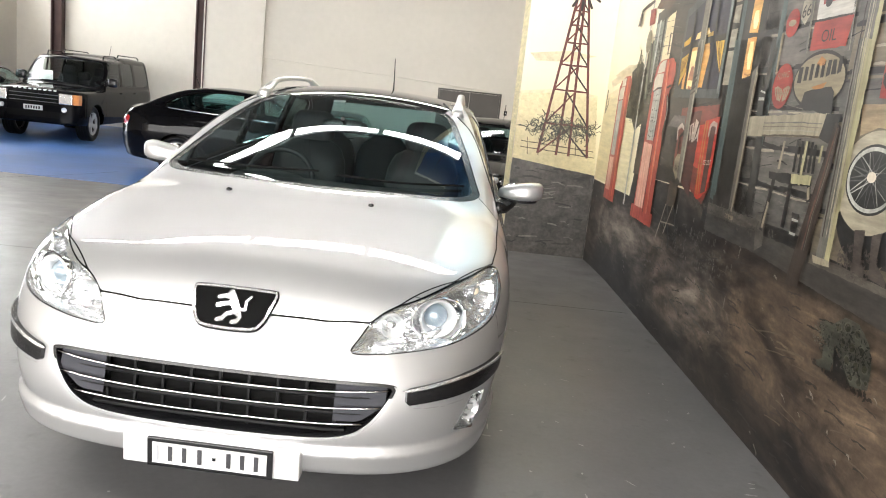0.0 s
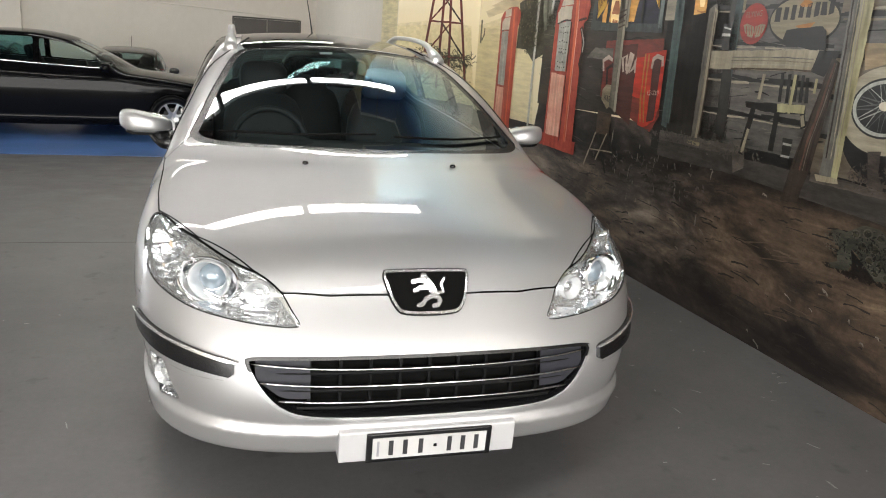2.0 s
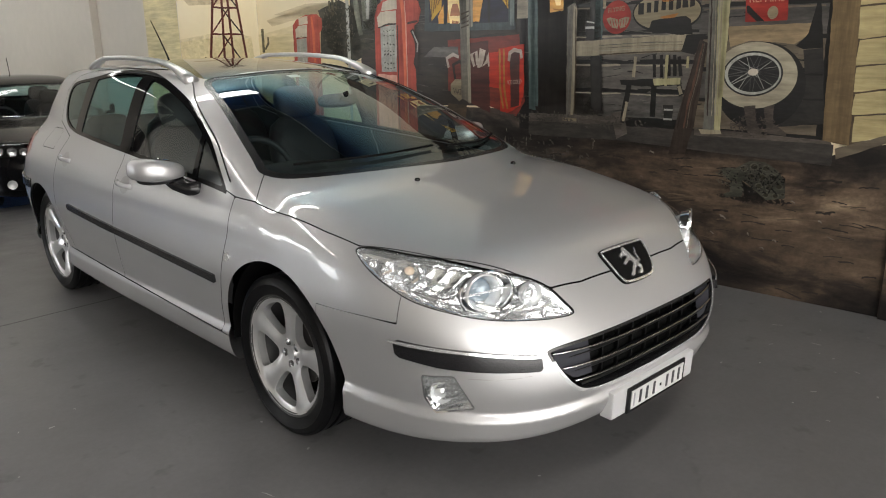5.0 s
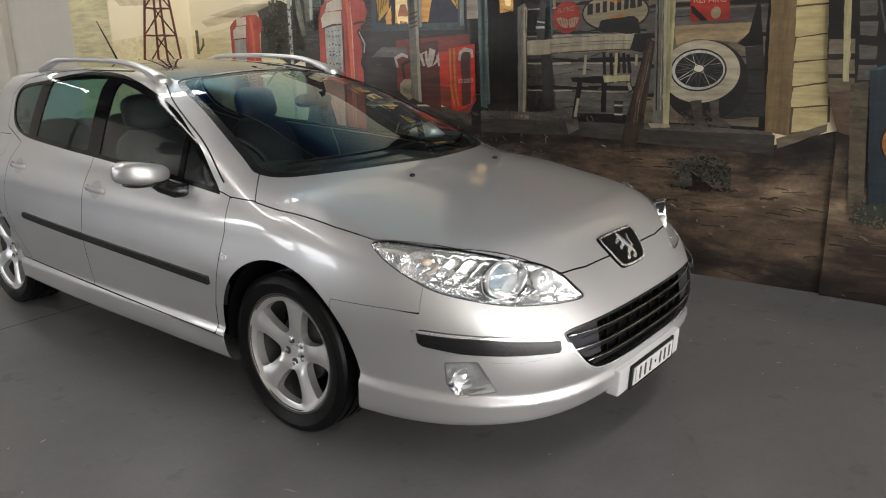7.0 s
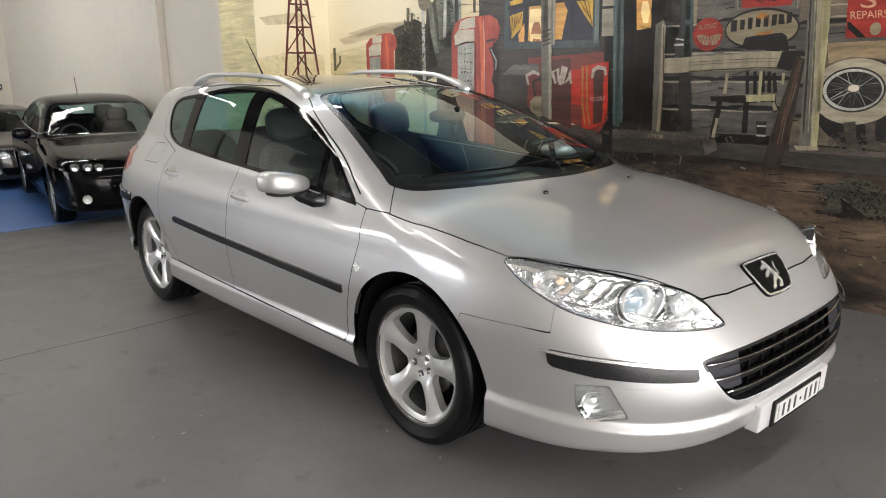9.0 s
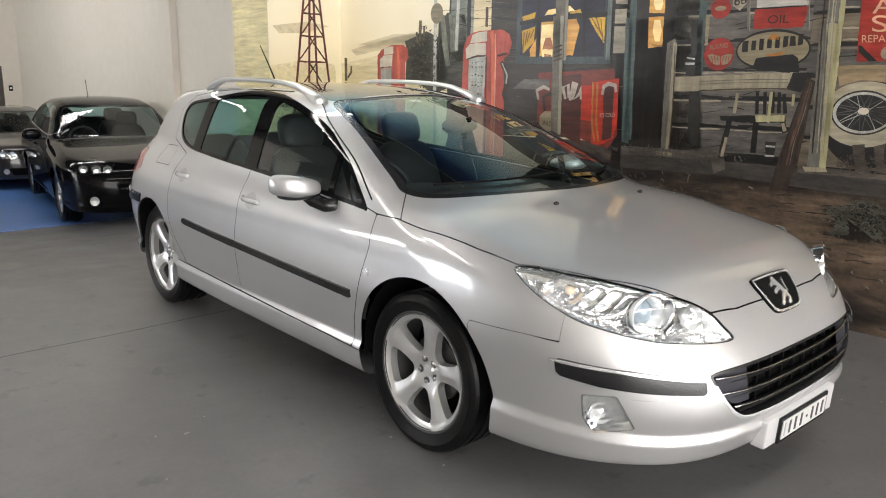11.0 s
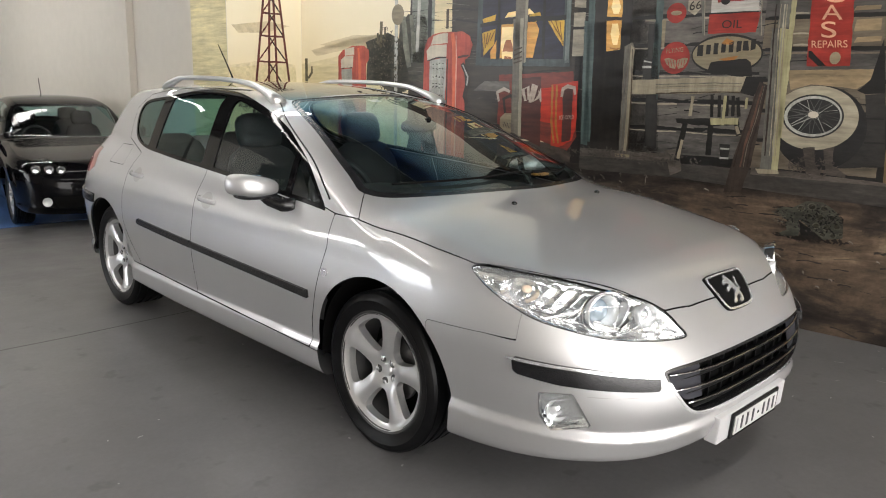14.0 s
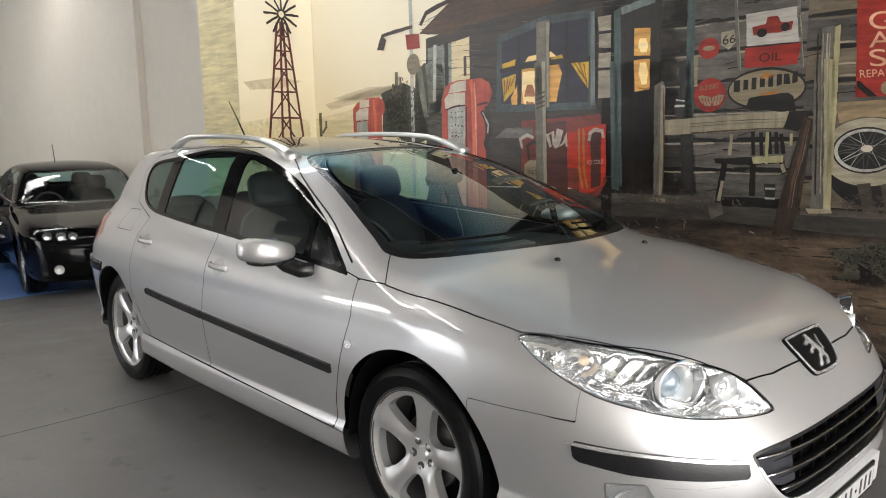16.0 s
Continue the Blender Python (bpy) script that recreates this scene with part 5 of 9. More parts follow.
BOXY = dict(
    length=4.85, lip=0.0, lip_z=0.3, width=[(0.25, 0.86), (0.4, 0.93), (0.6, 0.957), (0.9, 0.957), (1.05, 0.945), (1.15, 0.915), (1.25, 0.88)], floor=[(-1, 0.36), (0.4, 0.34), (3, 0.36), (4, 0.42)],
    nose=[(0.25, -0.80), (0.4, -0.87), (0.7, -0.87), (0.95, -0.85), (1.05, -0.80), (1.15, -0.65), (1.3, -0.4)], tail=[(0.2, 3.88), (0.5, 3.95), (1.0, 3.93), (1.5, 3.88), (1.85, 3.82)],
    hood=[(-1, 1.03), (-0.6, 1.09), (0, 1.13), (0.5, 1.15), (1.5, 1.16), (4, 1.17)],
    roof=[(-0.2, 0.6), (0.2, 0.95), (0.42, 1.16), (0.75, 1.52), (0.98, 1.74), (1.25, 1.80), (1.9, 1.815), (2.1, 1.86), (3.4, 1.87), (3.9, 1.85)],
    glass_width=[(0.8, 0.95), (1.0, 0.935), (1.15, 0.90), (1.5, 0.845), (1.8, 0.785), (1.95, 0.74)],
    front_y=-0.2, rear_y=3.2, corner=(6.0, 4.5), crown=0.03, fillet=0.09, bow=0.06, roof_crown=0.02, taper=0.01, taper_y=2.0, rear_bow=0.03, cant=0.09, belt_blend=0.03,
    base=2.885, wheel_r=0.38, arch_r=0.43,
    dlo=[(0.66, 1.18), (0.85, 1.45), (1.02, 1.70), (1.3, 1.735), (3.3, 1.745), (3.62, 1.72), (3.66, 1.22), (2.4, 1.19)],
    ws=[(0.0, 0.46), (0.5, 0.48), (0.80, 0.56), (0.70, 0.98), (0.3, 0.96), (0, 0.95)],
    back_glass=((9, 10), 0.6), pillar=(1.62, 1.74), rear_pillar=(2.52, 2.68), doors=(0.55, 1.66, 2.58), lamp=[(-0.20, 0.98), (0.12, 0.99), (0.13, 0.80), (-0.20, 0.79)], lamp_deg=28)


def parked_car(name, label, spec, paint_m, place, heading, wheels="seven", lights="plain", step=0.045, seed=0, size=1.0):
    """A whole parked car about its front axle; heading: where its nose points, in degrees (0 is -y)."""
    F = body_function(spec)
    base, wr, ar = spec["base"], spec["wheel_r"], spec["arch_r"]
    zt = max(p[1] for p in spec["roof"]) + 0.1
    skin = Skin(F, (-1.035, -1.12, 0.045), (1.035, 4.15, zt), step)
    car = new(name)
    tagged(car, label, "car")
    P, T = skin.P, skin.T
    whole = (P, T)
    P, _, T = cut(P, T, on_side(lambda U, V: np.minimum(np.hypot(U, V - wr), np.hypot(U - base, V - wr)) - ar, 0.55))
    dlo = poly_sdf(smooth_loop(spec["dlo"]))
    P, win, T = cut(P, T, on_side(dlo, 0.4))
    half = spec["ws"]
    ws = poly_sdf(smooth_loop(half + [(-a, b) for a, b in half[::-1] if a > 0], 4))
    P, wsT, T = cut(P, T, on_top(ws, 0.9))
    (b0, b1), bw = spec["back_glass"]
    bg = poly_sdf([(-bw + 0.08, b0), (bw - 0.08, b0), (bw + 0.06, b1), (-bw - 0.06, b1)], 0.03)
    P, bgT, T = cut(P, T, on_top(bg, 1.05))
    lampo = poly_sdf(spec["lamp"], 0.015)
    lamps = {}
    for sd in (-1, 1):
        P, lamps[sd], T = cut(P, T, slant(lampo, sd, spec["lamp_deg"], 0.3))
    yend = max(p[1] for p in spec["tail"])
    zr = spec["tail"][3][0] if lights != "block" else 1.14
    tail = poly_sdf([(yend - 0.20, zr - 0.15), (yend - 0.25, zr - 0.03), (yend + 0.2, zr - 0.01), (yend + 0.2, zr - 0.17)], 0.01)
    P, tl, T = cut(P, T, on_side(tail, 0.42))
    d0, d1, d2 = spec["doors"]
    for k, yy in enumerate((d0, d1, d2)):
        seam = line_sdf([(yy - 0.03, 0.30), (yy, 0.62), (yy - (0.05 if k == 0 else -0.01), 1.0)], 0.0)
        for sd in (-1, 1):
            f = on_side(seam, 0.6, sd < 0)
            p3, a, _ = fine_cut(skin, whole, lambda Q: f(Q) - 0.004)
            skin_part("door_gap", skin, p3, a, GAP, car, off=0.0015)
    skin_part("body", skin, P, T, paint_m, car)
    c = P[T].mean(1)
    lin_ = T[(c[:, 1] > d0 - 0.2) & (c[:, 1] < b1 + 0.5) & (c[:, 2] > 0.6)]
    skin_part("cabin_lining", skin, P, lin_, LINING, car, off=-0.03)
    skin_part("windscreen", skin, P, wsT, CARGLASS, car, off=-0.004)
    skin_part("rear_window", skin, P, bgT, PRIVACY, car, off=-0.004)
    for sd in (-1, 1):
        skin_part("tail_lamp", skin, P, tl[P[tl].mean(1)[:, 0] * sd > 0], RED_LENS, car, "red tail lamp lens", off=0.003)
        rest = win[P[win].mean(1)[:, 0] * sd > 0]
        p0, p1 = spec["pillar"]
        q0, q1 = spec.get("rear_pillar", (9, 9.1))
        panes = [("front_window", -9, p0, SIDEGLASS), ("rear_side_window", p1, q0, PRIVACY if lights != "block" else SIDEGLASS)]
        if q0 < 9:
            panes.append(("quarter_window", q1, 9, ROOFGLASS))
        for nm, lo, hi, gl in panes:
            P, a, rest = cut(P, rest, lambda Q: np.maximum(dlo(Q[:, 1], Q[:, 2]) + 0.02, np.maximum(lo - Q[:, 1], Q[:, 1] - hi)))
            skin_part(nm, skin, P, a, gl, car, off=-0.006)
        skin_part("window_surround", skin, P, rest, mat("gloss_black", (0.006, 0.006, 0.0065)), car, off=-0.002)
        lower = sorted((u, v) for u, v in smooth_loop(spec["dlo"], 3) if v < min(q[1] for q in spec["dlo"]) + 0.07)
        part("window_trim", sweep([((float(surface_x(F, u, v)) + 0.004) * sd, u, v) for u, v in lower], 0.010, 0.012, 6), BRIGHT if lights != "block" else BLACK_TRIM, car, "bright window trim" if lights != "block" else "black window trim")
        lamp = new("headlight")
        lamp.parent = car
        skin_part("lens_cover", skin, P, lamps[sd], LAMPGLASS, lamp)
        skin_part("reflector_bowl", skin, P, lamps[sd], GAP if lights == "triple" else mat("lamp_reflector", (0.9, 0.9, 0.91)), lamp, off=-0.04)
        spots = {"plain": ((0.64, 0.66, 0.05), (0.50, 0.66, 0.045)), "triple": ((0.69, 0.70, 0.047), (0.57, 0.70, 0.047), (0.46, 0.695, 0.044)), "block": ()}[lights]
        for x, z, r in spots:
            y = float(surface_y(F, [x], [z], -1.2, 0.2)[0])
            pr, tt = lathe([(0.0, r), (0.012, r * 1.02), (0.014, r * 0.92), (-0.004, r * 0.8), (-0.01, 0.0)], 24)
            tri_mesh("lamp_ring", pr, tt, BRIGHT if lights != "triple" else mat("lamp_chrome", (0.42, 0.42, 0.43), 0.2, 0.9, 0.05, 20), lamp, m=Matrix.Translation((x * sd, y + 0.012, z)) @ Matrix.Rotation(radians(-90 + 14 * sd), 4, "Z"))
        if lights == "block":
            y = float(surface_y(F, [0.74], [0.88], -1.2, 0.2)[0])
            part("lamp_block", box(min(0.52 * sd, 0.79 * sd), y - 0.075, 0.785, max(0.52 * sd, 0.79 * sd), y + 0.04, 0.995, 0.012), mat("lamp_reflector", (0.9, 0.9, 0.91)), lamp, "clear square headlamp")
            part("corner_lamp", box(min(0.795 * sd, 0.915 * sd), y - 0.050, 0.785, max(0.795 * sd, 0.915 * sd), y + 0.12, 0.995, 0.012), mat("amber_corner", (0.75, 0.27, 0.07), 0.2, 0, 0.1, 30, coat=1.0), lamp, "amber corner lamp")
        zf = 0.30 if lights != "block" else 0.62
        y = float(surface_y(F, [0.62], [zf + 0.05], -1.2, 0.2)[0])
        pr, tt = lathe([(0.0, 0.05), (0.012, 0.05), (0.0, 0.035), (-0.005, 0.0)], 20)
        tri_mesh("fog_lamp", pr, tt, BRIGHT, car, m=Matrix.Translation((0.62 * sd, y - 0.018, zf + 0.05)) @ Matrix.Rotation(radians(-90 + 14 * sd), 4, "Z"))
        mz = 1.0 if lights != "block" else 1.28
        mir = new("wing_mirror")
        mir.parent = car
        part("mirror_shell", blob(1.0 * sd, d0 + 0.22, mz, 0.11, 0.07, 0.07 if lights != "block" else 0.095, 2.7 if lights != "block" else 4.5), paint_m if lights != "block" else BLACK_TRIM, mir, smooth=True)
        part("mirror_foot", sweep([(0.93 * sd, d0 + 0.22, mz - 0.05), (0.84 * sd, d0 + 0.2, mz - 0.05)], 0.06, 0.04), BLACK_TRIM, mir)
        for yy in (d1 - 0.16, d2 - 0.12):
            hz = 0.84 if lights != "block" else 1.04
            hx = surface_x(F, yy, hz)
            part("door_handle", sweep([((hx - 0.002) * sd, yy - 0.09, hz), ((hx + 0.02) * sd, yy - 0.03, hz), ((hx + 0.02) * sd, yy + 0.03, hz), ((hx - 0.002) * sd, yy + 0.09, hz)], 0.018, 0.024), paint_m, car, smooth=True)
        for yy in (0, base):
            wheel(car, Matrix.Translation((0.76 * sd, yy, wr)) @ (Matrix.Rotation(radians(180), 4, "Z") if sd < 0 else Matrix.Identity(4)) @ Matrix.Rotation(radians(17 * seed + yy * 30), 4, "X"), wheels, wr, wr - (0.085 if lights != "block" else 0.12), 0.22 if lights != "block" else 0.26, key=name + wheels)
            arch_liner(car, yy, sd, ar, wr)
    # grille, lower intake, plate
    if lights == "triple":
        go = poly_sdf([(-0.17, 0.68), (0.17, 0.68), (0.10, 0.42), (0, 0.30), (-0.10, 0.42)], 0.02)
    elif lights == "block":
        go = poly_sdf([(-0.52, 0.99), (0.52, 0.99), (0.50, 0.76), (-0.50, 0.76)], 0.02)
    else:
        go = poly_sdf([(-0.40, 0.70), (0.40, 0.70), (0.30, 0.52), (-0.30, 0.52)], 0.02)
    p3, a, _ = fine_cut(skin, whole, on_front(go, -0.3))
    gr = skin_part("grille", skin, p3, a, BLACK_TRIM if lights != "block" else GAP, car, off=0.004, rim=0.01)
    zs = {"triple": (0.64, 0.58, 0.52, 0.46), "block": (0.95, 0.875, 0.80), "plain": (0.66, 0.61, 0.56)}[lights]
    for z in zs:
        xw = {"triple": 0.06 + (z - 0.4) * 0.42, "block": 0.48, "plain": 0.30 + (z - 0.52) * 0.4}[lights]
        xs = np.linspace(-xw, xw, 13)
        ys = surface_y(F, xs, np.full(13, z), -1.2, 0.2) - 0.008
        part("grille_bar", sweep(list(zip(xs, ys, np.full(13, z))), 0.014, 0.014, 6), BRIGHT if lights != "block" else mat("grille_silver", (0.12, 0.12, 0.125), 0.4, 0.5), gr)
    zl = 0.30 if lights != "block" else 0.50
    lo_ = poly_sdf([(-0.55, zl + 0.09), (0.55, zl + 0.09), (0.50, zl), (-0.50, zl)], 0.02)
    p3, a, _ = fine_cut(skin, whole, on_front(lo_, -0.3))
    skin_part("lower_intake", skin, p3, a, GAP, car, off=0.003)
    yp = float(surface_y(F, [0.0], [zl + 0.17], -1.2, 0.2)[0])
    pl = new("number_plate")
    pl.parent = car
    part("plate_face", box(-0.19, yp - 0.02, zl + 0.12, 0.19, yp - 0.008, zl + 0.22), mat("plate_pale", (0.5, 0.5, 0.5), 0.4), pl)
    for k in range(6):
        part("plate_bar", box(-0.15 + k * 0.052, yp - 0.022, zl + 0.14, -0.12 + k * 0.052, yp - 0.0195, zl + 0.20), BLACK_TRIM, pl)
    # cabin
    sz = 0.52 if lights != "block" else 0.85
    for x in (-0.36, 0.36):
        seat(car, x, d0 + 0.75, sz - 0.06, cover=DARK_CLOTH)
        seat(car, x, d0 + 1.65, sz - (0.04 if lights != "block" else 0.20), "rear_seat", cover=DARK_CLOTH)
    part("dashboard", blob(0, d0 + (0.05 if lights != "block" else 0.30), sz + (0.31 if lights != "block" else 0.18), 0.70, 0.26, 0.12, 4), LINING, car, smooth=True)
    ring = [(0.014 * math.cos(a_), 0.18 + 0.014 * math.sin(a_)) for a_ in np.linspace(0, 2 * math.pi, 9)]
    rp, rt = lathe(ring, 28)
    tri_mesh("steering_wheel", rp, rt, LEATHER, car, m=Matrix.Translation((-0.36, d0 + 0.42, sz + 0.38)) @ Matrix.Rotation(radians(90), 4, "Z") @ Matrix.Rotation(radians(25), 4, "Y"))
    part("aerial", sweep([(0.0, b0 if b0 < 5 else 3.3, float(surface_z(F, [0], [b0 if b0 < 5 else 3.3], 2.2, 0.9)[0])), (0.0, (b0 if b0 < 5 else 3.3) + 0.12, float(surface_z(F, [0], [b0 if b0 < 5 else 3.3], 2.2, 0.9)[0]) + 0.28)], 0.01, 0.01, 6), BLACK_TRIM, car)
    if lights == "block":
        for sd in (-1, 1):
            for x in (0.62,):
                part("roof_rail", sweep([(x * sd, 2.1, 1.86), (x * sd, 2.15, 1.915), (x * sd, 3.5, 1.915), (x * sd, 3.6, 1.86)], 0.03, 0.025), BLACK_TRIM, car)
                part("roof_rail", sweep([(x * sd, 1.2, 1.78), (x * sd, 1.25, 1.86), (x * sd, 1.9, 1.87), (x * sd, 2.0, 1.83)], 0.03, 0.025), BLACK_TRIM, car)
        for k in range(9):
            x = -0.40 + 0.10 * k
            yb = float(surface_y(F, [x], [1.035], -1.2, 0.2)[0])
            part("bonnet_bar", box(x - 0.026, yb - 0.010, 1.015, x + 0.026, yb + 0.01, 1.05), WHITE, car, "plain pale bar on the bonnet edge")
        sh = box(-0.52, 0.62, 1.22, -0.25, 0.625, 1.42)
        bmesh.ops.transform(sh, matrix=Matrix.Translation((0, 0.0, 0)), verts=sh.verts)
        part("price_sheet", sh, mat("paper", (0.85, 0.85, 0.84), 0.7), car, "white paper sheet behind the windscreen")
    x, s = place
    car.matrix_world = ROOM @ Matrix.Translation((x, s, ground(s) + 0.004)) @ Matrix.Rotation(radians(heading), 4, "Z") @ Matrix.Scale(size, 4)
    return car


TEAL = mat("grey_green_paint", (0.20, 0.21, 0.205), 0.32, 0.5, 0.03, 3.0, coat=1.0)
PALE = mat("pale_silver_paint", (0.45, 0.45, 0.44), 0.40, 0.6, 0.03, 3.0, coat=1.0)
parked_car("black_sedan", "glossy black saloon parked side-on across the blue floor", SEDAN, BLACK_PAINT, (-3.13, 10.30), 93, "seven", "plain", seed=1, size=1.045)
parked_car("low_black_saloon", "glossy black saloon with three round lamps each side", LOW, BLACK_PAINT, (-1.07, 7.42), -10, "ten", "triple", seed=2)
parked_car("offroad_vehicle", "black boxy four-wheel drive with white sheet in windscreen", BOXY, BLACK_PAINT, (-10.17, 13.42), 4, "five", "block", seed=3)
parked_car("grey_saloon", "dark grey saloon parked behind the black cars", SEDAN, GREY_PAINT, (-3.95, 12.06), 0, "seven", "plain", step=0.05, seed=4, size=0.85)
parked_car("grey_saloon", "dark grey saloon parked behind the low black car", SEDAN, GREY_PAINT, (-0.92, 11.95), -2, "seven", "plain", step=0.05, seed=7, size=0.88)
parked_car("grey_hatchback", "grey-green hatchback standing behind the black saloon", SEDAN, TEAL, (-6.5, 12.1), 0, "seven", "plain", step=0.05, seed=5, size=0.84)
parked_car("silver_saloon", "silver saloon beside the black four-wheel drive", SEDAN, PALE, (-11.75, 11.6), 10, "seven", "plain", step=0.05, seed=6)

# ---- the painting on the wall: flat coats of paint, one over another ----
PAINTS = {
    "sky": ((236, 222, 182), (246, 236, 208), 0.8), "ochre": ((210, 198, 152), (219, 208, 166), 1.5), "cloud": ((216, 202, 168), (200, 187, 156), 2.0),
    "hill": ((216, 203, 164), (226, 214, 180), 2.5), "sand": ((224, 212, 172), (210, 197, 154), 2.5), "sandlight": ((176, 160, 120), (110, 98, 76), 7.0),
    "asphalt": ((108, 103, 97), (46, 43, 41), 4.0), "dirt": ((94, 77, 63), (27, 24, 22), 5.0),
    "bush": ((112, 110, 84), (58, 58, 46), 22.0), "bushdark": ((74, 72, 56), (28, 28, 24), 26.0), "cactus": ((112, 104, 76), (70, 66, 48), 12.0), "cactuslight": ((128, 130, 112), (70, 74, 64), 12.0),
    "wooddark": ((84, 70, 54), (52, 42, 34), 12.0), "towerred": ((118, 58, 48), (72, 38, 34), 14.0), "towerdark": ((58, 42, 36), (36, 28, 26), 10.0),
    "pumpred": ((180, 80, 64), (148, 56, 45), 5.0), "pumphigh": ((214, 166, 146), (198, 136, 116), 6.0), "pumpwhite": ((202, 193, 176), (178, 167, 151), 6.0), "pumpgrey": ((176, 176, 168), (140, 140, 134), 14.0), "pumpdark": ((92, 92, 90), (62, 62, 62), 14.0),
    "polewhite": ((196, 196, 186), (150, 152, 146), 8.0), "signred": ((152, 50, 40), (120, 36, 31), 6.0), "truckred": ((148, 52, 40), (112, 38, 31), 16.0), "signcream": ((140, 130, 107), (118, 108, 86), 7.0), "signwhite": ((180, 177, 170), (162, 158, 150), 6.0), "signorange": ((169, 115, 55), (141, 91, 43), 9.0),
    "roofbrown": ((86, 62, 44), (58, 42, 32), 6.0), "sidingdark": ((62, 54, 47), (38, 34, 31), 4.0), "sidingblack": ((33, 32, 31), (23, 22, 22), 6.0), "glasspale": ((148, 152, 140), (110, 116, 108), 6.0), "glasssky": ((222, 206, 168), (206, 190, 150), 4.0),
    "frameblue": ((69, 79, 79), (50, 57, 58), 8.0), "framelight": ((114, 124, 120), (86, 96, 95), 8.0), "frameteal": ((79, 96, 93), (57, 71, 71), 8.0), "framedark": ((48, 46, 44), (34, 33, 32), 8.0), "navy": ((40, 40, 62), (28, 27, 34), 5.0),
    "glow": ((221, 176, 97), (203, 137, 58), 4.0), "glowwhite": ((252, 234, 180), (240, 206, 130), 4.0), "curtain": ((203, 167, 63), (180, 135, 40), 9.0), "curtaindark": ((120, 84, 30), (90, 62, 26), 9.0), "lampshade": ((170, 110, 74), (150, 92, 60), 9.0),
    "boardlight": ((162, 153, 134), (120, 114, 101), 9.0), "boardgrey": ((110, 105, 99), (72, 69, 66), 7.0), "boardgrey2": ((92, 89, 85), (58, 56, 54), 7.0), "boardwarm": ((112, 102, 86), (74, 67, 58), 5.0),
    "cokered": ((128, 52, 42), (88, 42, 36), 6.0), "cokedark": ((80, 42, 37), (60, 35, 32), 6.0), "cokebright": ((184, 53, 33), (158, 40, 28), 6.0), "scriptwhite": ((177, 163, 151), (155, 141, 129), 8.0),
    "postwood": ((116, 111, 99), (84, 79, 71), 8.0), "postlight": ((154, 148, 131), (128, 123, 108), 8.0), "postpale": ((148, 139, 118), (122, 114, 97), 6.0), "postgrey": ((110, 108, 101), (76, 75, 71), 6.0), "postcream": ((160, 155, 119), (140, 133, 101), 6.0), "posttan": ((115, 97, 69), (89, 74, 54), 6.0), "logbrown": ((66, 56, 49), (42, 36, 32), 8.0), "logdark": ((52, 40, 34), (38, 30, 27), 8.0),
    "doorblack": ((46, 41, 37), (30, 27, 25), 4.0), "jardark": ((48, 46, 44), (32, 31, 30), 12.0), "chairblack": ((34, 32, 31), (24, 23, 22), 8.0), "tyreblack": ((38, 37, 37), (24, 24, 24), 8.0), "tyrewhite": ((156, 148, 129), (130, 123, 106), 6.0), "bootgrey": ((84, 76, 70), (52, 47, 44), 16.0),
    "porchdark": ((72, 68, 64), (44, 42, 40), 8.0), "porchgrey": ((96, 91, 84), (64, 58, 53), 12.0), "cream": ((177, 164, 123), (159, 144, 103), 6.0), "tortoise": ((78, 78, 68), (48, 48, 43), 20.0),
    "scrubgrey": ((128, 120, 100), (70, 68, 58), 14.0), "scrubdark": ((62, 66, 58), (36, 38, 34), 16.0), "barrelblue": ((66, 88, 96), (40, 56, 64), 7.0), "barreldark": ((42, 52, 60), (29, 35, 42), 6.0), "barrelpale": ((122, 152, 160), (82, 112, 122), 8.0),
}


def lin(c):
    return [((v / 255 + 0.055) / 1.055)**2.4 if v > 10 else v / 255 / 12.92 for v in c]


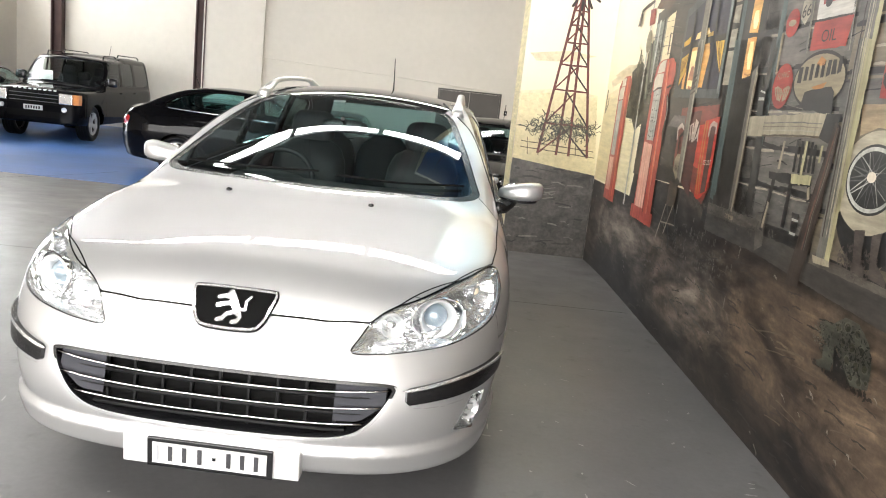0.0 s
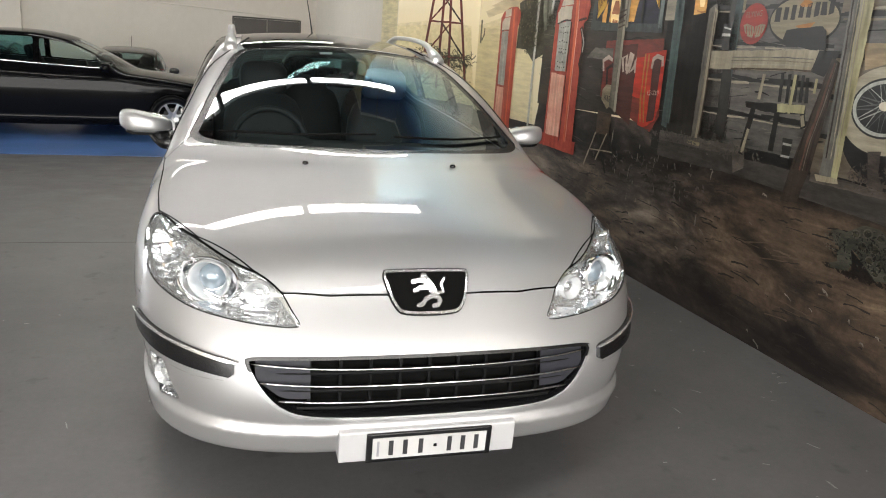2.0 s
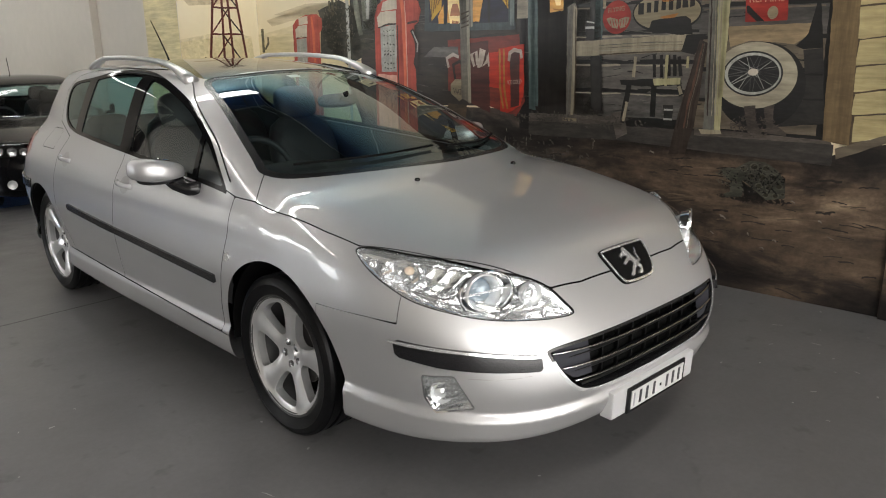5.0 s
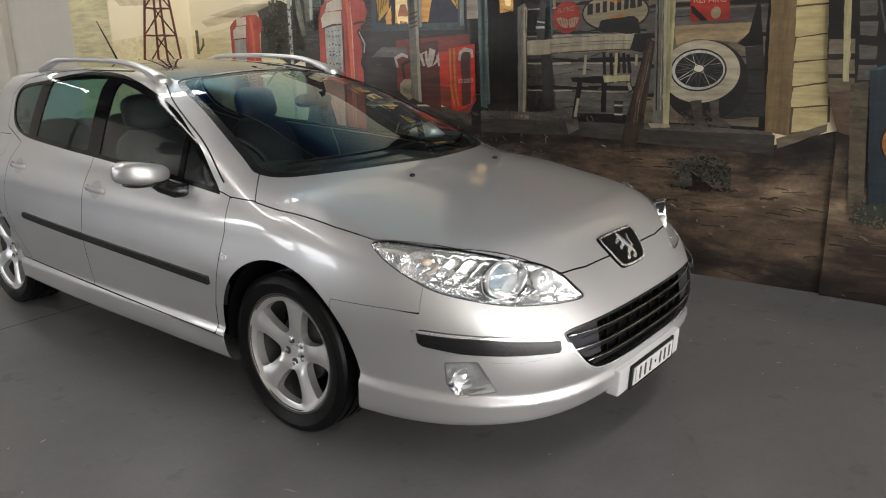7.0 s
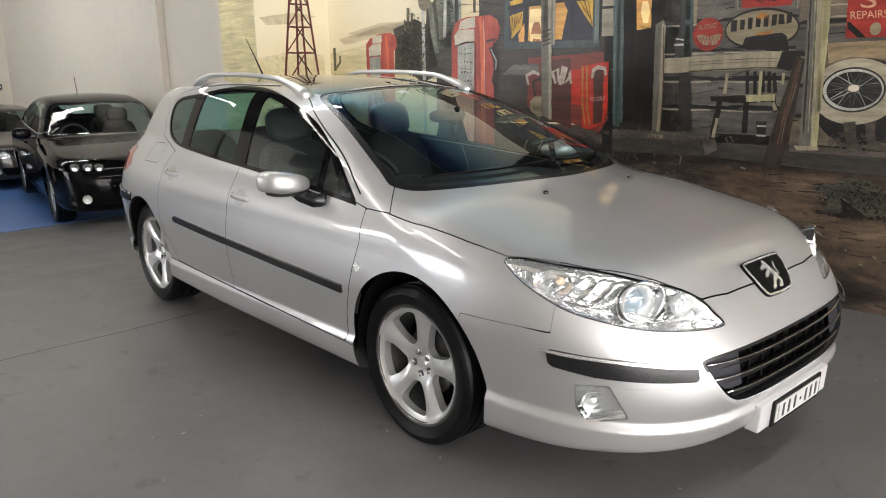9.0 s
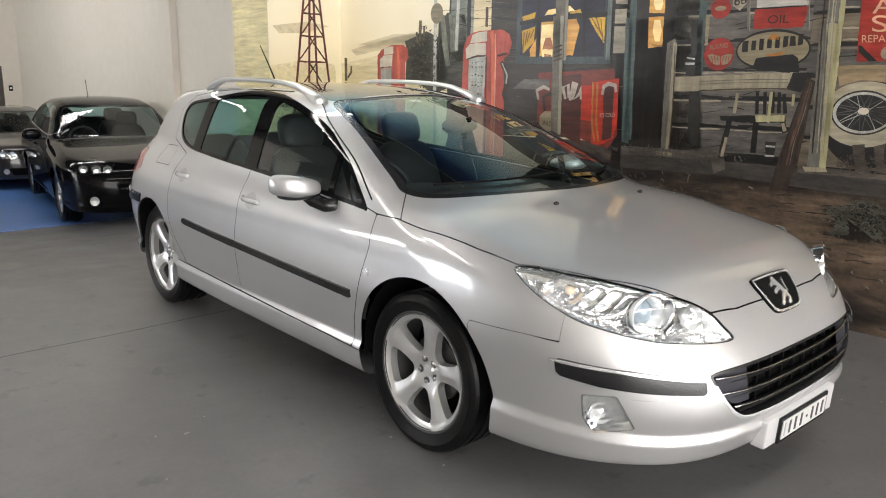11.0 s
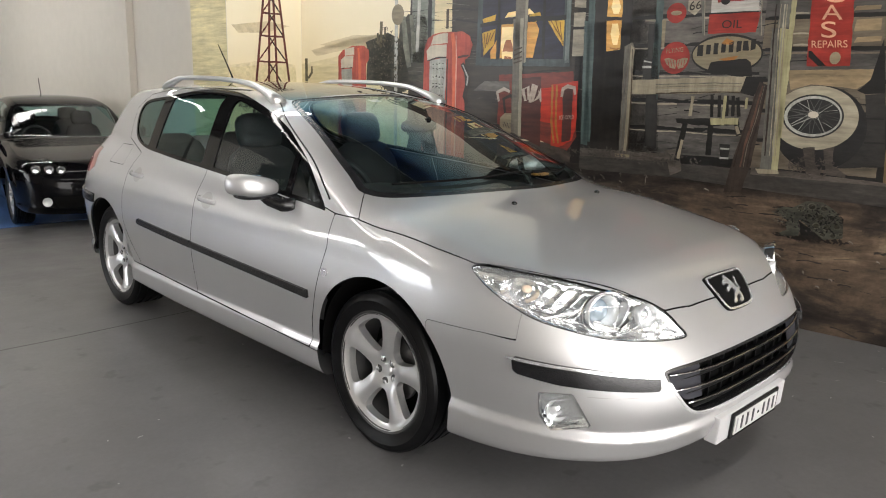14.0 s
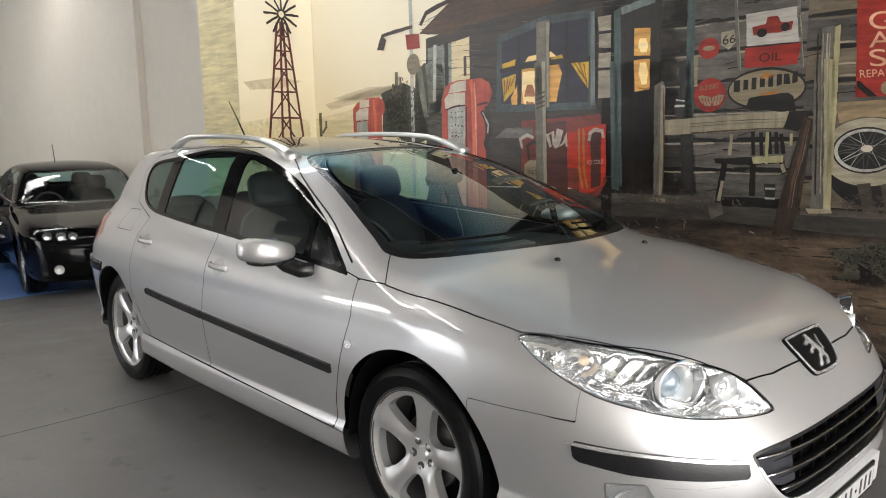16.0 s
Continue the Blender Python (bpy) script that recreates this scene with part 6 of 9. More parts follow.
def paint_mat(key):
    """Brushed wall paint: two tones mixed by streaky noise at two scales."""
    name = "paint_" + key
    if name in MATS:
        return MATS[name]
    a, b, sc = PAINTS[key]
    m = bpy.data.materials.new(name)
    m.use_nodes = True
    nt = m.node_tree
    bs = nt.nodes["Principled BSDF"]
    bs.inputs["Roughness"].default_value = 0.36
    bs.inputs["Specular IOR Level"].default_value = 0.45
    tc = nt.nodes.new("ShaderNodeTexCoord")
    mp = nt.nodes.new("ShaderNodeMapping")
    mp.inputs["Scale"].default_value = (1, 0.45, 1.3)
    nt.links.new(tc.outputs["Object"], mp.inputs["Vector"])
    fac = None
    for k, (s, amt) in enumerate(((sc, 0.62), (sc * 5.5, 0.38))):
        n = nt.nodes.new("ShaderNodeTexNoise")
        n.inputs["Scale"].default_value = s
        n.inputs["Detail"].default_value = 5
        n.inputs["Distortion"].default_value = 0.6
        nt.links.new(mp.outputs["Vector"], n.inputs["Vector"])
        r = nt.nodes.new("ShaderNodeMapRange")
        r.inputs["From Min"].default_value = 0.33
        r.inputs["From Max"].default_value = 0.67
        r.inputs["To Max"].default_value = amt
        nt.links.new(n.outputs["Fac"], r.inputs["Value"])
        if fac is None:
            fac = r.outputs["Result"]
        else:
            ad = nt.nodes.new("ShaderNodeMath")
            nt.links.new(fac, ad.inputs[0])
            nt.links.new(r.outputs["Result"], ad.inputs[1])
            fac = ad.outputs["Value"]
    mx = nt.nodes.new("ShaderNodeMix")
    mx.data_type = "RGBA"
    mx.inputs["A"].default_value = (*lin(a), 1)
    mx.inputs["B"].default_value = (*lin(b), 1)
    nt.links.new(fac, mx.inputs["Factor"])
    # streaks along the brush's way, and blotches of thin or dirty paint
    upright = any(w in key for w in ("post", "pole", "log", "door", "frame", "curtain", "pump", "barrel", "scrub", "cactus"))
    last = mx.outputs["Result"]
    for vec, s, lo, hi in (((9, 9, 0.8) if upright else (9, 0.8, 9), 3.2, 0.66, 1.26), ((1, 1, 1), 3.0, 0.84, 1.10)):
        mp2 = nt.nodes.new("ShaderNodeMapping")
        mp2.inputs["Scale"].default_value = vec
        nt.links.new(tc.outputs["Object"], mp2.inputs["Vector"])
        if sum(a) > 560:
            lo, hi = 0.5 + lo / 2, 0.5 + hi / 2
        n = nt.nodes.new("ShaderNodeTexNoise")
        n.inputs["Scale"].default_value = s
        n.inputs["Detail"].default_value = 6
        n.inputs["Roughness"].default_value = 0.65
        nt.links.new(mp2.outputs["Vector"], n.inputs["Vector"])
        r = nt.nodes.new("ShaderNodeMapRange")
        r.inputs["From Min"].default_value = 0.3
        r.inputs["From Max"].default_value = 0.7
        r.inputs["To Min"].default_value = lo
        r.inputs["To Max"].default_value = hi
        nt.links.new(n.outputs["Fac"], r.inputs["Value"])
        mu = nt.nodes.new("ShaderNodeMix")
        mu.data_type = "RGBA"
        mu.blend_type = "MULTIPLY"
        mu.inputs["Factor"].default_value = 1
        nt.links.new(last, mu.inputs["A"])
        nt.links.new(r.outputs["Result"], mu.inputs["B"])
        last = mu.outputs["Result"]
    nt.links.new(last, bs.inputs["Base Color"])
    MATS[name] = m
    return m


def painted_sky(name="paint_sky"):
    """Cream towards the horizon, blue higher up, with soft brushwork."""
    m = bpy.data.materials.new(name)
    m.use_nodes = True
    nt = m.node_tree
    bs = nt.nodes["Principled BSDF"]
    bs.inputs["Roughness"].default_value = 0.36
    bs.inputs["Specular IOR Level"].default_value = 0.45
    tc = nt.nodes.new("ShaderNodeTexCoord")
    sx = nt.nodes.new("ShaderNodeSeparateXYZ")
    nt.links.new(tc.outputs["Object"], sx.inputs["Vector"])
    n = nt.nodes.new("ShaderNodeTexNoise")
    n.inputs["Scale"].default_value = 1.6
    n.inputs["Detail"].default_value = 5
    nt.links.new(tc.outputs["Object"], n.inputs["Vector"])
    ad = nt.nodes.new("ShaderNodeMath")
    ad.operation = "MULTIPLY_ADD"
    ad.inputs[1].default_value = 0.9
    nt.links.new(n.outputs["Fac"], ad.inputs[0])
    nt.links.new(sx.outputs["Z"], ad.inputs[2])
    mr = nt.nodes.new("ShaderNodeMapRange")
    mr.inputs["From Min"].default_value = 0.0
    mr.inputs["From Max"].default_value = 6.0
    nt.links.new(ad.outputs["Value"], mr.inputs["Value"])
    cr = nt.nodes.new("ShaderNodeValToRGB")
    stops = ((0.0, (222, 208, 172)), (0.36, (231, 219, 187)), (0.56, (237, 230, 209)), (0.66, (206, 222, 222)), (0.80, (150, 196, 212)), (0.93, (40, 92, 160)), (1.0, (24, 58, 120)))
    el = cr.color_ramp.elements
    while len(el) < len(stops):
        el.new(0.5)
    for e, (p, c) in zip(el, stops):
        e.position = p
        e.color = (*lin(c), 1)
    nt.links.new(mr.outputs["Result"], cr.inputs["Fac"])
    nt.links.new(cr.outputs["Color"], bs.inputs["Base Color"])
    MATS[name] = m


def painted_ground(name="paint_dirt"):
    """Trodden earth: blotches of dark, brown and pale paint, greyer towards the pumps."""
    m = bpy.data.materials.new(name)
    m.use_nodes = True
    nt = m.node_tree
    bs = nt.nodes["Principled BSDF"]
    bs.inputs["Roughness"].default_value = 0.42
    bs.inputs["Specular IOR Level"].default_value = 0.4
    tc = nt.nodes.new("ShaderNodeTexCoord")
    sx = nt.nodes.new("ShaderNodeSeparateXYZ")
    nt.links.new(tc.outputs["Object"], sx.inputs["Vector"])

    def patches(vec, scale, detail, rough, lo, hi, twist):
        mp = nt.nodes.new("ShaderNodeMapping")
        mp.inputs["Scale"].default_value = vec
        nt.links.new(tc.outputs["Object"], mp.inputs["Vector"])
        n = nt.nodes.new("ShaderNodeTexNoise")
        n.inputs["Scale"].default_value = scale
        n.inputs["Detail"].default_value = detail
        n.inputs["Roughness"].default_value = rough
        n.inputs["Distortion"].default_value = twist
        nt.links.new(mp.outputs["Vector"], n.inputs["Vector"])
        r = nt.nodes.new("ShaderNodeMapRange")
        r.inputs["From Min"].default_value = 0.3
        r.inputs["From Max"].default_value = 0.7
        r.inputs["To Min"].default_value = lo
        r.inputs["To Max"].default_value = hi
        nt.links.new(n.outputs["Fac"], r.inputs["Value"])
        return r.outputs["Result"]

    def ramp(value, stops):
        cr = nt.nodes.new("ShaderNodeValToRGB")
        el = cr.color_ramp.elements
        while len(el) < len(stops):
            el.new(0.5)
        for e, (p, c) in zip(el, stops):
            e.position = p
            e.color = (*c, 1)
        nt.links.new(value, cr.inputs["Fac"])
        return cr.outputs["Color"]

    def sums(a, b, op="ADD"):
        ad = nt.nodes.new("ShaderNodeMath")
        ad.operation = op
        nt.links.new(a, ad.inputs[0])
        nt.links.new(b, ad.inputs[1])
        return ad.outputs["Value"]

    band = ramp(sx.outputs["Z"], [(p, (v, v, v)) for p, v in ((0.0, 0.14), (0.14, 0.20), (0.32, 0.50), (0.52, 0.58), (0.72, 0.40), (0.88, 0.24))])
    v = sums(sums(band, patches((1, 0.7, 1.9), 1.5, 7, 0.62, -0.42, 0.42, 0.9)), patches((1, 0.5, 1.6), 9.0, 5, 0.6, -0.16, 0.16, 0.5))
    brown = ramp(v, ((0.0, lin((24, 21, 20))), (0.28, lin((54, 46, 40))), (0.52, lin((84, 71, 59))), (0.78, lin((114, 97, 80))), (1.0, lin((146, 128, 107)))))
    grey = ramp(v, ((0.0, lin((21, 20, 20))), (0.30, lin((46, 43, 41))), (0.56, lin((78, 71, 66))), (0.80, lin((110, 101, 92))), (1.0, lin((138, 128, 116)))))
    far = nt.nodes.new("ShaderNodeMapRange")
    far.inputs["From Min"].default_value = 0.2
    far.inputs["From Max"].default_value = 1.9
    nt.links.new(sums(sx.outputs["Y"], patches((1, 1, 1), 1.3, 3, 0.5, -0.8, 0.8, 0.3)), far.inputs["Value"])
    mx = nt.nodes.new("ShaderNodeMix")
    mx.data_type = "RGBA"
    nt.links.new(far.outputs["Result"], mx.inputs["Factor"])
    nt.links.new(brown, mx.inputs["A"])
    nt.links.new(grey, mx.inputs["B"])
    last = mx.outputs["Result"]
    for vec, sc, lo, hi in (((9, 1.1, 9), 2.6, 0.72, 1.22), ((1, 1, 1), 42.0, 0.82, 1.16)):
        mu = nt.nodes.new("ShaderNodeMix")
        mu.data_type = "RGBA"
        mu.blend_type = "MULTIPLY"
        mu.inputs["Factor"].default_value = 1
        nt.links.new(last, mu.inputs["A"])
        nt.links.new(patches(vec, sc, 6, 0.65, lo, hi, 0.4), mu.inputs["B"])
        last = mu.outputs["Result"]
    nt.links.new(last, bs.inputs["Base Color"])
    MATS[name] = m


painted_sky()
painted_ground()
mural = tagged(new("mural"), "wall painting of an old desert filling station", "mural")
mural.matrix_world = ROOM
MAIN_WALL = lambda u, v, d: (-d, u, v)
RETURN = lambda u, v, d: (u, 4.5 - d, v)
COAT = 0.0011


def wobble(pts, seed):
    """The outline with the slight unevenness of a brush held by hand."""
    rng = random.Random(seed)
    out = []
    for (a, b), (c, d) in zip(pts, list(pts[1:]) + list(pts[:1])):
        n = int(math.hypot(c - a, d - b) / 0.035)
        out.append((a, b))
        if n > 40 or abs(a) > 4.4 and abs(c) > 4.4:
            continue
        for k in range(1, n):
            t = k / n
            out.append((a + (c - a) * t + rng.gauss(0, 0.0014), b + (d - b) * t + rng.gauss(0, 0.0014)))
    return out


def paint(name, key, layer, pts, wall=MAIN_WALL, label=""):
    """One flat coat: a filled outline in wall metres (along, up)."""
    bm = bmesh.new()
    lift = 0.035 if wall is MAIN_WALL and np.mean([p[0] for p in pts]) < PANEL_S else 0.0
    vs = [bm.verts.new(wall(u, v if v > 0.012 else -0.12, COAT * layer + lift)) for u, v in wobble(pts, len(name) + layer * 31 + len(key) * 7)]
    f = bm.faces.new(vs)
    f.normal_update()
    want = Vector((-1, 0, 0)) if wall is MAIN_WALL else Vector((0, -1, 0))
    if f.normal.dot(want) < 0:
        f.normal_flip()
    bmesh.ops.triangulate(bm, faces=[f])
    return part(name, bm, paint_mat(key), mural, label)


def stroke(name, key, layer, pts, width, wall=MAIN_WALL):
    """A brush stroke: a band of the given width along a line."""
    p = [Vector(q) for q in pts]
    left, right = [], []
    for i, q in enumerate(p):
        d = (p[min(i + 1, len(p) - 1)] - p[max(i - 1, 0)]).normalized()
        n = Vector((-d.y, d.x)) * (width / 2) * (0.75 if i in (0, len(p) - 1) else 1)
        left.append(tuple(q + n))
        right.append(tuple(q - n))
    return paint(name, key, layer, left + right[::-1], wall)


def disc(name, key, layer, c, ru, rv, wall=MAIN_WALL, label=""):
    return paint(name, key, layer, [(c[0] + ru * math.cos(a), c[1] + rv * math.sin(a)) for a in np.linspace(0, 2 * math.pi, 40, endpoint=False)], wall, label)


def word(text, key, layer, quad, wall=MAIN_WALL):
    """Painted lettering fitted into four corners: bottom left, bottom right, top right, top left."""
    cu = bpy.data.curves.new("lettering", "FONT")
    cu.body = text
    tmp = new("lettering", cu)
    bpy.context.view_layer.update()
    me = bpy.data.meshes.new_from_object(tmp.evaluated_get(bpy.context.evaluated_depsgraph_get()))
    bpy.data.objects.remove(tmp)
    co = np.array([v.co for v in me.vertices])
    lo, hi = co.min(0), co.max(0)
    lift = 0.035 if np.mean([p[0] for p in quad]) < PANEL_S else 0.0
    q = [Vector(a) for a in quad]
    for v in me.vertices:
        s = (v.co.x - lo[0]) / (hi[0] - lo[0])
        t = (v.co.y - lo[1]) / (hi[1] - lo[1])
        w = q[0] * (1 - s) * (1 - t) + q[1] * s * (1 - t) + q[2] * s * t + q[3] * (1 - s) * t
        v.co = wall(w.x, w.y, COAT * layer + lift)
    me.materials.clear()
    me.materials.append(paint_mat(key))
    ob = new("painted_lettering", me)
    ob.parent = mural
    return tagged(ob, "painted letters reading " + text.lower())


PANEL_S = -1.375
# board fixed to the wall at the painting's near end
tagged(finish("wall_panel", box(-0.034, -4.2, 0.0, -0.002, -1.385, HI - 0.3), paint_mat("logdark"), m=ROOM), "painted board panel fixed to the wall", kind="structure")
paint("painted_sky", "sky", 1, [(4.498, 0.8), (4.498, 5.9), (-1.384, 5.9), (-1.384, 0.8)], label="pale yellow painted sky")
paint("painted_sky", "sky", 1, [(-0.868, 0.8), (-0.868, 5.9), (-0.003, 5.9), (-0.003, 0.8)], RETURN)
paint("painted_dirt", "dirt", 1.6, [(4.498, 0.004), (4.498, 0.8), (2.95, 0.82), (2.9, 1.02), (0.6, 1.05), (-0.86, 1.0), (-1.0, 0.86), (-1.15, 0.92), (-1.384, 0.98), (-1.384, 0.004)], label="brown painted dirt bank")
paint("painted_dirt", "dirt", 1.6, [(-1.39, 0.004), (-1.39, 4.7), (-4.1, 4.7), (-4.1, 0.004)])
bm = bmesh.new()
bm.faces.new([bm.verts.new(p) for p in ((-0.872, 4.5, 0.0), (-0.872, 4.5, 5.9), (-0.872, 5.15, 5.9), (-0.872, 5.15, 0.0))])
part("painted_edge", bm, paint_mat("ochre"), mural)


def brush_strokes(key, n, s0, s1, z0, z1, length, thick, seed, slope=0.0, layer=2):
    """Many small ragged brush marks of one colour."""
    rng = random.Random(seed)
    bm = bmesh.new()
    for k in range(n):
        s, z = rng.uniform(s0, s1), z0 + (z1 - z0) * rng.random()
        l, t = rng.uniform(*length), rng.uniform(*thick)
        tilt = slope + rng.gauss(0, 0.10)
        lift = 0.035 if s < PANEL_S else 0.0
        d = COAT * (layer + 0.1 + 0.8 * k / n) + lift
        m = 5
        up = [(s + l * (i / m - 0.5), z + t * rng.uniform(0.3, 1.0) * math.sin(math.pi * (0.08 + 0.84 * i / m)) + l * (i / m - 0.5) * tilt) for i in range(m + 1)]
        lo = [(u, v - t * rng.uniform(0.5, 1.3)) for u, v in up]
        for i in range(m):
            q = (lo[i], lo[i + 1], up[i + 1], up[i])
            if min(v for _, v in q) < 0.003 or (max(u for u, _ in q) > PANEL_S) != (min(u for u, _ in q) > PANEL_S - 0.01):
                continue
            f = bm.faces.new([bm.verts.new((-d, u, v)) for u, v in q])
            f.normal_update()
            if f.normal.x > 0:
                f.normal_flip()
    ob = part("brushwork", bm, paint_mat(key), mural)
    return tagged(ob, "", kind="stuff")


def leaf_dabs(key, n, c, r, size, layer, seed, wall=MAIN_WALL):
    """Small leaf-shaped dabs of one colour scattered over an oval."""
    rng = random.Random(seed)
    bm = bmesh.new()
    for k in range(n):
        a, q = rng.uniform(0, 2 * math.pi), rng.random()**0.55
        u, v = c[0] + r[0] * q * math.cos(a), c[1] + r[1] * q * math.sin(a)
        l, t = rng.uniform(*size), rng.uniform(0, math.pi)
        du, dv = l * math.cos(t), l * math.sin(t)
        d = COAT * (layer + 0.05 + 0.9 * k / n) + (0.035 if wall is MAIN_WALL and u < PANEL_S else 0)
        f = bm.faces.new([bm.verts.new(wall(*q2, d)) for q2 in ((u - du, v - dv), (u + dv * 0.4, v - du * 0.4), (u + du, v + dv), (u - dv * 0.4, v + du * 0.4))])
        f.normal_update()
        if f.normal.dot(Vector((-1, 0, 0)) if wall is MAIN_WALL else Vector((0, -1, 0))) < 0:
            f.normal_flip()
    return tagged(part("foliage", bm, paint_mat(key), mural), "", kind="stuff")


def twigs(key, n, c, r, layer, seed):
    """Thin curling twigs of one colour scattered over an oval on the return wall."""
    rng = random.Random(seed)
    bm = bmesh.new()
    for k in range(n):
        a, q = rng.uniform(0, 2 * math.pi), rng.random()**0.6
        u, v = c[0] + r[0] * q * math.cos(a), c[1] + r[1] * q * math.sin(a) * (0.7 + 0.3 * math.cos(a * 3 + seed))
        t, bend, l, w = rng.uniform(0, 2 * math.pi), rng.uniform(-0.9, 0.9), rng.uniform(0.010, 0.026), rng.uniform(0.002, 0.005)
        d = COAT * (layer + 0.05 + 0.9 * k / n)
        for i in range(4):
            du, dv = math.cos(t), math.sin(t)
            p, e = (u, v), (u + l * du, v + l * dv)
            f = bm.faces.new([bm.verts.new(RETURN(x, z, d)) for x, z in ((p[0] - w * dv, p[1] + w * du), (p[0] + w * dv, p[1] - w * du), (e[0] + w * 0.8 * dv, e[1] - w * 0.8 * du), (e[0] - w * 0.8 * dv, e[1] + w * 0.8 * du))])
            f.normal_update()
            if f.normal.y > 0:
                f.normal_flip()
            (u, v), t = e, t + bend
    return tagged(part("foliage", bm, paint_mat(key), mural), "", kind="stuff")


PAINTS.update({"hedgebrown": ((96, 88, 72), (52, 47, 41), 14.0), "asphaltpale": ((146, 140, 132), (104, 99, 93), 12.0), "asphaltdeep": ((52, 49, 47), (34, 32, 31), 12.0), "pumporange": ((206, 104, 70), (188, 84, 54), 8.0), "pumpink": ((78, 74, 70), (52, 50, 48), 20.0)})
PAINTS.update({"earthdark": ((46, 40, 36), (28, 25, 24), 9.0), "earthgrey": ((84, 79, 73), (52, 49, 46), 14.0), "earthbrown": ((96, 76, 60), (62, 50, 42), 12.0), "earthpale": ((98, 84, 69), (70, 60, 51), 12.0), "speck": ((134, 129, 120), (88, 84, 77), 30.0)})
brush_strokes("earthdark", 330, -4.0, 2.4, 0.03, 0.82, (0.02, 0.16), (0.003, 0.012), 1)
brush_strokes("earthpale", 60, -3.6, 0.9, 0.22, 0.70, (0.05, 0.28), (0.003, 0.010), 5, -0.05)
brush_strokes("earthgrey", 70, 0.6, 4.2, 0.20, 0.85, (0.04, 0.22), (0.004, 0.014), 3, 0.08)
brush_strokes("speck", 62, -3.6, 4.3, 0.02, 0.9, (0.006, 0.05), (0.003, 0.012), 6, 0.4)
brush_strokes("speck", 22, 0.5, 1.9, 0.45, 0.92, (0.005, 0.014), (0.02, 0.08), 7)
leaf_dabs("earthgrey", 160, (1.1, 0.72), (0.6, 0.12), (0.006, 0.022), 15, 42)
brush_strokes("sidingblack", 150, -0.9, 2.9, 1.05, 2.45, (0.06, 0.4), (0.002, 0.007), 8, 0.0, 5)
brush_strokes("boardgrey", 110, -0.9, 2.9, 1.05, 2.45, (0.05, 0.35), (0.002, 0.006), 9, 0.0, 5)
leaf_dabs("bushdark", 240, (3.2, 1.68), (0.23, 0.27), (0.008, 0.02), 14, 10)
leaf_dabs("scrubgrey", 200, (3.2, 1.70), (0.23, 0.27), (0.006, 0.014), 15, 11)
twigs("bush", 150, (-0.42, 1.27), (0.35, 0.15), 5, 12)
twigs("bushdark", 170, (-0.42, 1.26), (0.37, 0.16), 6, 13)
leaf_dabs("bushdark", 110, (-0.42, 1.25), (0.36, 0.14), (0.006, 0.016), 7, 12, RETURN)
rng_a = random.Random(77)
for k in range(46):
    u, v, n = rng_a.uniform(-0.82, -0.10), rng_a.uniform(0.05, 0.86), rng_a.uniform(0.06, 0.22)
    n = min(n, -0.02 - u, u + 0.85)
    stroke("painted_asphalt_mark", ("asphaltpale", "asphaltdeep", "earthgrey")[k % 3], 3 + k * 0.02, [(u - n / 2, v), (u, v + rng_a.uniform(-0.01, 0.012)), (u + n / 2, v + rng_a.uniform(-0.02, 0.02))], rng_a.uniform(0.008, 0.022), RETURN)
leaf_dabs("scrubdark", 300, (-1.95, 0.52), (0.47, 0.09), (0.012, 0.045), 16, 14)
leaf_dabs("scrubgrey", 90, (-1.95, 0.52), (0.46, 0.08), (0.005, 0.018), 17, 15)
leaf_dabs("bootgrey", 120, (-0.60, 1.02), (0.14, 0.07), (0.006, 0.018), 16, 16)
leaf_dabs("earthgrey", 200, (0.7, 0.99), (0.6, 0.05), (0.006, 0.02), 15, 17)
paint("painted_asphalt", "asphalt", 2, [(-0.865, 0.004), (-0.865, 0.95), (-0.4, 0.9), (-0.004, 0.84), (-0.004, 0.004)], RETURN)
paint("painted_hill", "hill", 2, [(4.55, 1.64), (4.35, 1.66), (3.89, 1.72), (3.47, 1.77), (3.16, 1.79), (3.0, 0.84), (4.49, 0.84)])
paint("painted_hill", "sand", 3, [(4.55, 1.59), (4.36, 1.62), (3.9, 1.65), (3.48, 1.68), (3.16, 1.69), (3.0, 0.82), (4.49, 0.82)])
paint("painted_hill", "hill", 2, [(-0.87, 1.6), (-0.58, 1.65), (-0.31, 1.66), (-0.09, 1.63), (-0.004, 0.84), (-0.865, 0.94)], RETURN)
paint("painted_hill", "sand", 3, [(-0.87, 1.58), (-0.58, 1.61), (-0.32, 1.63), (-0.09, 1.6), (-0.004, 0.83), (-0.865, 0.93)], RETURN)
paint("painted_cloud", "cloud", 2, [(-0.82, 1.98), (-0.42, 2.04), (-0.15, 2.01), (-0.43, 1.93), (-0.75, 1.91)], RETURN)
paint("painted_cloud", "cloud", 2, [(4.34, 1.78), (3.63, 1.89), (3.15, 1.91), (3.16, 1.84), (3.63, 1.8), (4.25, 1.72)])
paint("painted_cloud", "cloud", 2, [(4.21, 1.83), (3.69, 1.91), (3.15, 1.9), (3.16, 1.83), (3.78, 1.79)])
stroke("painted_fence", "wooddark", 4, [(-0.8, 1.11), (-0.05, 1.07)], 0.012, RETURN)
stroke("painted_fence", "wooddark", 4, [(-0.8, 1.05), (-0.04, 1.01)], 0.012, RETURN)
stroke("painted_fence", "wooddark", 4, [(-0.74, 1.15), (-0.72, 0.98)], 0.012, RETURN)
stroke("painted_fence", "wooddark", 4, [(-0.62, 1.15), (-0.61, 0.98)], 0.012, RETURN)
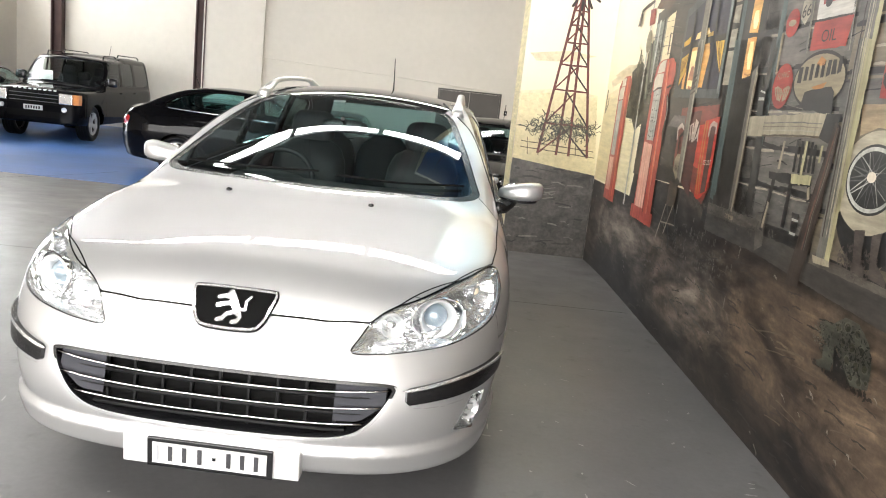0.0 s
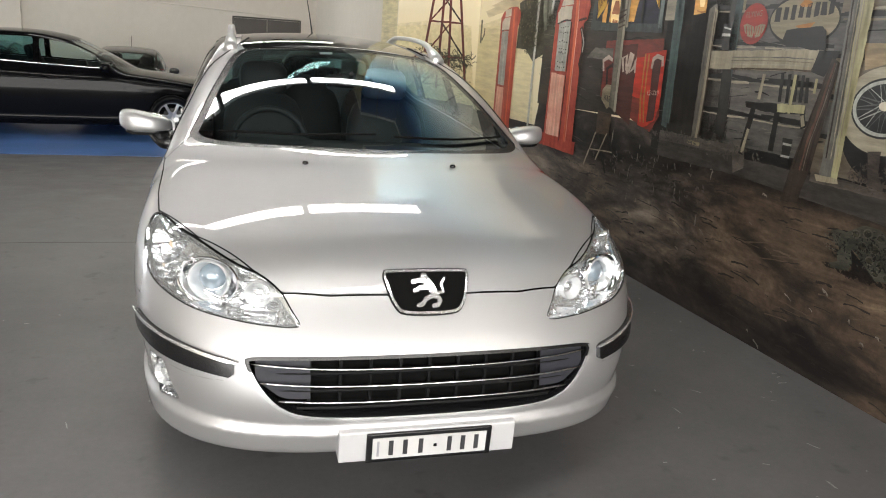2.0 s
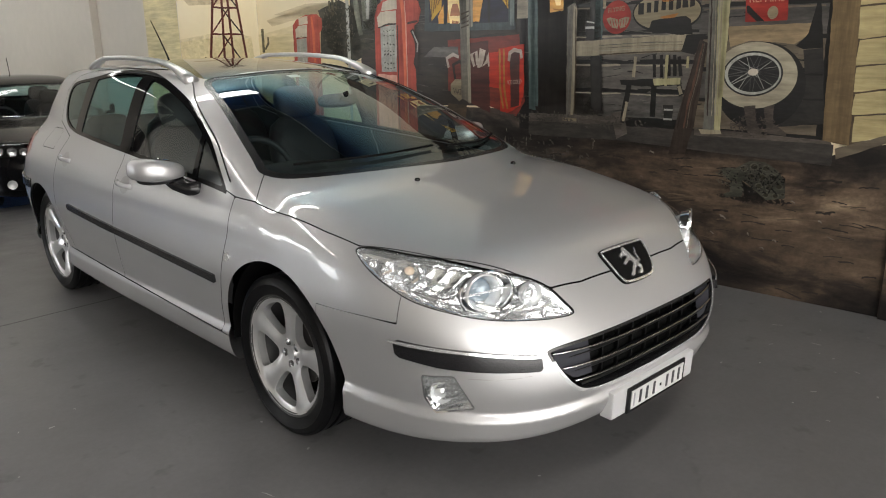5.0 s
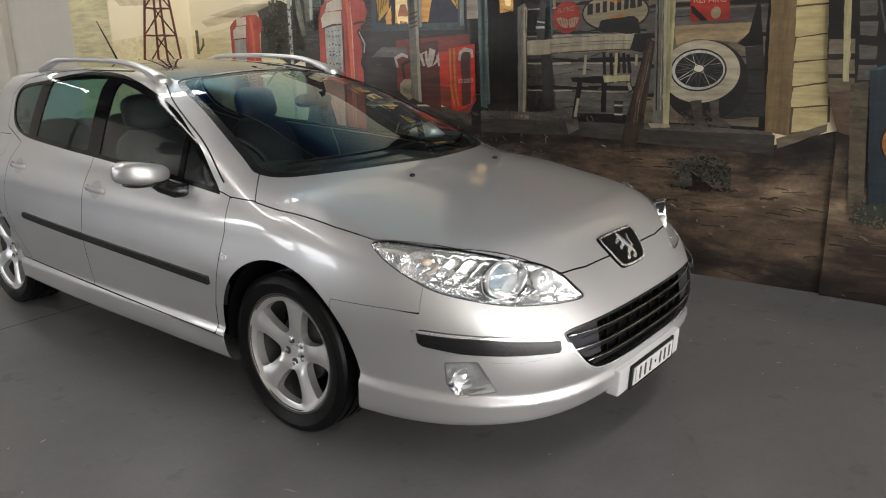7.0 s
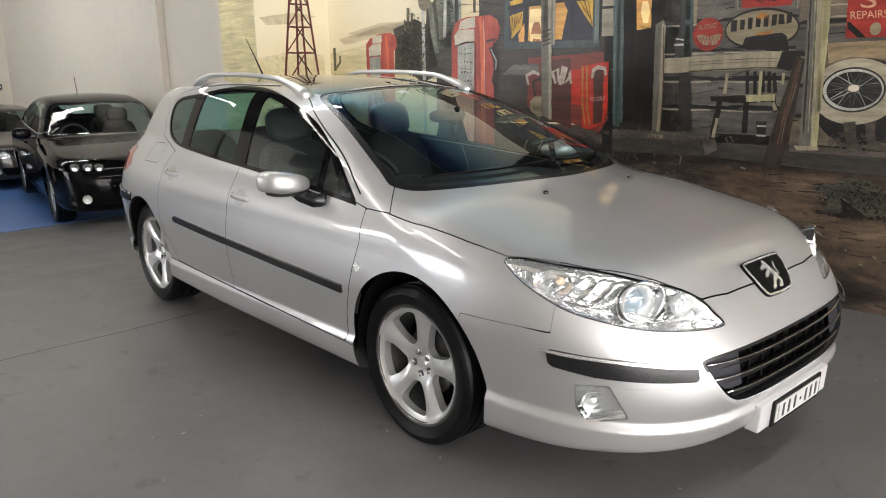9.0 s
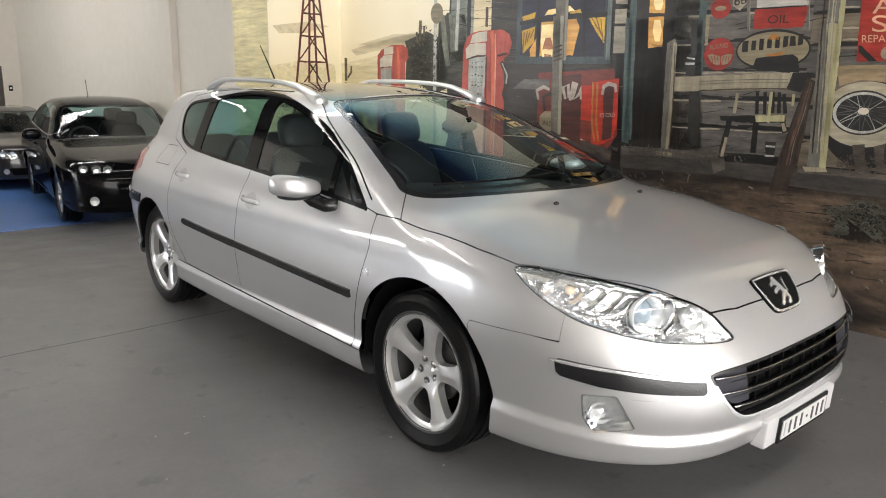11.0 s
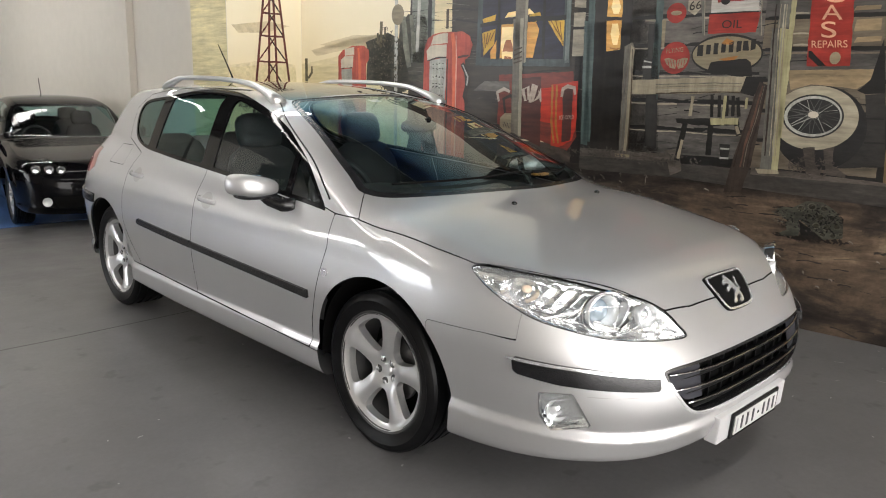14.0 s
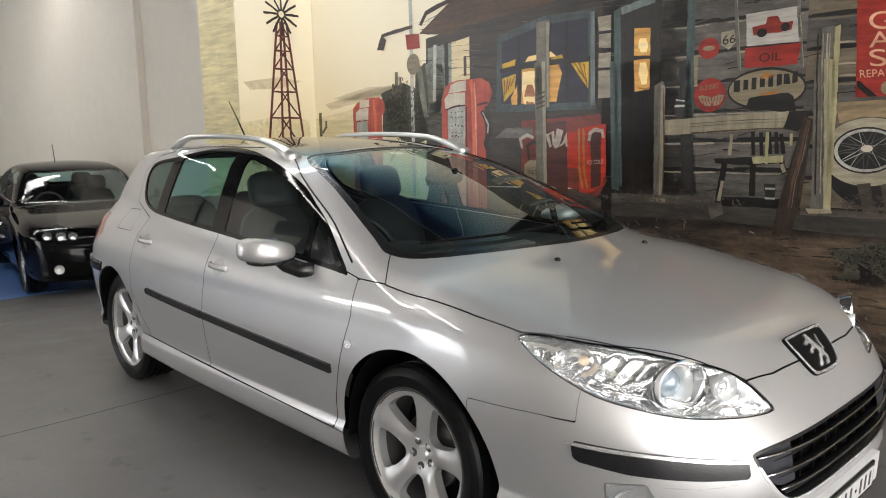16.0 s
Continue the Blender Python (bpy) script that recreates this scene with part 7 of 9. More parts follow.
stroke("painted_fence", "wooddark", 4, [(-0.25, 1.18), (-0.23, 1.01)], 0.012, RETURN)
stroke("painted_fence", "wooddark", 4, [(-0.14, 1.18), (-0.12, 1.01)], 0.012, RETURN)
stroke("painted_tower_beam", "towerred", 6, [(-0.62, 1.0), (-0.42, 2.55)], 0.034, RETURN)
stroke("painted_tower_beam", "towerred", 6, [(-0.429, 1.0), (-0.379, 2.55)], 0.034, RETURN)
stroke("painted_tower_beam", "towerred", 6, [(-0.301, 1.0), (-0.351, 2.55)], 0.034, RETURN)
stroke("painted_tower_beam", "towerred", 6, [(-0.11, 1.0), (-0.31, 2.55)], 0.034, RETURN)
stroke("painted_tower_beam", "towerred", 6, [(-0.58, 1.31), (-0.15, 1.31)], 0.022, RETURN)
stroke("painted_tower_beam", "towerred", 6, [(-0.536, 1.651), (-0.194, 1.651)], 0.022, RETURN)
stroke("painted_tower_beam", "towerred", 6, [(-0.504, 1.899), (-0.226, 1.899)], 0.022, RETURN)
stroke("painted_tower_beam", "towerred", 6, [(-0.476, 2.116), (-0.254, 2.116)], 0.022, RETURN)
stroke("painted_tower_beam", "towerred", 6, [(-0.454, 2.286), (-0.276, 2.286)], 0.022, RETURN)
stroke("painted_tower_beam", "towerred", 6, [(-0.436, 2.426), (-0.294, 2.426)], 0.022, RETURN)
stroke("painted_tower_beam", "towerred", 6, [(-0.42, 2.55), (-0.31, 2.55)], 0.022, RETURN)
stroke("painted_tower_beam", "towerred", 6, [(-0.62, 1.0), (-0.3, 1.31)], 0.021, RETURN)
stroke("painted_tower_beam", "towerdark", 6, [(-0.11, 1.0), (-0.43, 1.31)], 0.021, RETURN)
stroke("painted_tower_beam", "towerred", 6, [(-0.58, 1.31), (-0.314, 1.651)], 0.021, RETURN)
stroke("painted_tower_beam", "towerdark", 6, [(-0.15, 1.31), (-0.416, 1.651)], 0.021, RETURN)
stroke("painted_tower_beam", "towerred", 6, [(-0.536, 1.651), (-0.323, 1.899)], 0.021, RETURN)
stroke("painted_tower_beam", "towerdark", 6, [(-0.194, 1.651), (-0.407, 1.899)], 0.021, RETURN)
stroke("painted_tower_beam", "towerred", 6, [(-0.504, 1.899), (-0.332, 2.116)], 0.021, RETURN)
stroke("painted_tower_beam", "towerdark", 6, [(-0.226, 1.899), (-0.398, 2.116)], 0.021, RETURN)
stroke("painted_tower_beam", "towerred", 6, [(-0.476, 2.116), (-0.338, 2.286)], 0.021, RETURN)
stroke("painted_tower_beam", "towerdark", 6, [(-0.254, 2.116), (-0.392, 2.286)], 0.021, RETURN)
stroke("painted_tower_beam", "towerred", 6, [(-0.454, 2.286), (-0.344, 2.426)], 0.021, RETURN)
stroke("painted_tower_beam", "towerdark", 6, [(-0.276, 2.286), (-0.386, 2.426)], 0.021, RETURN)
stroke("painted_tower_beam", "towerred", 6, [(-0.436, 2.426), (-0.348, 2.55)], 0.021, RETURN)
stroke("painted_tower_beam", "towerdark", 6, [(-0.294, 2.426), (-0.382, 2.55)], 0.021, RETURN)
stroke("painted_windwheel_blade", "towerdark", 7, [(-0.335, 2.630), (-0.165, 2.630)], 0.03, RETURN)
stroke("painted_windwheel_blade", "towerdark", 7, [(-0.339, 2.645), (-0.192, 2.730)], 0.03, RETURN)
stroke("painted_windwheel_blade", "towerdark", 7, [(-0.350, 2.656), (-0.265, 2.803)], 0.03, RETURN)
stroke("painted_windwheel_blade", "towerdark", 7, [(-0.365, 2.660), (-0.365, 2.830)], 0.03, RETURN)
stroke("painted_windwheel_blade", "towerdark", 7, [(-0.380, 2.656), (-0.465, 2.803)], 0.03, RETURN)
stroke("painted_windwheel_blade", "towerdark", 7, [(-0.391, 2.645), (-0.538, 2.730)], 0.03, RETURN)
stroke("painted_windwheel_blade", "towerdark", 7, [(-0.395, 2.630), (-0.565, 2.630)], 0.03, RETURN)
stroke("painted_windwheel_blade", "towerdark", 7, [(-0.391, 2.615), (-0.538, 2.530)], 0.03, RETURN)
stroke("painted_windwheel_blade", "towerdark", 7, [(-0.380, 2.604), (-0.465, 2.457)], 0.03, RETURN)
stroke("painted_windwheel_blade", "towerdark", 7, [(-0.365, 2.600), (-0.365, 2.430)], 0.03, RETURN)
stroke("painted_windwheel_blade", "towerdark", 7, [(-0.350, 2.604), (-0.265, 2.457)], 0.03, RETURN)
stroke("painted_windwheel_blade", "towerdark", 7, [(-0.339, 2.615), (-0.192, 2.530)], 0.03, RETURN)
stroke("painted_cactus", "cactus", 5, [(4.42, 1.7), (4.42, 1.47)], 0.06)
stroke("painted_cactus", "cactus", 5, [(4.33, 1.62), (4.33, 1.56), (4.39, 1.5)], 0.035)
paint("painted_bush", "bushdark", 5, [(3.47, 1.75), (3.35, 1.82), (3.23, 1.89), (3.14, 1.9), (3.15, 1.44), (3.49, 1.45)])
stroke("painted_cactus", "cactus", 6, [(3.28, 2.02), (3.29, 1.79)], 0.05)
stroke("painted_cactus", "cactus", 6, [(3.33, 1.92), (3.33, 1.82)], 0.035)
stroke("painted_cactus", "cactus", 6, [(3.23, 1.97), (3.23, 1.84)], 0.035)
paint("painted_bush", "bushdark", 5, [(3.04, 1.98), (2.93, 2.07), (2.72, 2.05), (2.62, 1.77), (2.73, 1.48), (3.06, 1.49)])
stroke("painted_cactus", "cactuslight", 6, [(2.99, 2.05), (2.95, 1.78), (2.91, 1.61)], 0.07)
stroke("painted_cactus", "cactuslight", 6, [(2.89, 2.06), (2.85, 1.73)], 0.06)
paint("painted_bush", "bushdark", 5, [(3.5, 1.84), (3.2, 1.92), (2.92, 1.82), (2.9, 1.42), (3.11, 1.35), (3.39, 1.51)])
paint("painted_pump", "pumpred", 8, [(3.91, 0.69), (3.90, 1.72), (3.84, 1.77), (3.69, 1.81), (3.52, 1.81), (3.45, 1.77), (3.45, 1.68), (3.49, 1.64), (3.49, 0.69)], label="red and white painted fuel pump")
paint("painted_pump_cap", "pumpwhite", 9, [(3.80, 1.72), (3.80, 1.785), (3.66, 1.80), (3.66, 1.73)])
paint("painted_pump_panel", "pumpwhite", 10, [(3.86, 1.60), (3.86, 1.68), (3.80, 1.715), (3.67, 1.72), (3.68, 1.61)])
paint("painted_pump_dial", "pumpgrey", 10, [(3.85, 1.10), (3.85, 1.59), (3.69, 1.60), (3.69, 1.10)])
stroke("painted_pump_edge", "pumporange", 10, [(3.60, 1.79), (3.58, 1.64), (3.58, 0.74)], 0.035)
stroke("painted_pump_edge", "towerdark", 10, [(3.85, 1.60), (3.76, 1.612), (3.69, 1.605)], 0.012)
paint("painted_pump", "pumpred", 8, [(2.74, 0.70), (2.72, 1.76), (2.68, 1.85), (2.62, 1.885), (2.53, 1.90), (2.27, 1.90), (2.19, 1.86), (2.16, 1.79), (2.19, 1.70), (2.24, 1.67), (2.22, 0.70)], label="red and white painted fuel pump")
paint("painted_pump_cap", "pumpwhite", 9, [(2.64, 1.80), (2.61, 1.87), (2.53, 1.89), (2.44, 1.893), (2.44, 1.81)])
paint("painted_pump_panel", "pumpwhite", 10, [(2.68, 1.67), (2.69, 1.75), (2.64, 1.795), (2.45, 1.80), (2.45, 1.70)])
paint("painted_pump_dial", "pumpgrey", 10, [(2.65, 1.30), (2.65, 1.67), (2.45, 1.69), (2.46, 1.30)])
stroke("painted_pump_edge", "towerdark", 11, [(2.68, 1.665), (2.56, 1.69), (2.45, 1.692)], 0.014)
stroke("painted_pump_edge", "pumporange", 10, [(2.39, 1.89), (2.36, 1.77), (2.35, 0.76)], 0.05)
stroke("painted_pump_edge", "pumphigh", 11, [(2.345, 1.87), (2.335, 1.66), (2.33, 0.76)], 0.012)
stroke("painted_pump_edge", "cokedark", 10, [(2.32, 1.69), (2.26, 1.70), (2.20, 1.705)], 0.02)
stroke("painted_pump_edge", "cokedark", 10, [(2.44, 1.68), (2.44, 0.76)], 0.018)
rng_p = random.Random(31)
for z in (1.64, 1.60, 1.53, 1.47, 1.44, 1.37, 1.33):
    for k in range(4):
        x = 2.61 - 0.037 * k
        stroke("painted_pump_mark", "pumpink", 11.5, [(x, z), (x - rng_p.uniform(0.010, 0.024), z + rng_p.uniform(-0.012, 0.012))], rng_p.uniform(0.008, 0.018))
stroke("painted_pump_hose", "towerdark", 11, [(2.27, 1.64), (2.22, 1.57), (2.20, 1.48), (2.23, 1.37), (2.20, 1.30)], 0.05)
stroke("painted_pump_nozzle", "pumpgrey", 12, [(2.26, 1.63), (2.20, 1.53), (2.21, 1.46)], 0.018)
paint("painted_pump_foot", "pumpred", 9, [(2.8, 0.6799999999999999), (2.8, 0.7799999999999999), (2.17, 0.7799999999999999), (2.17, 0.6799999999999999)])
stroke("painted_lamp_post", "polewhite", 7, [(3.08, 0.73), (3.08, 3.3)], 0.055)
stroke("painted_lamp_arm", "towerdark", 8, [(2.96, 2.39), (2.89, 2.48), (2.75, 2.52), (2.59, 2.55)], 0.04)
stroke("painted_lamp_arm", "towerdark", 8, [(3.06, 2.39), (3.28, 2.37), (3.46, 2.35)], 0.035)
paint("painted_lamp_shade", "towerdark", 8, [(3.46, 2.36), (3.4, 2.31), (3.44, 2.22), (3.53, 2.23), (3.5, 2.3)])
paint("painted_sign", "signred", 8, [(3.15, 2.33), (2.98, 2.32), (2.97, 2.2), (3.13, 2.2)])
disc("painted_sign", "signcream", 8, (3.06, 2.07), 0.080, 0.090)
paint("painted_roof", "roofbrown", 6, [(2.98, 2.32), (2.59, 2.55), (1.47, 2.64), (1.01, 2.56), (1.01, 2.49), (1.67, 2.39), (2.41, 2.33), (2.6, 2.27)], label="brown painted porch roof")
paint("painted_storefront", "sidingdark", 4, [(2.9, 2.27), (2.41, 2.33), (1.67, 2.41), (1.01, 2.51), (0.98, 1.07), (2.93, 1.01)], label="dark painted timber shop front")
paint("painted_shop_window", "glasspale", 5, [(2.88, 2.19), (2.6, 2.21), (2.61, 1.64), (2.89, 1.65)])
stroke("painted_window_bar", "sidingblack", 6, [(2.66, 2.22), (2.66, 1.64)], 0.06)
stroke("painted_window_bar", "polewhite", 6, [(2.79, 2.21), (2.81, 1.74)], 0.05)
paint("painted_shop_window", "glasssky", 5, [(2.6, 2.21), (2.4, 2.24), (2.4, 1.81), (2.61, 1.78)])
stroke("painted_spire", "wooddark", 6, [(2.45, 2.09), (2.45, 1.93)], 0.04)
stroke("painted_board_line", "sidingblack", 5, [(2.36, 2.09), (2.08, 2.06)], 0.02)
stroke("painted_board_line", "sidingblack", 5, [(2.36, 2.0), (2.08, 1.96)], 0.02)
stroke("painted_board_line", "sidingblack", 5, [(2.37, 1.87), (2.09, 1.84)], 0.02)
stroke("painted_board_line", "sidingblack", 5, [(2.37, 1.76), (2.09, 1.73)], 0.02)
paint("painted_window_frame", "frameblue", 6, [(2.11, 2.21), (1.67, 2.31), (1.21, 2.31), (1.2, 1.63), (1.67, 1.63), (2.12, 1.67)])
paint("painted_window_glass", "navy", 7, [(2.06, 2.16), (1.65, 2.25), (1.27, 2.25), (1.26, 1.67), (1.65, 1.67), (2.07, 1.69)])
paint("painted_window_glow", "glow", 8, [(1.86, 1.95), (1.73, 1.98), (1.54, 1.98), (1.49, 1.89), (1.54, 1.68), (1.87, 1.68)])
paint("painted_window_pane", "glowwhite", 8, [(1.8, 2.03), (1.59, 2.05), (1.54, 2.01), (1.83, 1.99)])
paint("painted_curtain", "curtain", 9, [(2.06, 1.88), (1.92, 1.91), (1.93, 1.79), (2.04, 1.7)])
paint("painted_curtain", "curtain", 9, [(2.06, 1.99), (1.92, 2.02), (1.93, 1.97), (2.04, 1.93)])
paint("painted_curtain", "glow", 9, [(1.97, 1.73), (1.9, 1.83), (1.9, 1.68), (1.96, 1.66)])
paint("painted_curtain", "curtain", 9, [(1.41, 1.95), (1.26, 1.95), (1.26, 1.76), (1.32, 1.83)])
paint("painted_curtain", "curtain", 9, [(1.59, 2.0), (1.49, 2.02), (1.47, 1.97), (1.54, 1.94)])
stroke("painted_curtain_fold", "curtaindark", 10, [(2.03, 1.87), (2.04, 1.73)], 0.012)
stroke("painted_curtain_fold", "curtaindark", 10, [(2.0, 1.88), (2.02, 1.76)], 0.012)
stroke("painted_curtain_fold", "curtaindark", 10, [(1.97, 1.88), (2.0, 1.79)], 0.012)
stroke("painted_curtain_fold", "curtaindark", 10, [(1.93, 1.89), (1.97, 1.82)], 0.012)
stroke("painted_curtain_fold", "curtaindark", 10, [(1.38, 1.95), (1.29, 1.83)], 0.012)
stroke("painted_curtain_fold", "curtaindark", 10, [(1.34, 1.95), (1.28, 1.81)], 0.012)
stroke("painted_curtain_fold", "curtaindark", 10, [(1.3, 1.94), (1.27, 1.78)], 0.012)
paint("painted_table_lamp", "lampshade", 10, [(1.81, 1.82), (1.76, 1.82), (1.73, 1.73), (1.84, 1.73)])
stroke("painted_table_lamp", "glowwhite", 10, [(1.79, 1.73), (1.79, 1.68)], 0.03)
stroke("painted_table_lamp", "lampshade", 10, [(1.82, 1.68), (1.75, 1.67)], 0.05)
stroke("painted_window_bar", "sidingblack", 11, [(1.89, 2.19), (1.89, 1.67)], 0.035)
stroke("painted_window_bar", "sidingblack", 11, [(1.45, 2.25), (1.44, 1.67)], 0.035)
stroke("painted_window_bar", "sidingblack", 11, [(2.08, 1.94), (1.86, 1.96), (1.54, 1.97), (1.24, 1.97)], 0.04)
stroke("painted_window_bar", "framelight", 11, [(1.23, 2.29), (1.22, 1.64)], 0.05)
stroke("painted_window_sill", "frameblue", 11, [(2.12, 1.65), (1.19, 1.64)], 0.07)
paint("painted_board", "boardlight", 7, [(1.19, 2.25), (1.08, 2.25), (1.08, 2.15), (1.18, 2.15)])
paint("painted_board", "boardlight", 7, [(1.18, 2.13), (1.08, 2.13), (1.08, 2.03), (1.18, 2.04)])
paint("painted_board", "boardlight", 7, [(1.18, 2.0), (1.08, 2.0), (1.08, 1.9), (1.18, 1.9)])
paint("painted_board", "boardlight", 7, [(1.18, 1.88), (1.08, 1.88), (1.08, 1.78), (1.18, 1.78)])
paint("painted_board", "boardlight", 7, [(1.18, 1.78), (1.08, 1.79), (1.08, 1.69), (1.18, 1.69)])
paint("painted_cooler", "cokered", 7, [(1.87, 1.55), (1.16, 1.58), (1.1, 1.1), (1.18, 0.99), (1.87, 1.16)], label="dark red painted drinks cooler")
paint("painted_cooler_side", "cokedark", 8, [(1.72, 1.52), (1.45, 1.54), (1.43, 1.0), (1.71, 1.1)])
stroke("painted_script", "scriptwhite", 9, [(1.86, 1.34), (1.88, 1.41), (1.81, 1.44), (1.75, 1.42)], 0.03)
stroke("painted_script", "scriptwhite", 9, [(1.59, 1.35), (1.62, 1.44), (1.57, 1.46), (1.56, 1.36)], 0.03)
stroke("painted_script", "scriptwhite", 9, [(1.55, 1.34), (1.52, 1.48), (1.49, 1.47), (1.53, 1.34), (1.46, 1.39), (1.46, 1.45), (1.44, 1.35)], 0.03)
paint("painted_cooler_door", "cokebright", 9, [(1.44, 1.45), (1.35, 1.46), (1.34, 1.19), (1.44, 1.2)], label="bright red painted door")
paint("painted_vending", "cokebright", 9, [(1.35, 1.48), (1.11, 1.51), (1.11, 1.16), (1.14, 1.07), (1.26, 1.01), (1.33, 1.02)], label="bright red painted vending machine")
paint("painted_vending_panel", "cokedark", 10, [(1.24, 1.47), (1.15, 1.47), (1.15, 1.07), (1.23, 1.05)])
stroke("painted_vending_trim", "signorange", 10, [(1.34, 1.48), (1.33, 1.18), (1.3, 1.04)], 0.02)
stroke("painted_vending_trim", "signorange", 10, [(1.3, 1.48), (1.29, 1.18), (1.26, 1.04)], 0.02)
stroke("painted_script", "scriptwhite", 11, [(1.25, 1.39), (1.24, 1.45), (1.2, 1.47), (1.14, 1.46), (1.13, 1.41)], 0.03)
word("ICE COLD", "scriptwhite", 11, [(1.26, 1.22), (1.13, 1.23), (1.13, 1.26), (1.26, 1.25)])
paint("painted_awning", "boardgrey", 8, [(2.14, 1.42), (2.02, 1.5), (1.76, 1.5), (1.75, 1.42)])
paint("painted_can", "signcream", 10, [(1.84, 1.21), (1.79, 1.25), (1.71, 1.25), (1.67, 1.21), (1.68, 1.12), (1.75, 1.08), (1.84, 1.14)])
stroke("painted_can_handle", "towerdark", 11, [(1.79, 1.25), (1.81, 1.36), (1.74, 1.39), (1.69, 1.34), (1.69, 1.25)], 0.03)
word("WATER", "towerdark", 11, [(1.81, 1.14), (1.68, 1.12), (1.68, 1.17), (1.81, 1.18)])
paint("painted_post", "postwood", 12, [(1.74, 1.98), (1.65, 1.98), (1.63, 1.06), (1.68, 1.09), (1.72, 1.1)])
paint("painted_post_edge", "postlight", 13, [(1.67, 1.98), (1.64, 1.98), (1.62, 1.07), (1.65, 1.08)])
stroke("painted_post_band", "wooddark", 14, [(1.72, 1.74), (1.64, 1.76)], 0.015)
stroke("painted_post_band", "wooddark", 14, [(1.72, 1.7), (1.64, 1.73)], 0.015)
stroke("painted_post_band", "wooddark", 14, [(1.72, 1.67), (1.64, 1.69)], 0.015)
stroke("painted_post_band", "wooddark", 14, [(1.72, 1.64), (1.64, 1.66)], 0.015)
paint("painted_post", "postwood", 12, [(1.72, 2.27), (1.6, 2.28), (1.6, 1.65), (1.72, 1.63)])
paint("painted_post_edge", "postlight", 13, [(1.63, 2.26), (1.6, 2.27), (1.6, 1.65), (1.62, 1.64)])
paint("painted_door_frame", "frameteal", 7, [(1.06, 2.27), (1.01, 2.29), (0.98, 1.07), (1.04, 1.07)])
paint("painted_door_frame", "frameteal", 7, [(1.09, 1.94), (1.03, 1.93), (1.0, 1.04), (1.06, 1.05)])
paint("painted_door_frame", "framelight", 7, [(1.01, 2.29), (0.75, 2.34), (0.75, 2.29), (1.0, 2.24)])
paint("painted_door", "doorblack", 6, [(1.01, 2.25), (0.73, 2.29), (0.51, 2.28), (0.48, 1.09), (0.99, 1.07)])
paint("painted_door", "doorblack", 6, [(1.04, 1.93), (0.47, 1.89), (0.43, 1.04), (0.71, 0.99), (1.0, 1.04)], label="nearly black painted doorway")
paint("painted_door_light", "glow", 8, [(0.9, 2.14), (0.78, 2.13), (0.78, 1.95), (0.9, 1.96)], label="glowing amber painted pane")
paint("painted_door_light", "glow", 8, [(0.9, 1.93), (0.78, 1.93), (0.78, 1.73), (0.89, 1.72)], label="glowing amber painted pane")
paint("painted_door_frame", "frameteal", 8, [(0.52, 2.28), (0.47, 2.27), (0.46, 1.38), (0.52, 1.53)])
paint("painted_door_frame", "signcream", 9, [(0.47, 1.92), (0.44, 1.92), (0.44, 1.74), (0.46, 1.74)])
paint("painted_door_post", "framedark", 8, [(0.57, 1.9), (0.49, 1.9), (0.44, 1.06), (0.53, 1.07)])
paint("painted_board", "boardgrey2", 6, [(0.7, 1.02), (0.7, 1.188), (-0.22, 1.192), (-0.22, 1.024)])
paint("painted_board", "boardgrey", 6, [(0.7, 1.205), (0.7, 1.373), (-0.22, 1.377), (-0.22, 1.209)])
paint("painted_board", "boardgrey", 6, [(0.7, 1.3900000000000001), (0.7, 1.558), (-0.22, 1.562), (-0.22, 1.3940000000000001)])
paint("painted_board", "boardgrey2", 6, [(0.7, 1.575), (0.7, 1.7429999999999999), (-0.22, 1.7469999999999999), (-0.22, 1.579)])
paint("painted_board", "boardgrey", 6, [(0.7, 1.76), (0.7, 1.928), (-0.22, 1.932), (-0.22, 1.764)])
paint("painted_board", "boardgrey", 6, [(0.7, 1.945), (0.7, 2.113), (-0.22, 2.117), (-0.22, 1.949)])
paint("painted_board", "boardgrey2", 6, [(0.7, 2.13), (0.7, 2.298), (-0.22, 2.302), (-0.22, 2.134)])
paint("painted_board", "boardgrey", 6, [(0.7, 2.315), (0.7, 2.483), (-0.22, 2.487), (-0.22, 2.319)])
paint("painted_board", "boardgrey", 6, [(0.7, 2.5), (0.7, 2.668), (-0.22, 2.672), (-0.22, 2.504)])
paint("painted_board", "boardgrey2", 6, [(0.7, 2.685), (0.7, 2.853), (-0.22, 2.857), (-0.22, 2.689)])
paint("painted_board", "boardgrey", 6, [(0.7, 2.87), (0.7, 3.0380000000000003), (-0.22, 3.0420000000000003), (-0.22, 2.874)])
paint("painted_board", "boardwarm", 6, [(-0.22, 0.98), (-0.22, 1.15), (-0.95, 1.145), (-0.95, 0.975)])
paint("painted_board", "boardgrey2", 6, [(-0.22, 1.165), (-0.22, 1.335), (-0.95, 1.33), (-0.95, 1.1600000000000001)])
paint("painted_board", "boardwarm", 6, [(-0.22, 1.35), (-0.22, 1.52), (-0.95, 1.5150000000000001), (-0.95, 1.3450000000000002)])
paint("painted_board", "boardgrey2", 6, [(-0.22, 1.535), (-0.22, 1.7049999999999998), (-0.95, 1.7), (-0.95, 1.53)])
paint("painted_board", "boardwarm", 6, [(-0.22, 1.72), (-0.22, 1.89), (-0.95, 1.885), (-0.95, 1.715)])
paint("painted_board", "boardgrey2", 6, [(-0.22, 1.905), (-0.22, 2.075), (-0.95, 2.07), (-0.95, 1.9000000000000001)])
paint("painted_board", "boardwarm", 6, [(-0.22, 2.09), (-0.22, 2.26), (-0.95, 2.255), (-0.95, 2.085)])
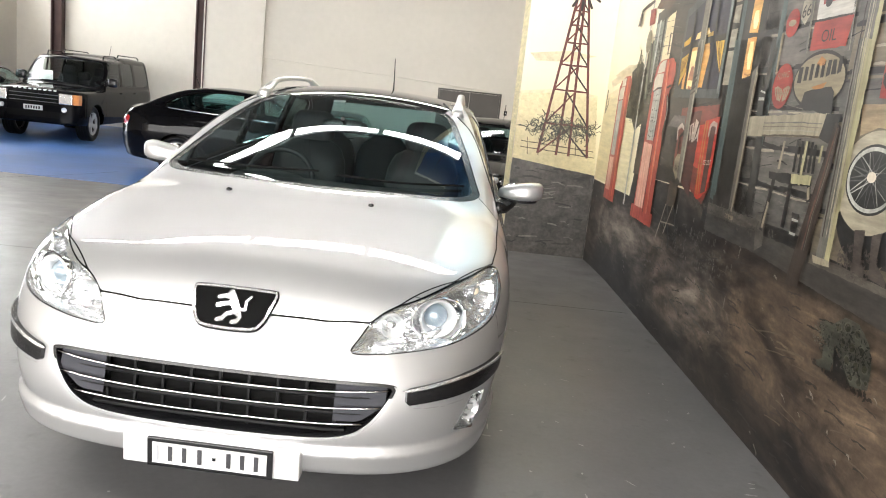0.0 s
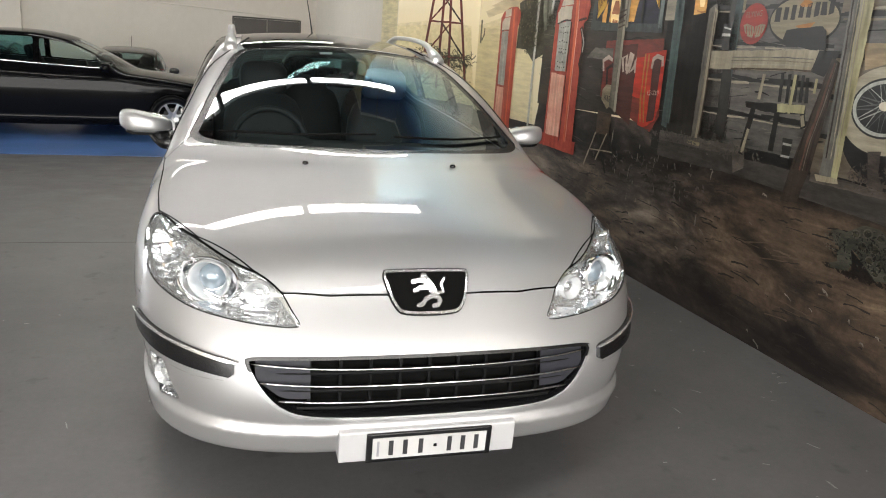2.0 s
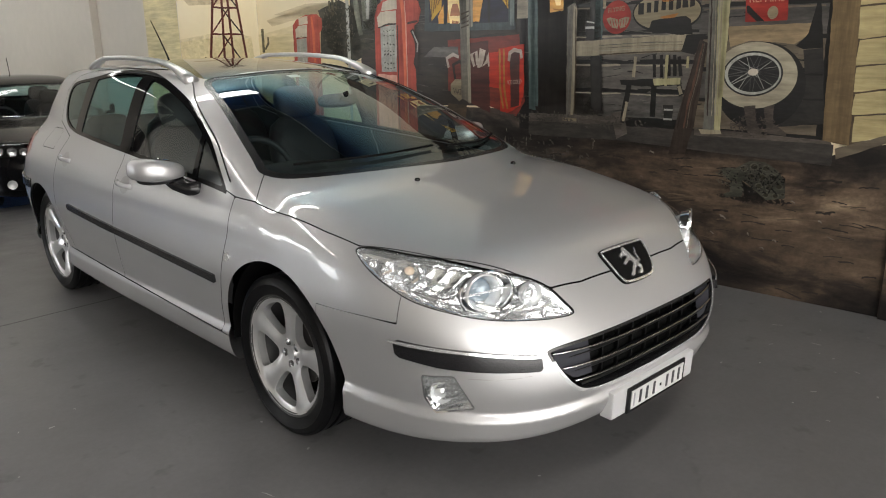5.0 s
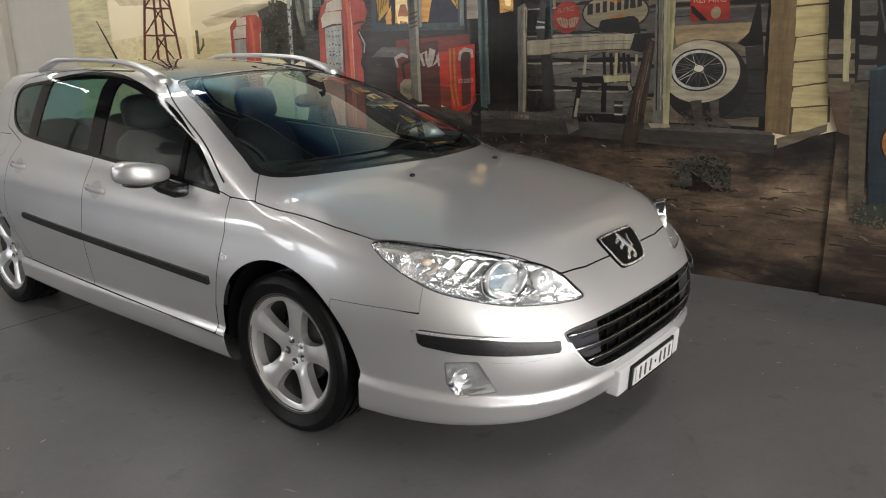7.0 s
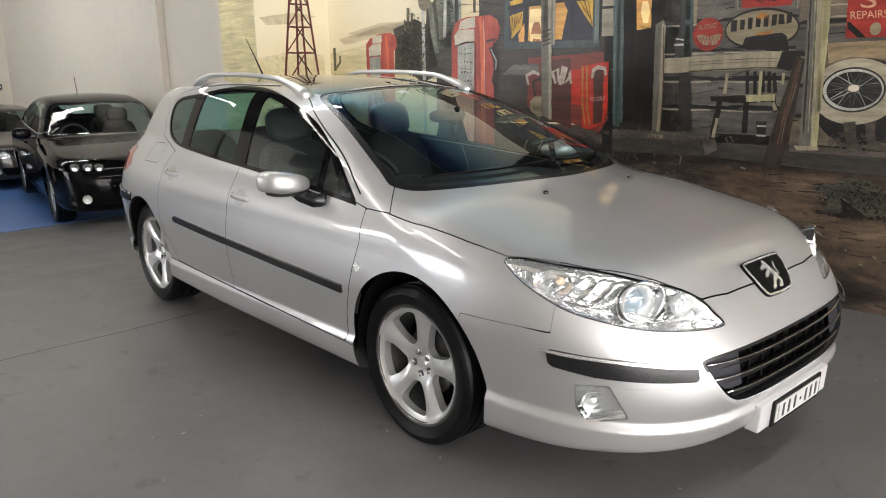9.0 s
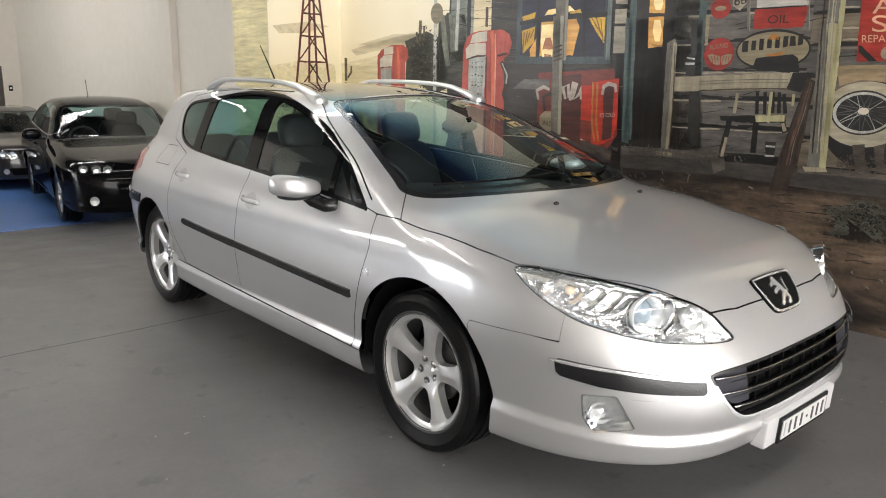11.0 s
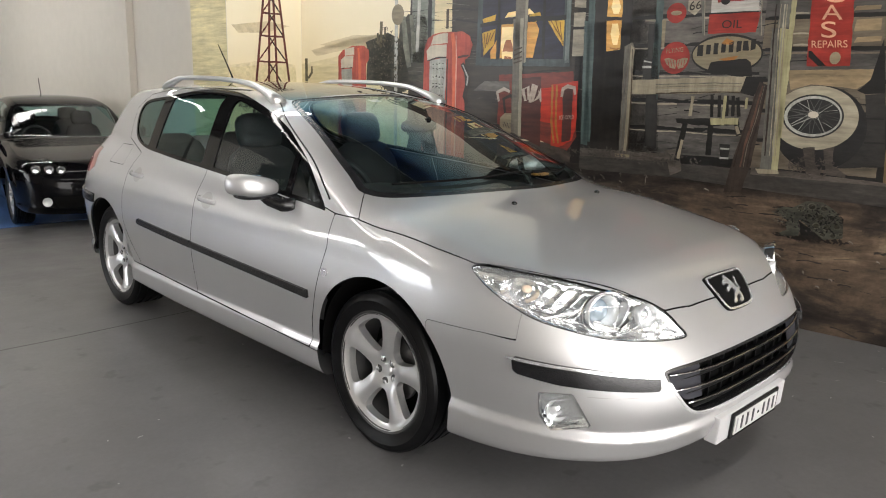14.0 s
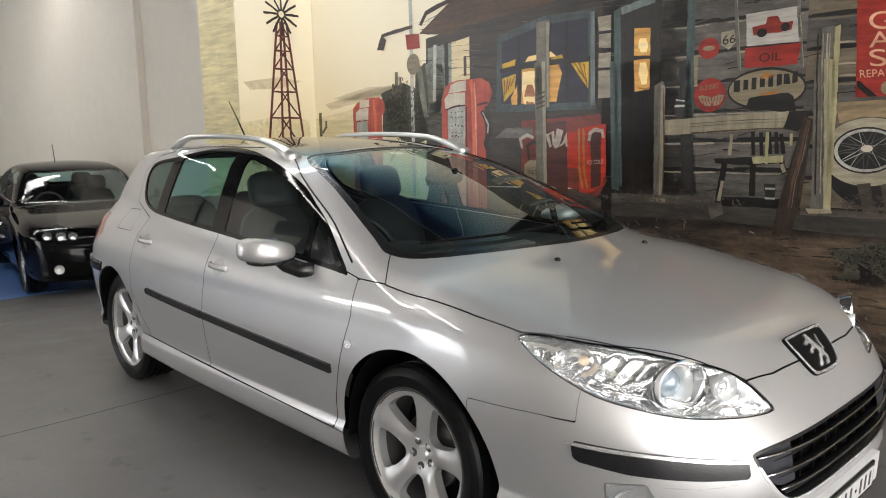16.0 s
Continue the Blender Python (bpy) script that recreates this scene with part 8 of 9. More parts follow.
paint("painted_board", "boardgrey2", 6, [(-0.22, 2.275), (-0.22, 2.445), (-0.95, 2.44), (-0.95, 2.27)])
paint("painted_board", "boardwarm", 6, [(-0.22, 2.46), (-0.22, 2.63), (-0.95, 2.625), (-0.95, 2.455)])
paint("painted_board", "boardgrey2", 6, [(-0.22, 2.645), (-0.22, 2.815), (-0.95, 2.81), (-0.95, 2.64)])
paint("painted_board", "boardwarm", 6, [(-0.22, 2.83), (-0.22, 3.0), (-0.95, 2.995), (-0.95, 2.825)])
paint("painted_board", "boardgrey2", 6, [(-0.22, 3.015), (-0.22, 3.185), (-0.95, 3.18), (-0.95, 3.0100000000000002)])
paint("painted_storefront", "sidingblack", 4, [(1.15, 0.9), (1.15, 3.9), (-1.0, 3.9), (-1.0, 0.9)])
paint("painted_rail", "postpale", 12, [(0.69, 1.52), (-0.1, 1.55), (-0.19, 1.54), (-0.11, 1.45), (0.68, 1.42)], label="pale painted timber rail")
paint("painted_rail_shade", "sidingblack", 13, [(-0.14, 1.55), (-0.27, 1.55), (-0.2, 1.43), (-0.11, 1.45)])
paint("painted_post", "postwood", 13, [(0.74, 1.75), (0.68, 1.78), (0.66, 1.74), (0.66, 1.01), (0.73, 1.01)])
paint("painted_post_edge", "postpale", 14, [(0.69, 1.76), (0.66, 1.74), (0.66, 1.42), (0.67, 1.01), (0.69, 1.01), (0.69, 1.42)])
paint("painted_post_foot", "signcream", 14, [(0.76, 1.0), (0.64, 1.0), (0.64, 0.98), (0.76, 0.98)])
paint("painted_post", "postgrey", 13, [(-0.27, 1.84), (-0.33, 1.84), (-0.37, 0.97), (-0.29, 0.96)])
paint("painted_post_edge", "postcream", 14, [(-0.32, 1.84), (-0.38, 1.83), (-0.4, 0.97), (-0.36, 0.97)])
paint("painted_post_foot", "postpale", 15, [(-0.26, 0.98), (-0.4, 0.98), (-0.41, 0.96), (-0.28, 0.95)])
paint("painted_post", "postgrey", 13, [(-0.3, 2.01), (-0.37, 2.02), (-0.39, 1.18), (-0.32, 1.18)])
paint("painted_post_edge", "postcream", 14, [(-0.37, 2.01), (-0.4, 2.02), (-0.4, 1.18), (-0.37, 1.18)])
paint("painted_log", "logbrown", 14, [(-0.23, 1.52), (-0.28, 1.5), (-0.23, 1.0), (-0.18, 0.82), (-0.07, 0.81), (-0.11, 1.03)], label="dark leaning painted log")
paint("painted_jar", "jardark", 14, [(0.59, 1.67), (0.52, 1.66), (0.51, 1.53), (0.58, 1.53)])
stroke("painted_jar_band", "pumpgrey", 15, [(0.59, 1.61), (0.52, 1.61)], 0.02)
stroke("painted_jar_band", "pumpgrey", 15, [(0.58, 1.65), (0.52, 1.64)], 0.012)
paint("painted_chair_back", "chairblack", 13, [(0.12, 1.58), (0.1, 1.64), (0.03, 1.65), (-0.13, 1.66), (-0.16, 1.64), (-0.18, 1.55), (-0.08, 1.55)])
stroke("painted_chair_slat", "chairblack", 13, [(0.07, 1.43), (0.06, 1.29)], 0.03)
stroke("painted_chair_slat", "chairblack", 13, [(0.02, 1.43), (0.01, 1.29)], 0.03)
stroke("painted_chair_slat", "chairblack", 13, [(-0.03, 1.43), (-0.04, 1.3)], 0.03)
stroke("painted_chair_slat", "chairblack", 13, [(-0.07, 1.43), (-0.08, 1.3)], 0.03)
stroke("painted_chair_slat", "chairblack", 13, [(-0.1, 1.42), (-0.12, 1.3)], 0.03)
stroke("painted_chair_slat", "postcream", 14, [(-0.02, 1.43), (-0.02, 1.24)], 0.025)
stroke("painted_chair_slat", "postcream", 14, [(-0.16, 1.42), (-0.16, 1.35)], 0.022)
paint("painted_chair_seat", "chairblack", 13, [(0.31, 1.27), (0.07, 1.28), (-0.12, 1.29), (-0.13, 1.25), (0.07, 1.23), (0.3, 1.24)])
paint("painted_chair_seat", "postcream", 14, [(0.07, 1.28), (-0.12, 1.29), (-0.12, 1.25), (0.06, 1.24)])
stroke("painted_chair_leg", "chairblack", 13, [(0.24, 1.24), (0.28, 0.99)], 0.05)
stroke("painted_chair_leg", "postpale", 14, [(0.25, 1.13), (0.27, 1.0)], 0.03)
stroke("painted_chair_leg", "chairblack", 13, [(0.06, 1.24), (0.06, 1.04)], 0.05)
stroke("painted_chair_leg", "chairblack", 13, [(-0.11, 1.25), (-0.13, 1.18)], 0.04)
stroke("painted_chair_leg", "postpale", 14, [(-0.11, 1.24), (-0.13, 1.19)], 0.03)
stroke("painted_chair_arm", "postpale", 14, [(0.2, 1.42), (0.21, 1.29)], 0.03)
paint("painted_tin", "jardark", 14, [(-0.01, 1.12), (-0.08, 1.12), (-0.08, 0.99), (-0.03, 0.99)])
stroke("painted_tin_band", "pumpgrey", 15, [(-0.02, 1.09), (-0.08, 1.09)], 0.015)
stroke("painted_tin_band", "pumpgrey", 15, [(-0.02, 1.03), (-0.08, 1.03)], 0.015)
disc("painted_round_sign", "signred", 9, (0.355, 1.67), 0.105, 0.105, label="round red painted sign")
word("FLYING", "signcream", 10, [(0.42, 1.7), (0.3, 1.71), (0.3, 1.74), (0.42, 1.73)])
disc("painted_oval_sign", "chairblack", 9, (0.005, 1.69), 0.235, 0.125)
disc("painted_oval_sign", "signcream", 10, (0.005, 1.69), 0.225, 0.110, label="cream oval painted sign with plain bars")
paint("painted_sign_bar", "chairblack", 11, [(0.2, 1.68), (0.16, 1.68), (0.16, 1.75), (0.2, 1.75)])
paint("painted_sign_bar", "chairblack", 11, [(0.14, 1.69), (0.11, 1.69), (0.11, 1.75), (0.14, 1.75)])
paint("painted_sign_bar", "chairblack", 11, [(0.09, 1.69), (0.06, 1.69), (0.06, 1.76), (0.09, 1.76)])
paint("painted_sign_bar", "chairblack", 11, [(0.04, 1.7), (0.01, 1.7), (0.01, 1.76), (0.04, 1.76)])
paint("painted_sign_bar", "chairblack", 11, [(-0.01, 1.7), (-0.04, 1.7), (-0.04, 1.77), (-0.01, 1.76)])
paint("painted_sign_bar", "chairblack", 11, [(-0.06, 1.7), (-0.09, 1.71), (-0.09, 1.77), (-0.06, 1.77)])
paint("painted_sign_bar", "chairblack", 11, [(-0.1, 1.71), (-0.14, 1.71), (-0.13, 1.77), (-0.1, 1.77)])
paint("painted_sign_bar", "chairblack", 11, [(-0.15, 1.71), (-0.18, 1.72), (-0.18, 1.78), (-0.15, 1.78)])
paint("painted_sign_mark", "signorange", 11, [(0.04, 1.76), (0.01, 1.79), (-0.04, 1.77), (-0.03, 1.75), (0.03, 1.75)])
paint("painted_sign_mark", "signorange", 11, [(0.05, 1.66), (-0.08, 1.68), (-0.05, 1.65), (0.02, 1.65)])
paint("painted_sign_white", "signwhite", 9, [(0.14, 2.14), (-0.17, 2.15), (-0.19, 1.95), (0.13, 1.95)], label="painted sign with a red truck on white")
paint("painted_sign_red", "signred", 9, [(0.14, 1.94), (-0.19, 1.94), (-0.17, 1.82), (0.14, 1.82)], label="red painted sign reading oil")
paint("painted_truck", "truckred", 10, [(0.1, 2.06), (0.02, 2.07), (0.01, 2.11), (-0.05, 2.11), (-0.07, 2.07), (-0.14, 2.07), (-0.13, 2.02), (0.09, 2.01)])
disc("painted_truck_wheel", "chairblack", 11, (0.04, 2.02), 0.030, 0.025)
disc("painted_truck_wheel", "chairblack", 11, (-0.095, 2.04), 0.025, 0.025)
word("OIL", "doorblack", 10, [(0.05, 1.85), (-0.08, 1.85), (-0.08, 1.9), (0.05, 1.9)])
disc("painted_round_sign", "signred", 9, (0.37, 1.96), 0.070, 0.065)
disc("painted_round_sign_mark", "signcream", 10, (0.37, 1.96), 0.040, 0.015)
paint("painted_shield", "boardlight", 9, [(0.29, 2.05), (0.21, 2.06), (0.2, 1.98), (0.24, 1.94), (0.29, 1.97)])
word("66", "doorblack", 10, [(0.28, 1.97), (0.2, 1.98), (0.2, 2.03), (0.28, 2.03)])
disc("painted_banner_mark", "signcream", 10, (-0.65, 1.66), 0.030, 0.035)
disc("painted_tyre", "tyreblack", 9, (-0.61, 1.25), 0.260, 0.250, label="white-walled painted tyre")
disc("painted_whitewall", "tyrewhite", 10, (-0.575, 1.31), 0.245, 0.190)
disc("painted_tyre_ring", "tyreblack", 11, (-0.565, 1.32), 0.175, 0.130)
disc("painted_tyre_rim", "pumpgrey", 12, (-0.565, 1.32), 0.165, 0.120)
disc("painted_tyre_well", "tyreblack", 13, (-0.57, 1.32), 0.150, 0.105)
disc("painted_hub", "pumpwhite", 15, (-0.57, 1.33), 0.030, 0.020)
paint("painted_boot", "bootgrey", 13, [(-0.53, 1.13), (-0.6, 1.14), (-0.61, 1.04), (-0.65, 0.99), (-0.65, 0.97), (-0.57, 0.98)])
paint("painted_boot", "bootgrey", 13, [(-0.65, 1.13), (-0.71, 1.15), (-0.71, 1.04), (-0.79, 0.99), (-0.79, 0.97), (-0.68, 0.98)])
paint("painted_porch_edge", "porchdark", 8, [(1.06, 0.98), (0.32, 0.97), (-0.44, 0.97), (-1.05, 0.94), (-1.05, 0.82), (-0.46, 0.84), (0.32, 0.87), (1.06, 0.86)], label="dark painted porch edge")
paint("painted_porch_top", "porchgrey", 9, [(1.06, 1.02), (0.33, 1.03), (0.32, 0.97), (1.06, 0.96)])
paint("painted_porch_top", "porchgrey", 9, [(-0.23, 0.99), (-1.03, 0.96), (-1.04, 0.94), (-0.23, 0.94)])
paint("painted_step", "porchgrey", 10, [(0.37, 1.05), (0.27, 1.07), (0.24, 0.92), (0.32, 0.88)])
paint("painted_corner_post", "posttan", 12, [(-0.96, 1.81), (-1.1, 1.8), (-1.13, 0.94), (-0.99, 0.96)], label="tan painted corner post")
paint("painted_yellow_board", "cream", 11, [(-1.1, 1.79), (-1.27, 1.8), (-1.28, 1.69), (-1.09, 1.68)])
paint("painted_yellow_board", "cream", 11, [(-1.1, 1.67), (-1.28, 1.68), (-1.29, 1.525), (-1.1, 1.51)])
paint("painted_yellow_board", "cream", 11, [(-1.12, 1.5), (-1.29, 1.52), (-1.3, 1.385), (-1.11, 1.37)])
paint("painted_yellow_board", "cream", 11, [(-1.12, 1.36), (-1.3, 1.38), (-1.31, 1.257), (-1.12, 1.23)])
paint("painted_yellow_board", "cream", 11, [(-1.13, 1.22), (-1.32, 1.25), (-1.32, 1.128), (-1.12, 1.108)])
paint("painted_yellow_board", "cream", 11, [(-1.14, 1.1), (-1.32, 1.12), (-1.33, 1.01), (-1.14, 0.96)])
paint("painted_board_shadow", "wooddark", 10, [(-1.07, 1.8), (-1.28, 1.79), (-1.34, 1.03), (-1.12, 0.94)])
paint("painted_porch_end", "boardwarm", 12, [(-1.06, 0.92), (-1.33, 1.02), (-1.33, 0.975), (-1.07, 0.86)])
paint("painted_backdrop", "sandlight", 6, [(-1.27, 1.79), (-1.43, 1.78), (-1.48, 1.28), (-1.31, 1.26)])
paint("painted_slat", "cream", 8, [(-1.28, 1.73), (-1.45, 1.72), (-1.45, 1.65), (-1.28, 1.65)])
paint("painted_slat", "boardwarm", 8, [(-1.29, 1.62), (-1.45, 1.61), (-1.46, 1.54), (-1.29, 1.54)])
paint("painted_slat", "boardwarm", 8, [(-1.3, 1.49), (-1.47, 1.49), (-1.47, 1.41), (-1.3, 1.41)])
paint("painted_slat", "boardwarm", 8, [(-1.3, 1.38), (-1.47, 1.38), (-1.48, 1.3), (-1.31, 1.3)])
paint("painted_slat", "boardwarm", 8, [(-1.31, 1.28), (-1.48, 1.28), (-1.49, 1.2), (-1.32, 1.2)])
paint("painted_slat_gap", "chairblack", 7, [(-1.27, 1.79), (-1.44, 1.78), (-1.49, 1.2), (-1.31, 1.26)])
paint("painted_fence_post", "postcream", 9, [(-1.35, 1.72), (-1.39, 1.72), (-1.42, 1.26), (-1.39, 1.26)])
paint("painted_scrub", "earthbrown", 8, [(-1.32, 1.2), (-1.48, 1.22), (-1.5, 0.95), (-1.39, 0.98)])
paint("painted_panel_slat", "chairblack", 9, [(-1.4, 1.78), (-2.45, 1.73), (-2.52, 1.25), (-1.45, 1.25)])
paint("painted_slat", "cream", 10, [(-1.9, 1.67), (-2.46, 1.64), (-2.47, 1.57), (-1.91, 1.6)])
paint("painted_slat", "cream", 10, [(-1.91, 1.56), (-2.48, 1.54), (-2.49, 1.48), (-1.92, 1.49)])
paint("painted_slat", "cream", 10, [(-1.93, 1.45), (-2.49, 1.43), (-2.5, 1.36), (-1.93, 1.38)])
paint("painted_slat", "cream", 10, [(-1.94, 1.35), (-2.5, 1.34), (-2.51, 1.27), (-1.94, 1.27)])
paint("painted_slat", "boardgrey2", 10, [(-1.43, 1.69), (-1.52, 1.69), (-1.52, 1.61), (-1.44, 1.61)])
paint("painted_slat", "boardgrey2", 10, [(-1.44, 1.58), (-1.53, 1.58), (-1.53, 1.5), (-1.45, 1.51)])
paint("painted_slat", "boardgrey2", 10, [(-1.45, 1.46), (-1.54, 1.45), (-1.54, 1.38), (-1.46, 1.38)])
paint("painted_slat", "boardgrey2", 10, [(-1.46, 1.35), (-1.55, 1.35), (-1.55, 1.27), (-1.46, 1.27)])
paint("painted_fence_post", "postcream", 11, [(-2.06, 1.69), (-2.09, 1.69), (-2.13, 1.28), (-2.1, 1.28)])
paint("painted_hedge", "hedgebrown", 10, [(-1.43, 1.25), (-1.52, 1.26), (-1.57, 0.52), (-1.49, 0.51)])
paint("painted_hedge", "hedgebrown", 10, [(-2.02, 1.25), (-2.12, 1.19), (-2.17, 0.67), (-2.08, 0.56)])
paint("painted_stacked_tyre", "tyreblack", 12, [(-1.49, 1.78), (-1.95, 1.75), (-1.95, 1.49), (-1.85, 1.37), (-1.71, 1.37), (-1.58, 1.45)])
stroke("painted_tyre_rib", "pumpdark", 13, [(-1.53, 1.69), (-1.57, 1.53), (-1.63, 1.44)], 0.012)
stroke("painted_tyre_rib", "pumpdark", 13, [(-1.56, 1.71), (-1.59, 1.56), (-1.66, 1.44)], 0.012)
paint("painted_bin_lid", "jardark", 13, [(-1.66, 1.71), (-1.8, 1.7), (-1.82, 1.36), (-1.69, 1.37)])
paint("painted_barrel", "barrelblue", 12, [(-1.52, 1.33), (-1.62, 1.36), (-1.79, 1.36), (-1.96, 1.34), (-2.02, 1.3), (-2.05, 0.97), (-2.07, 0.53), (-1.88, 0.53), (-1.59, 0.55)], label="blue painted oil barrel")
paint("painted_barrel_shade", "barreldark", 13, [(-1.52, 1.32), (-1.71, 1.34), (-1.77, 0.55), (-1.59, 0.56)])
paint("painted_barrel_light", "barrelpale", 13, [(-1.88, 1.25), (-1.95, 1.27), (-2.02, 0.56), (-1.94, 0.56)])
stroke("painted_barrel_rib", "barreldark", 14, [(-1.53, 1.18), (-1.78, 1.19), (-2.03, 1.17)], 0.016)
stroke("painted_barrel_rib", "barreldark", 14, [(-1.53, 1.15), (-1.79, 1.16), (-2.04, 1.14)], 0.016)
stroke("painted_barrel_rib", "barreldark", 14, [(-1.54, 1.11), (-1.79, 1.13), (-2.04, 1.11)], 0.016)
stroke("painted_barrel_rib", "barreldark", 14, [(-1.57, 0.73), (-1.83, 0.75), (-2.06, 0.72)], 0.016)
stroke("painted_barrel_rib", "barreldark", 14, [(-1.57, 0.7), (-1.83, 0.72), (-2.07, 0.68)], 0.016)
disc("painted_barrel_sign", "chairblack", 14, (-1.79, 0.94), 0.180, 0.170)
disc("painted_barrel_sign", "signorange", 15, (-1.79, 0.94), 0.170, 0.150, label="orange painted oval with plain bars")
paint("painted_sign_bar", "doorblack", 16, [(-1.66, 0.9), (-1.71, 0.9), (-1.7, 1.01), (-1.66, 1.01)])
paint("painted_sign_bar", "doorblack", 16, [(-1.73, 0.91), (-1.78, 0.91), (-1.77, 1.01), (-1.72, 1.01)])
paint("painted_sign_bar", "doorblack", 16, [(-1.8, 0.91), (-1.85, 0.91), (-1.84, 1.01), (-1.79, 1.01)])
paint("painted_sign_bar", "doorblack", 16, [(-1.87, 0.91), (-1.91, 0.91), (-1.9, 1.02), (-1.86, 1.02)])
word("OIL", "doorblack", 16, [(-1.74, 0.82), (-1.85, 0.83), (-1.85, 0.88), (-1.73, 0.87)])
stroke("painted_log_line", "logdark", 11, [(-1.5, 0.3), (-1.81, 0.32), (-2.1, 0.34), (-2.65, 0.31)], 0.03)
stroke("painted_log_line", "logdark", 11, [(-1.5, 0.22), (-1.82, 0.24), (-2.11, 0.26), (-2.66, 0.23)], 0.03)
stroke("painted_log_line", "logdark", 11, [(-1.51, 0.14), (-1.82, 0.16), (-2.12, 0.18), (-2.67, 0.14)], 0.03)
stroke("painted_log_line", "logdark", 11, [(-1.51, 0.06), (-1.83, 0.09), (-2.13, 0.1), (-2.69, 0.05)], 0.03)
stroke("painted_log_line", "logdark", 11, [(-1.52, -0.02), (-1.84, 0.01), (-2.14, 0.01), (-2.7, -0.04)], 0.03)
stroke("painted_stand", "postpale", 12, [(1.86, 0.90), (1.99, 0.64)], 0.022)
stroke("painted_stand", "chairblack", 12, [(1.83, 0.90), (1.66, 0.63)], 0.026)
stroke("painted_stand", "chairblack", 12, [(1.68, 0.91), (1.52, 0.68)], 0.022)
stroke("painted_stand", "postpale", 13, [(1.70, 0.91), (1.82, 0.70)], 0.016)
stroke("painted_stand", "postpale", 13, [(1.92, 0.77), (1.60, 0.79)], 0.012)
paint("painted_stand_board", "wooddark", 11, [(1.87, 1.06), (1.67, 1.05), (1.68, 0.90), (1.86, 0.89)])
leaf_dabs("earthdark", 120, (-0.63, 0.585), (0.22, 0.022), (0.006, 0.02), 9, 23)
rng_b = random.Random(31)
for row in range(8):
    z = 1.02 + 0.185 * row
    for u0, u1 in ((0.68, 0.30), (0.26, -0.20)):
        a = rng_b.uniform(0.0, 0.10)
        stroke("painted_board_edge", "boardlight", 7, [(u0 - a, z + 0.160), ((u0 + u1) / 2, z + 0.157), (u1 + a, z + 0.161)], rng_b.uniform(0.008, 0.016))
        stroke("painted_board_shadow", "sidingblack", 7, [(u0, z - 0.004), ((u0 + u1) / 2, z - 0.001 + rng_b.uniform(-0.004, 0.004)), (u1, z - 0.004)], rng_b.uniform(0.018, 0.032))
    if row < 7:
        stroke("painted_board_edge", "boardwarm", 7, [(-0.24, z + 0.118), (-0.5, z + 0.116), (-0.93, z + 0.112)], 0.012)
        stroke("painted_board_shadow", "sidingblack", 7, [(-0.24, z - 0.045), (-0.55, z - 0.043), (-0.95, z - 0.047)], 0.026)
brush_strokes("boardgrey", 90, -0.20, 0.46, 1.05, 2.45, (0.03, 0.16), (0.002, 0.007), 32, 0.0, 7)
brush_strokes("sidingblack", 70, -0.85, 0.46, 1.05, 2.45, (0.04, 0.20), (0.003, 0.009), 33, 0.0, 7)
PAINTS.update({"boardtan": ((150, 131, 102), (108, 93, 72), 7.0), "boardshade": ((52, 50, 48), (34, 33, 32), 9.0), "logred": ((104, 74, 62), (66, 49, 43), 9.0), "lettercream": ((206, 166, 136), (186, 140, 112), 9.0), "plategreen": ((88, 87, 78), (60, 59, 53), 22.0)})
paint("painted_board", "boardtan", 8, [(-0.392, 1.590), (-0.870, 1.598), (-0.862, 1.543), (-0.785, 1.484), (-0.673, 1.497), (-0.533, 1.508), (-0.419, 1.474)])
paint("painted_board", "boardtan", 8, [(-0.731, 1.948), (-0.860, 1.948), (-0.857, 1.926), (-0.718, 1.923)])
paint("painted_board", "boardtan", 8, [(-0.740, 1.873), (-0.870, 1.875), (-0.872, 1.814), (-0.732, 1.808)])
paint("painted_board", "boardtan", 8, [(-0.752, 1.775), (-0.882, 1.779), (-0.880, 1.752), (-0.740, 1.745)])
stroke("painted_board_edge", "boardlight", 8, [(-0.384, 1.924), (-0.433, 1.924), (-0.477, 1.920)], 0.012)
stroke("painted_board_edge", "boardlight", 8, [(-0.397, 1.805), (-0.447, 1.807), (-0.491, 1.803)], 0.012)
stroke("painted_board_edge", "boardlight", 8, [(-0.405, 1.739), (-0.454, 1.741), (-0.499, 1.737)], 0.012)
paint("painted_shadow", "sidingblack", 9, [(-0.895, 1.767), (-0.875, 1.650), (-0.854, 1.541), (-0.792, 1.476), (-0.836, 1.457), (-0.940, 1.463)])
paint("painted_board", "boardshade", 8, [(-0.836, 1.454), (-0.940, 1.463), (-0.987, 1.051), (-0.731, 1.022), (-0.836, 1.170), (-0.861, 1.301)])
stroke("painted_board_shadow", "sidingblack", 9, [(-0.847, 1.320), (-0.900, 1.320), (-0.952, 1.319)], 0.012)
stroke("painted_board_shadow", "sidingblack", 9, [(-0.864, 1.182), (-0.917, 1.183), (-0.970, 1.184)], 0.012)
paint("painted_banner", "signred", 9, [(-0.475, 2.149), (-0.708, 2.131), (-0.734, 1.615), (-0.496, 1.614)], label="tall red painted banner reading gas repairs")
word("A", "lettercream", 10, [(-0.550, 1.881), (-0.664, 1.876), (-0.654, 1.959), (-0.540, 1.965)])
word("S", "lettercream", 10, [(-0.560, 1.778), (-0.643, 1.775), (-0.632, 1.867), (-0.549, 1.870)])
word("G", "lettercream", 10, [(-0.547, 1.977), (-0.662, 1.971), (-0.651, 2.064), (-0.536, 2.072)])
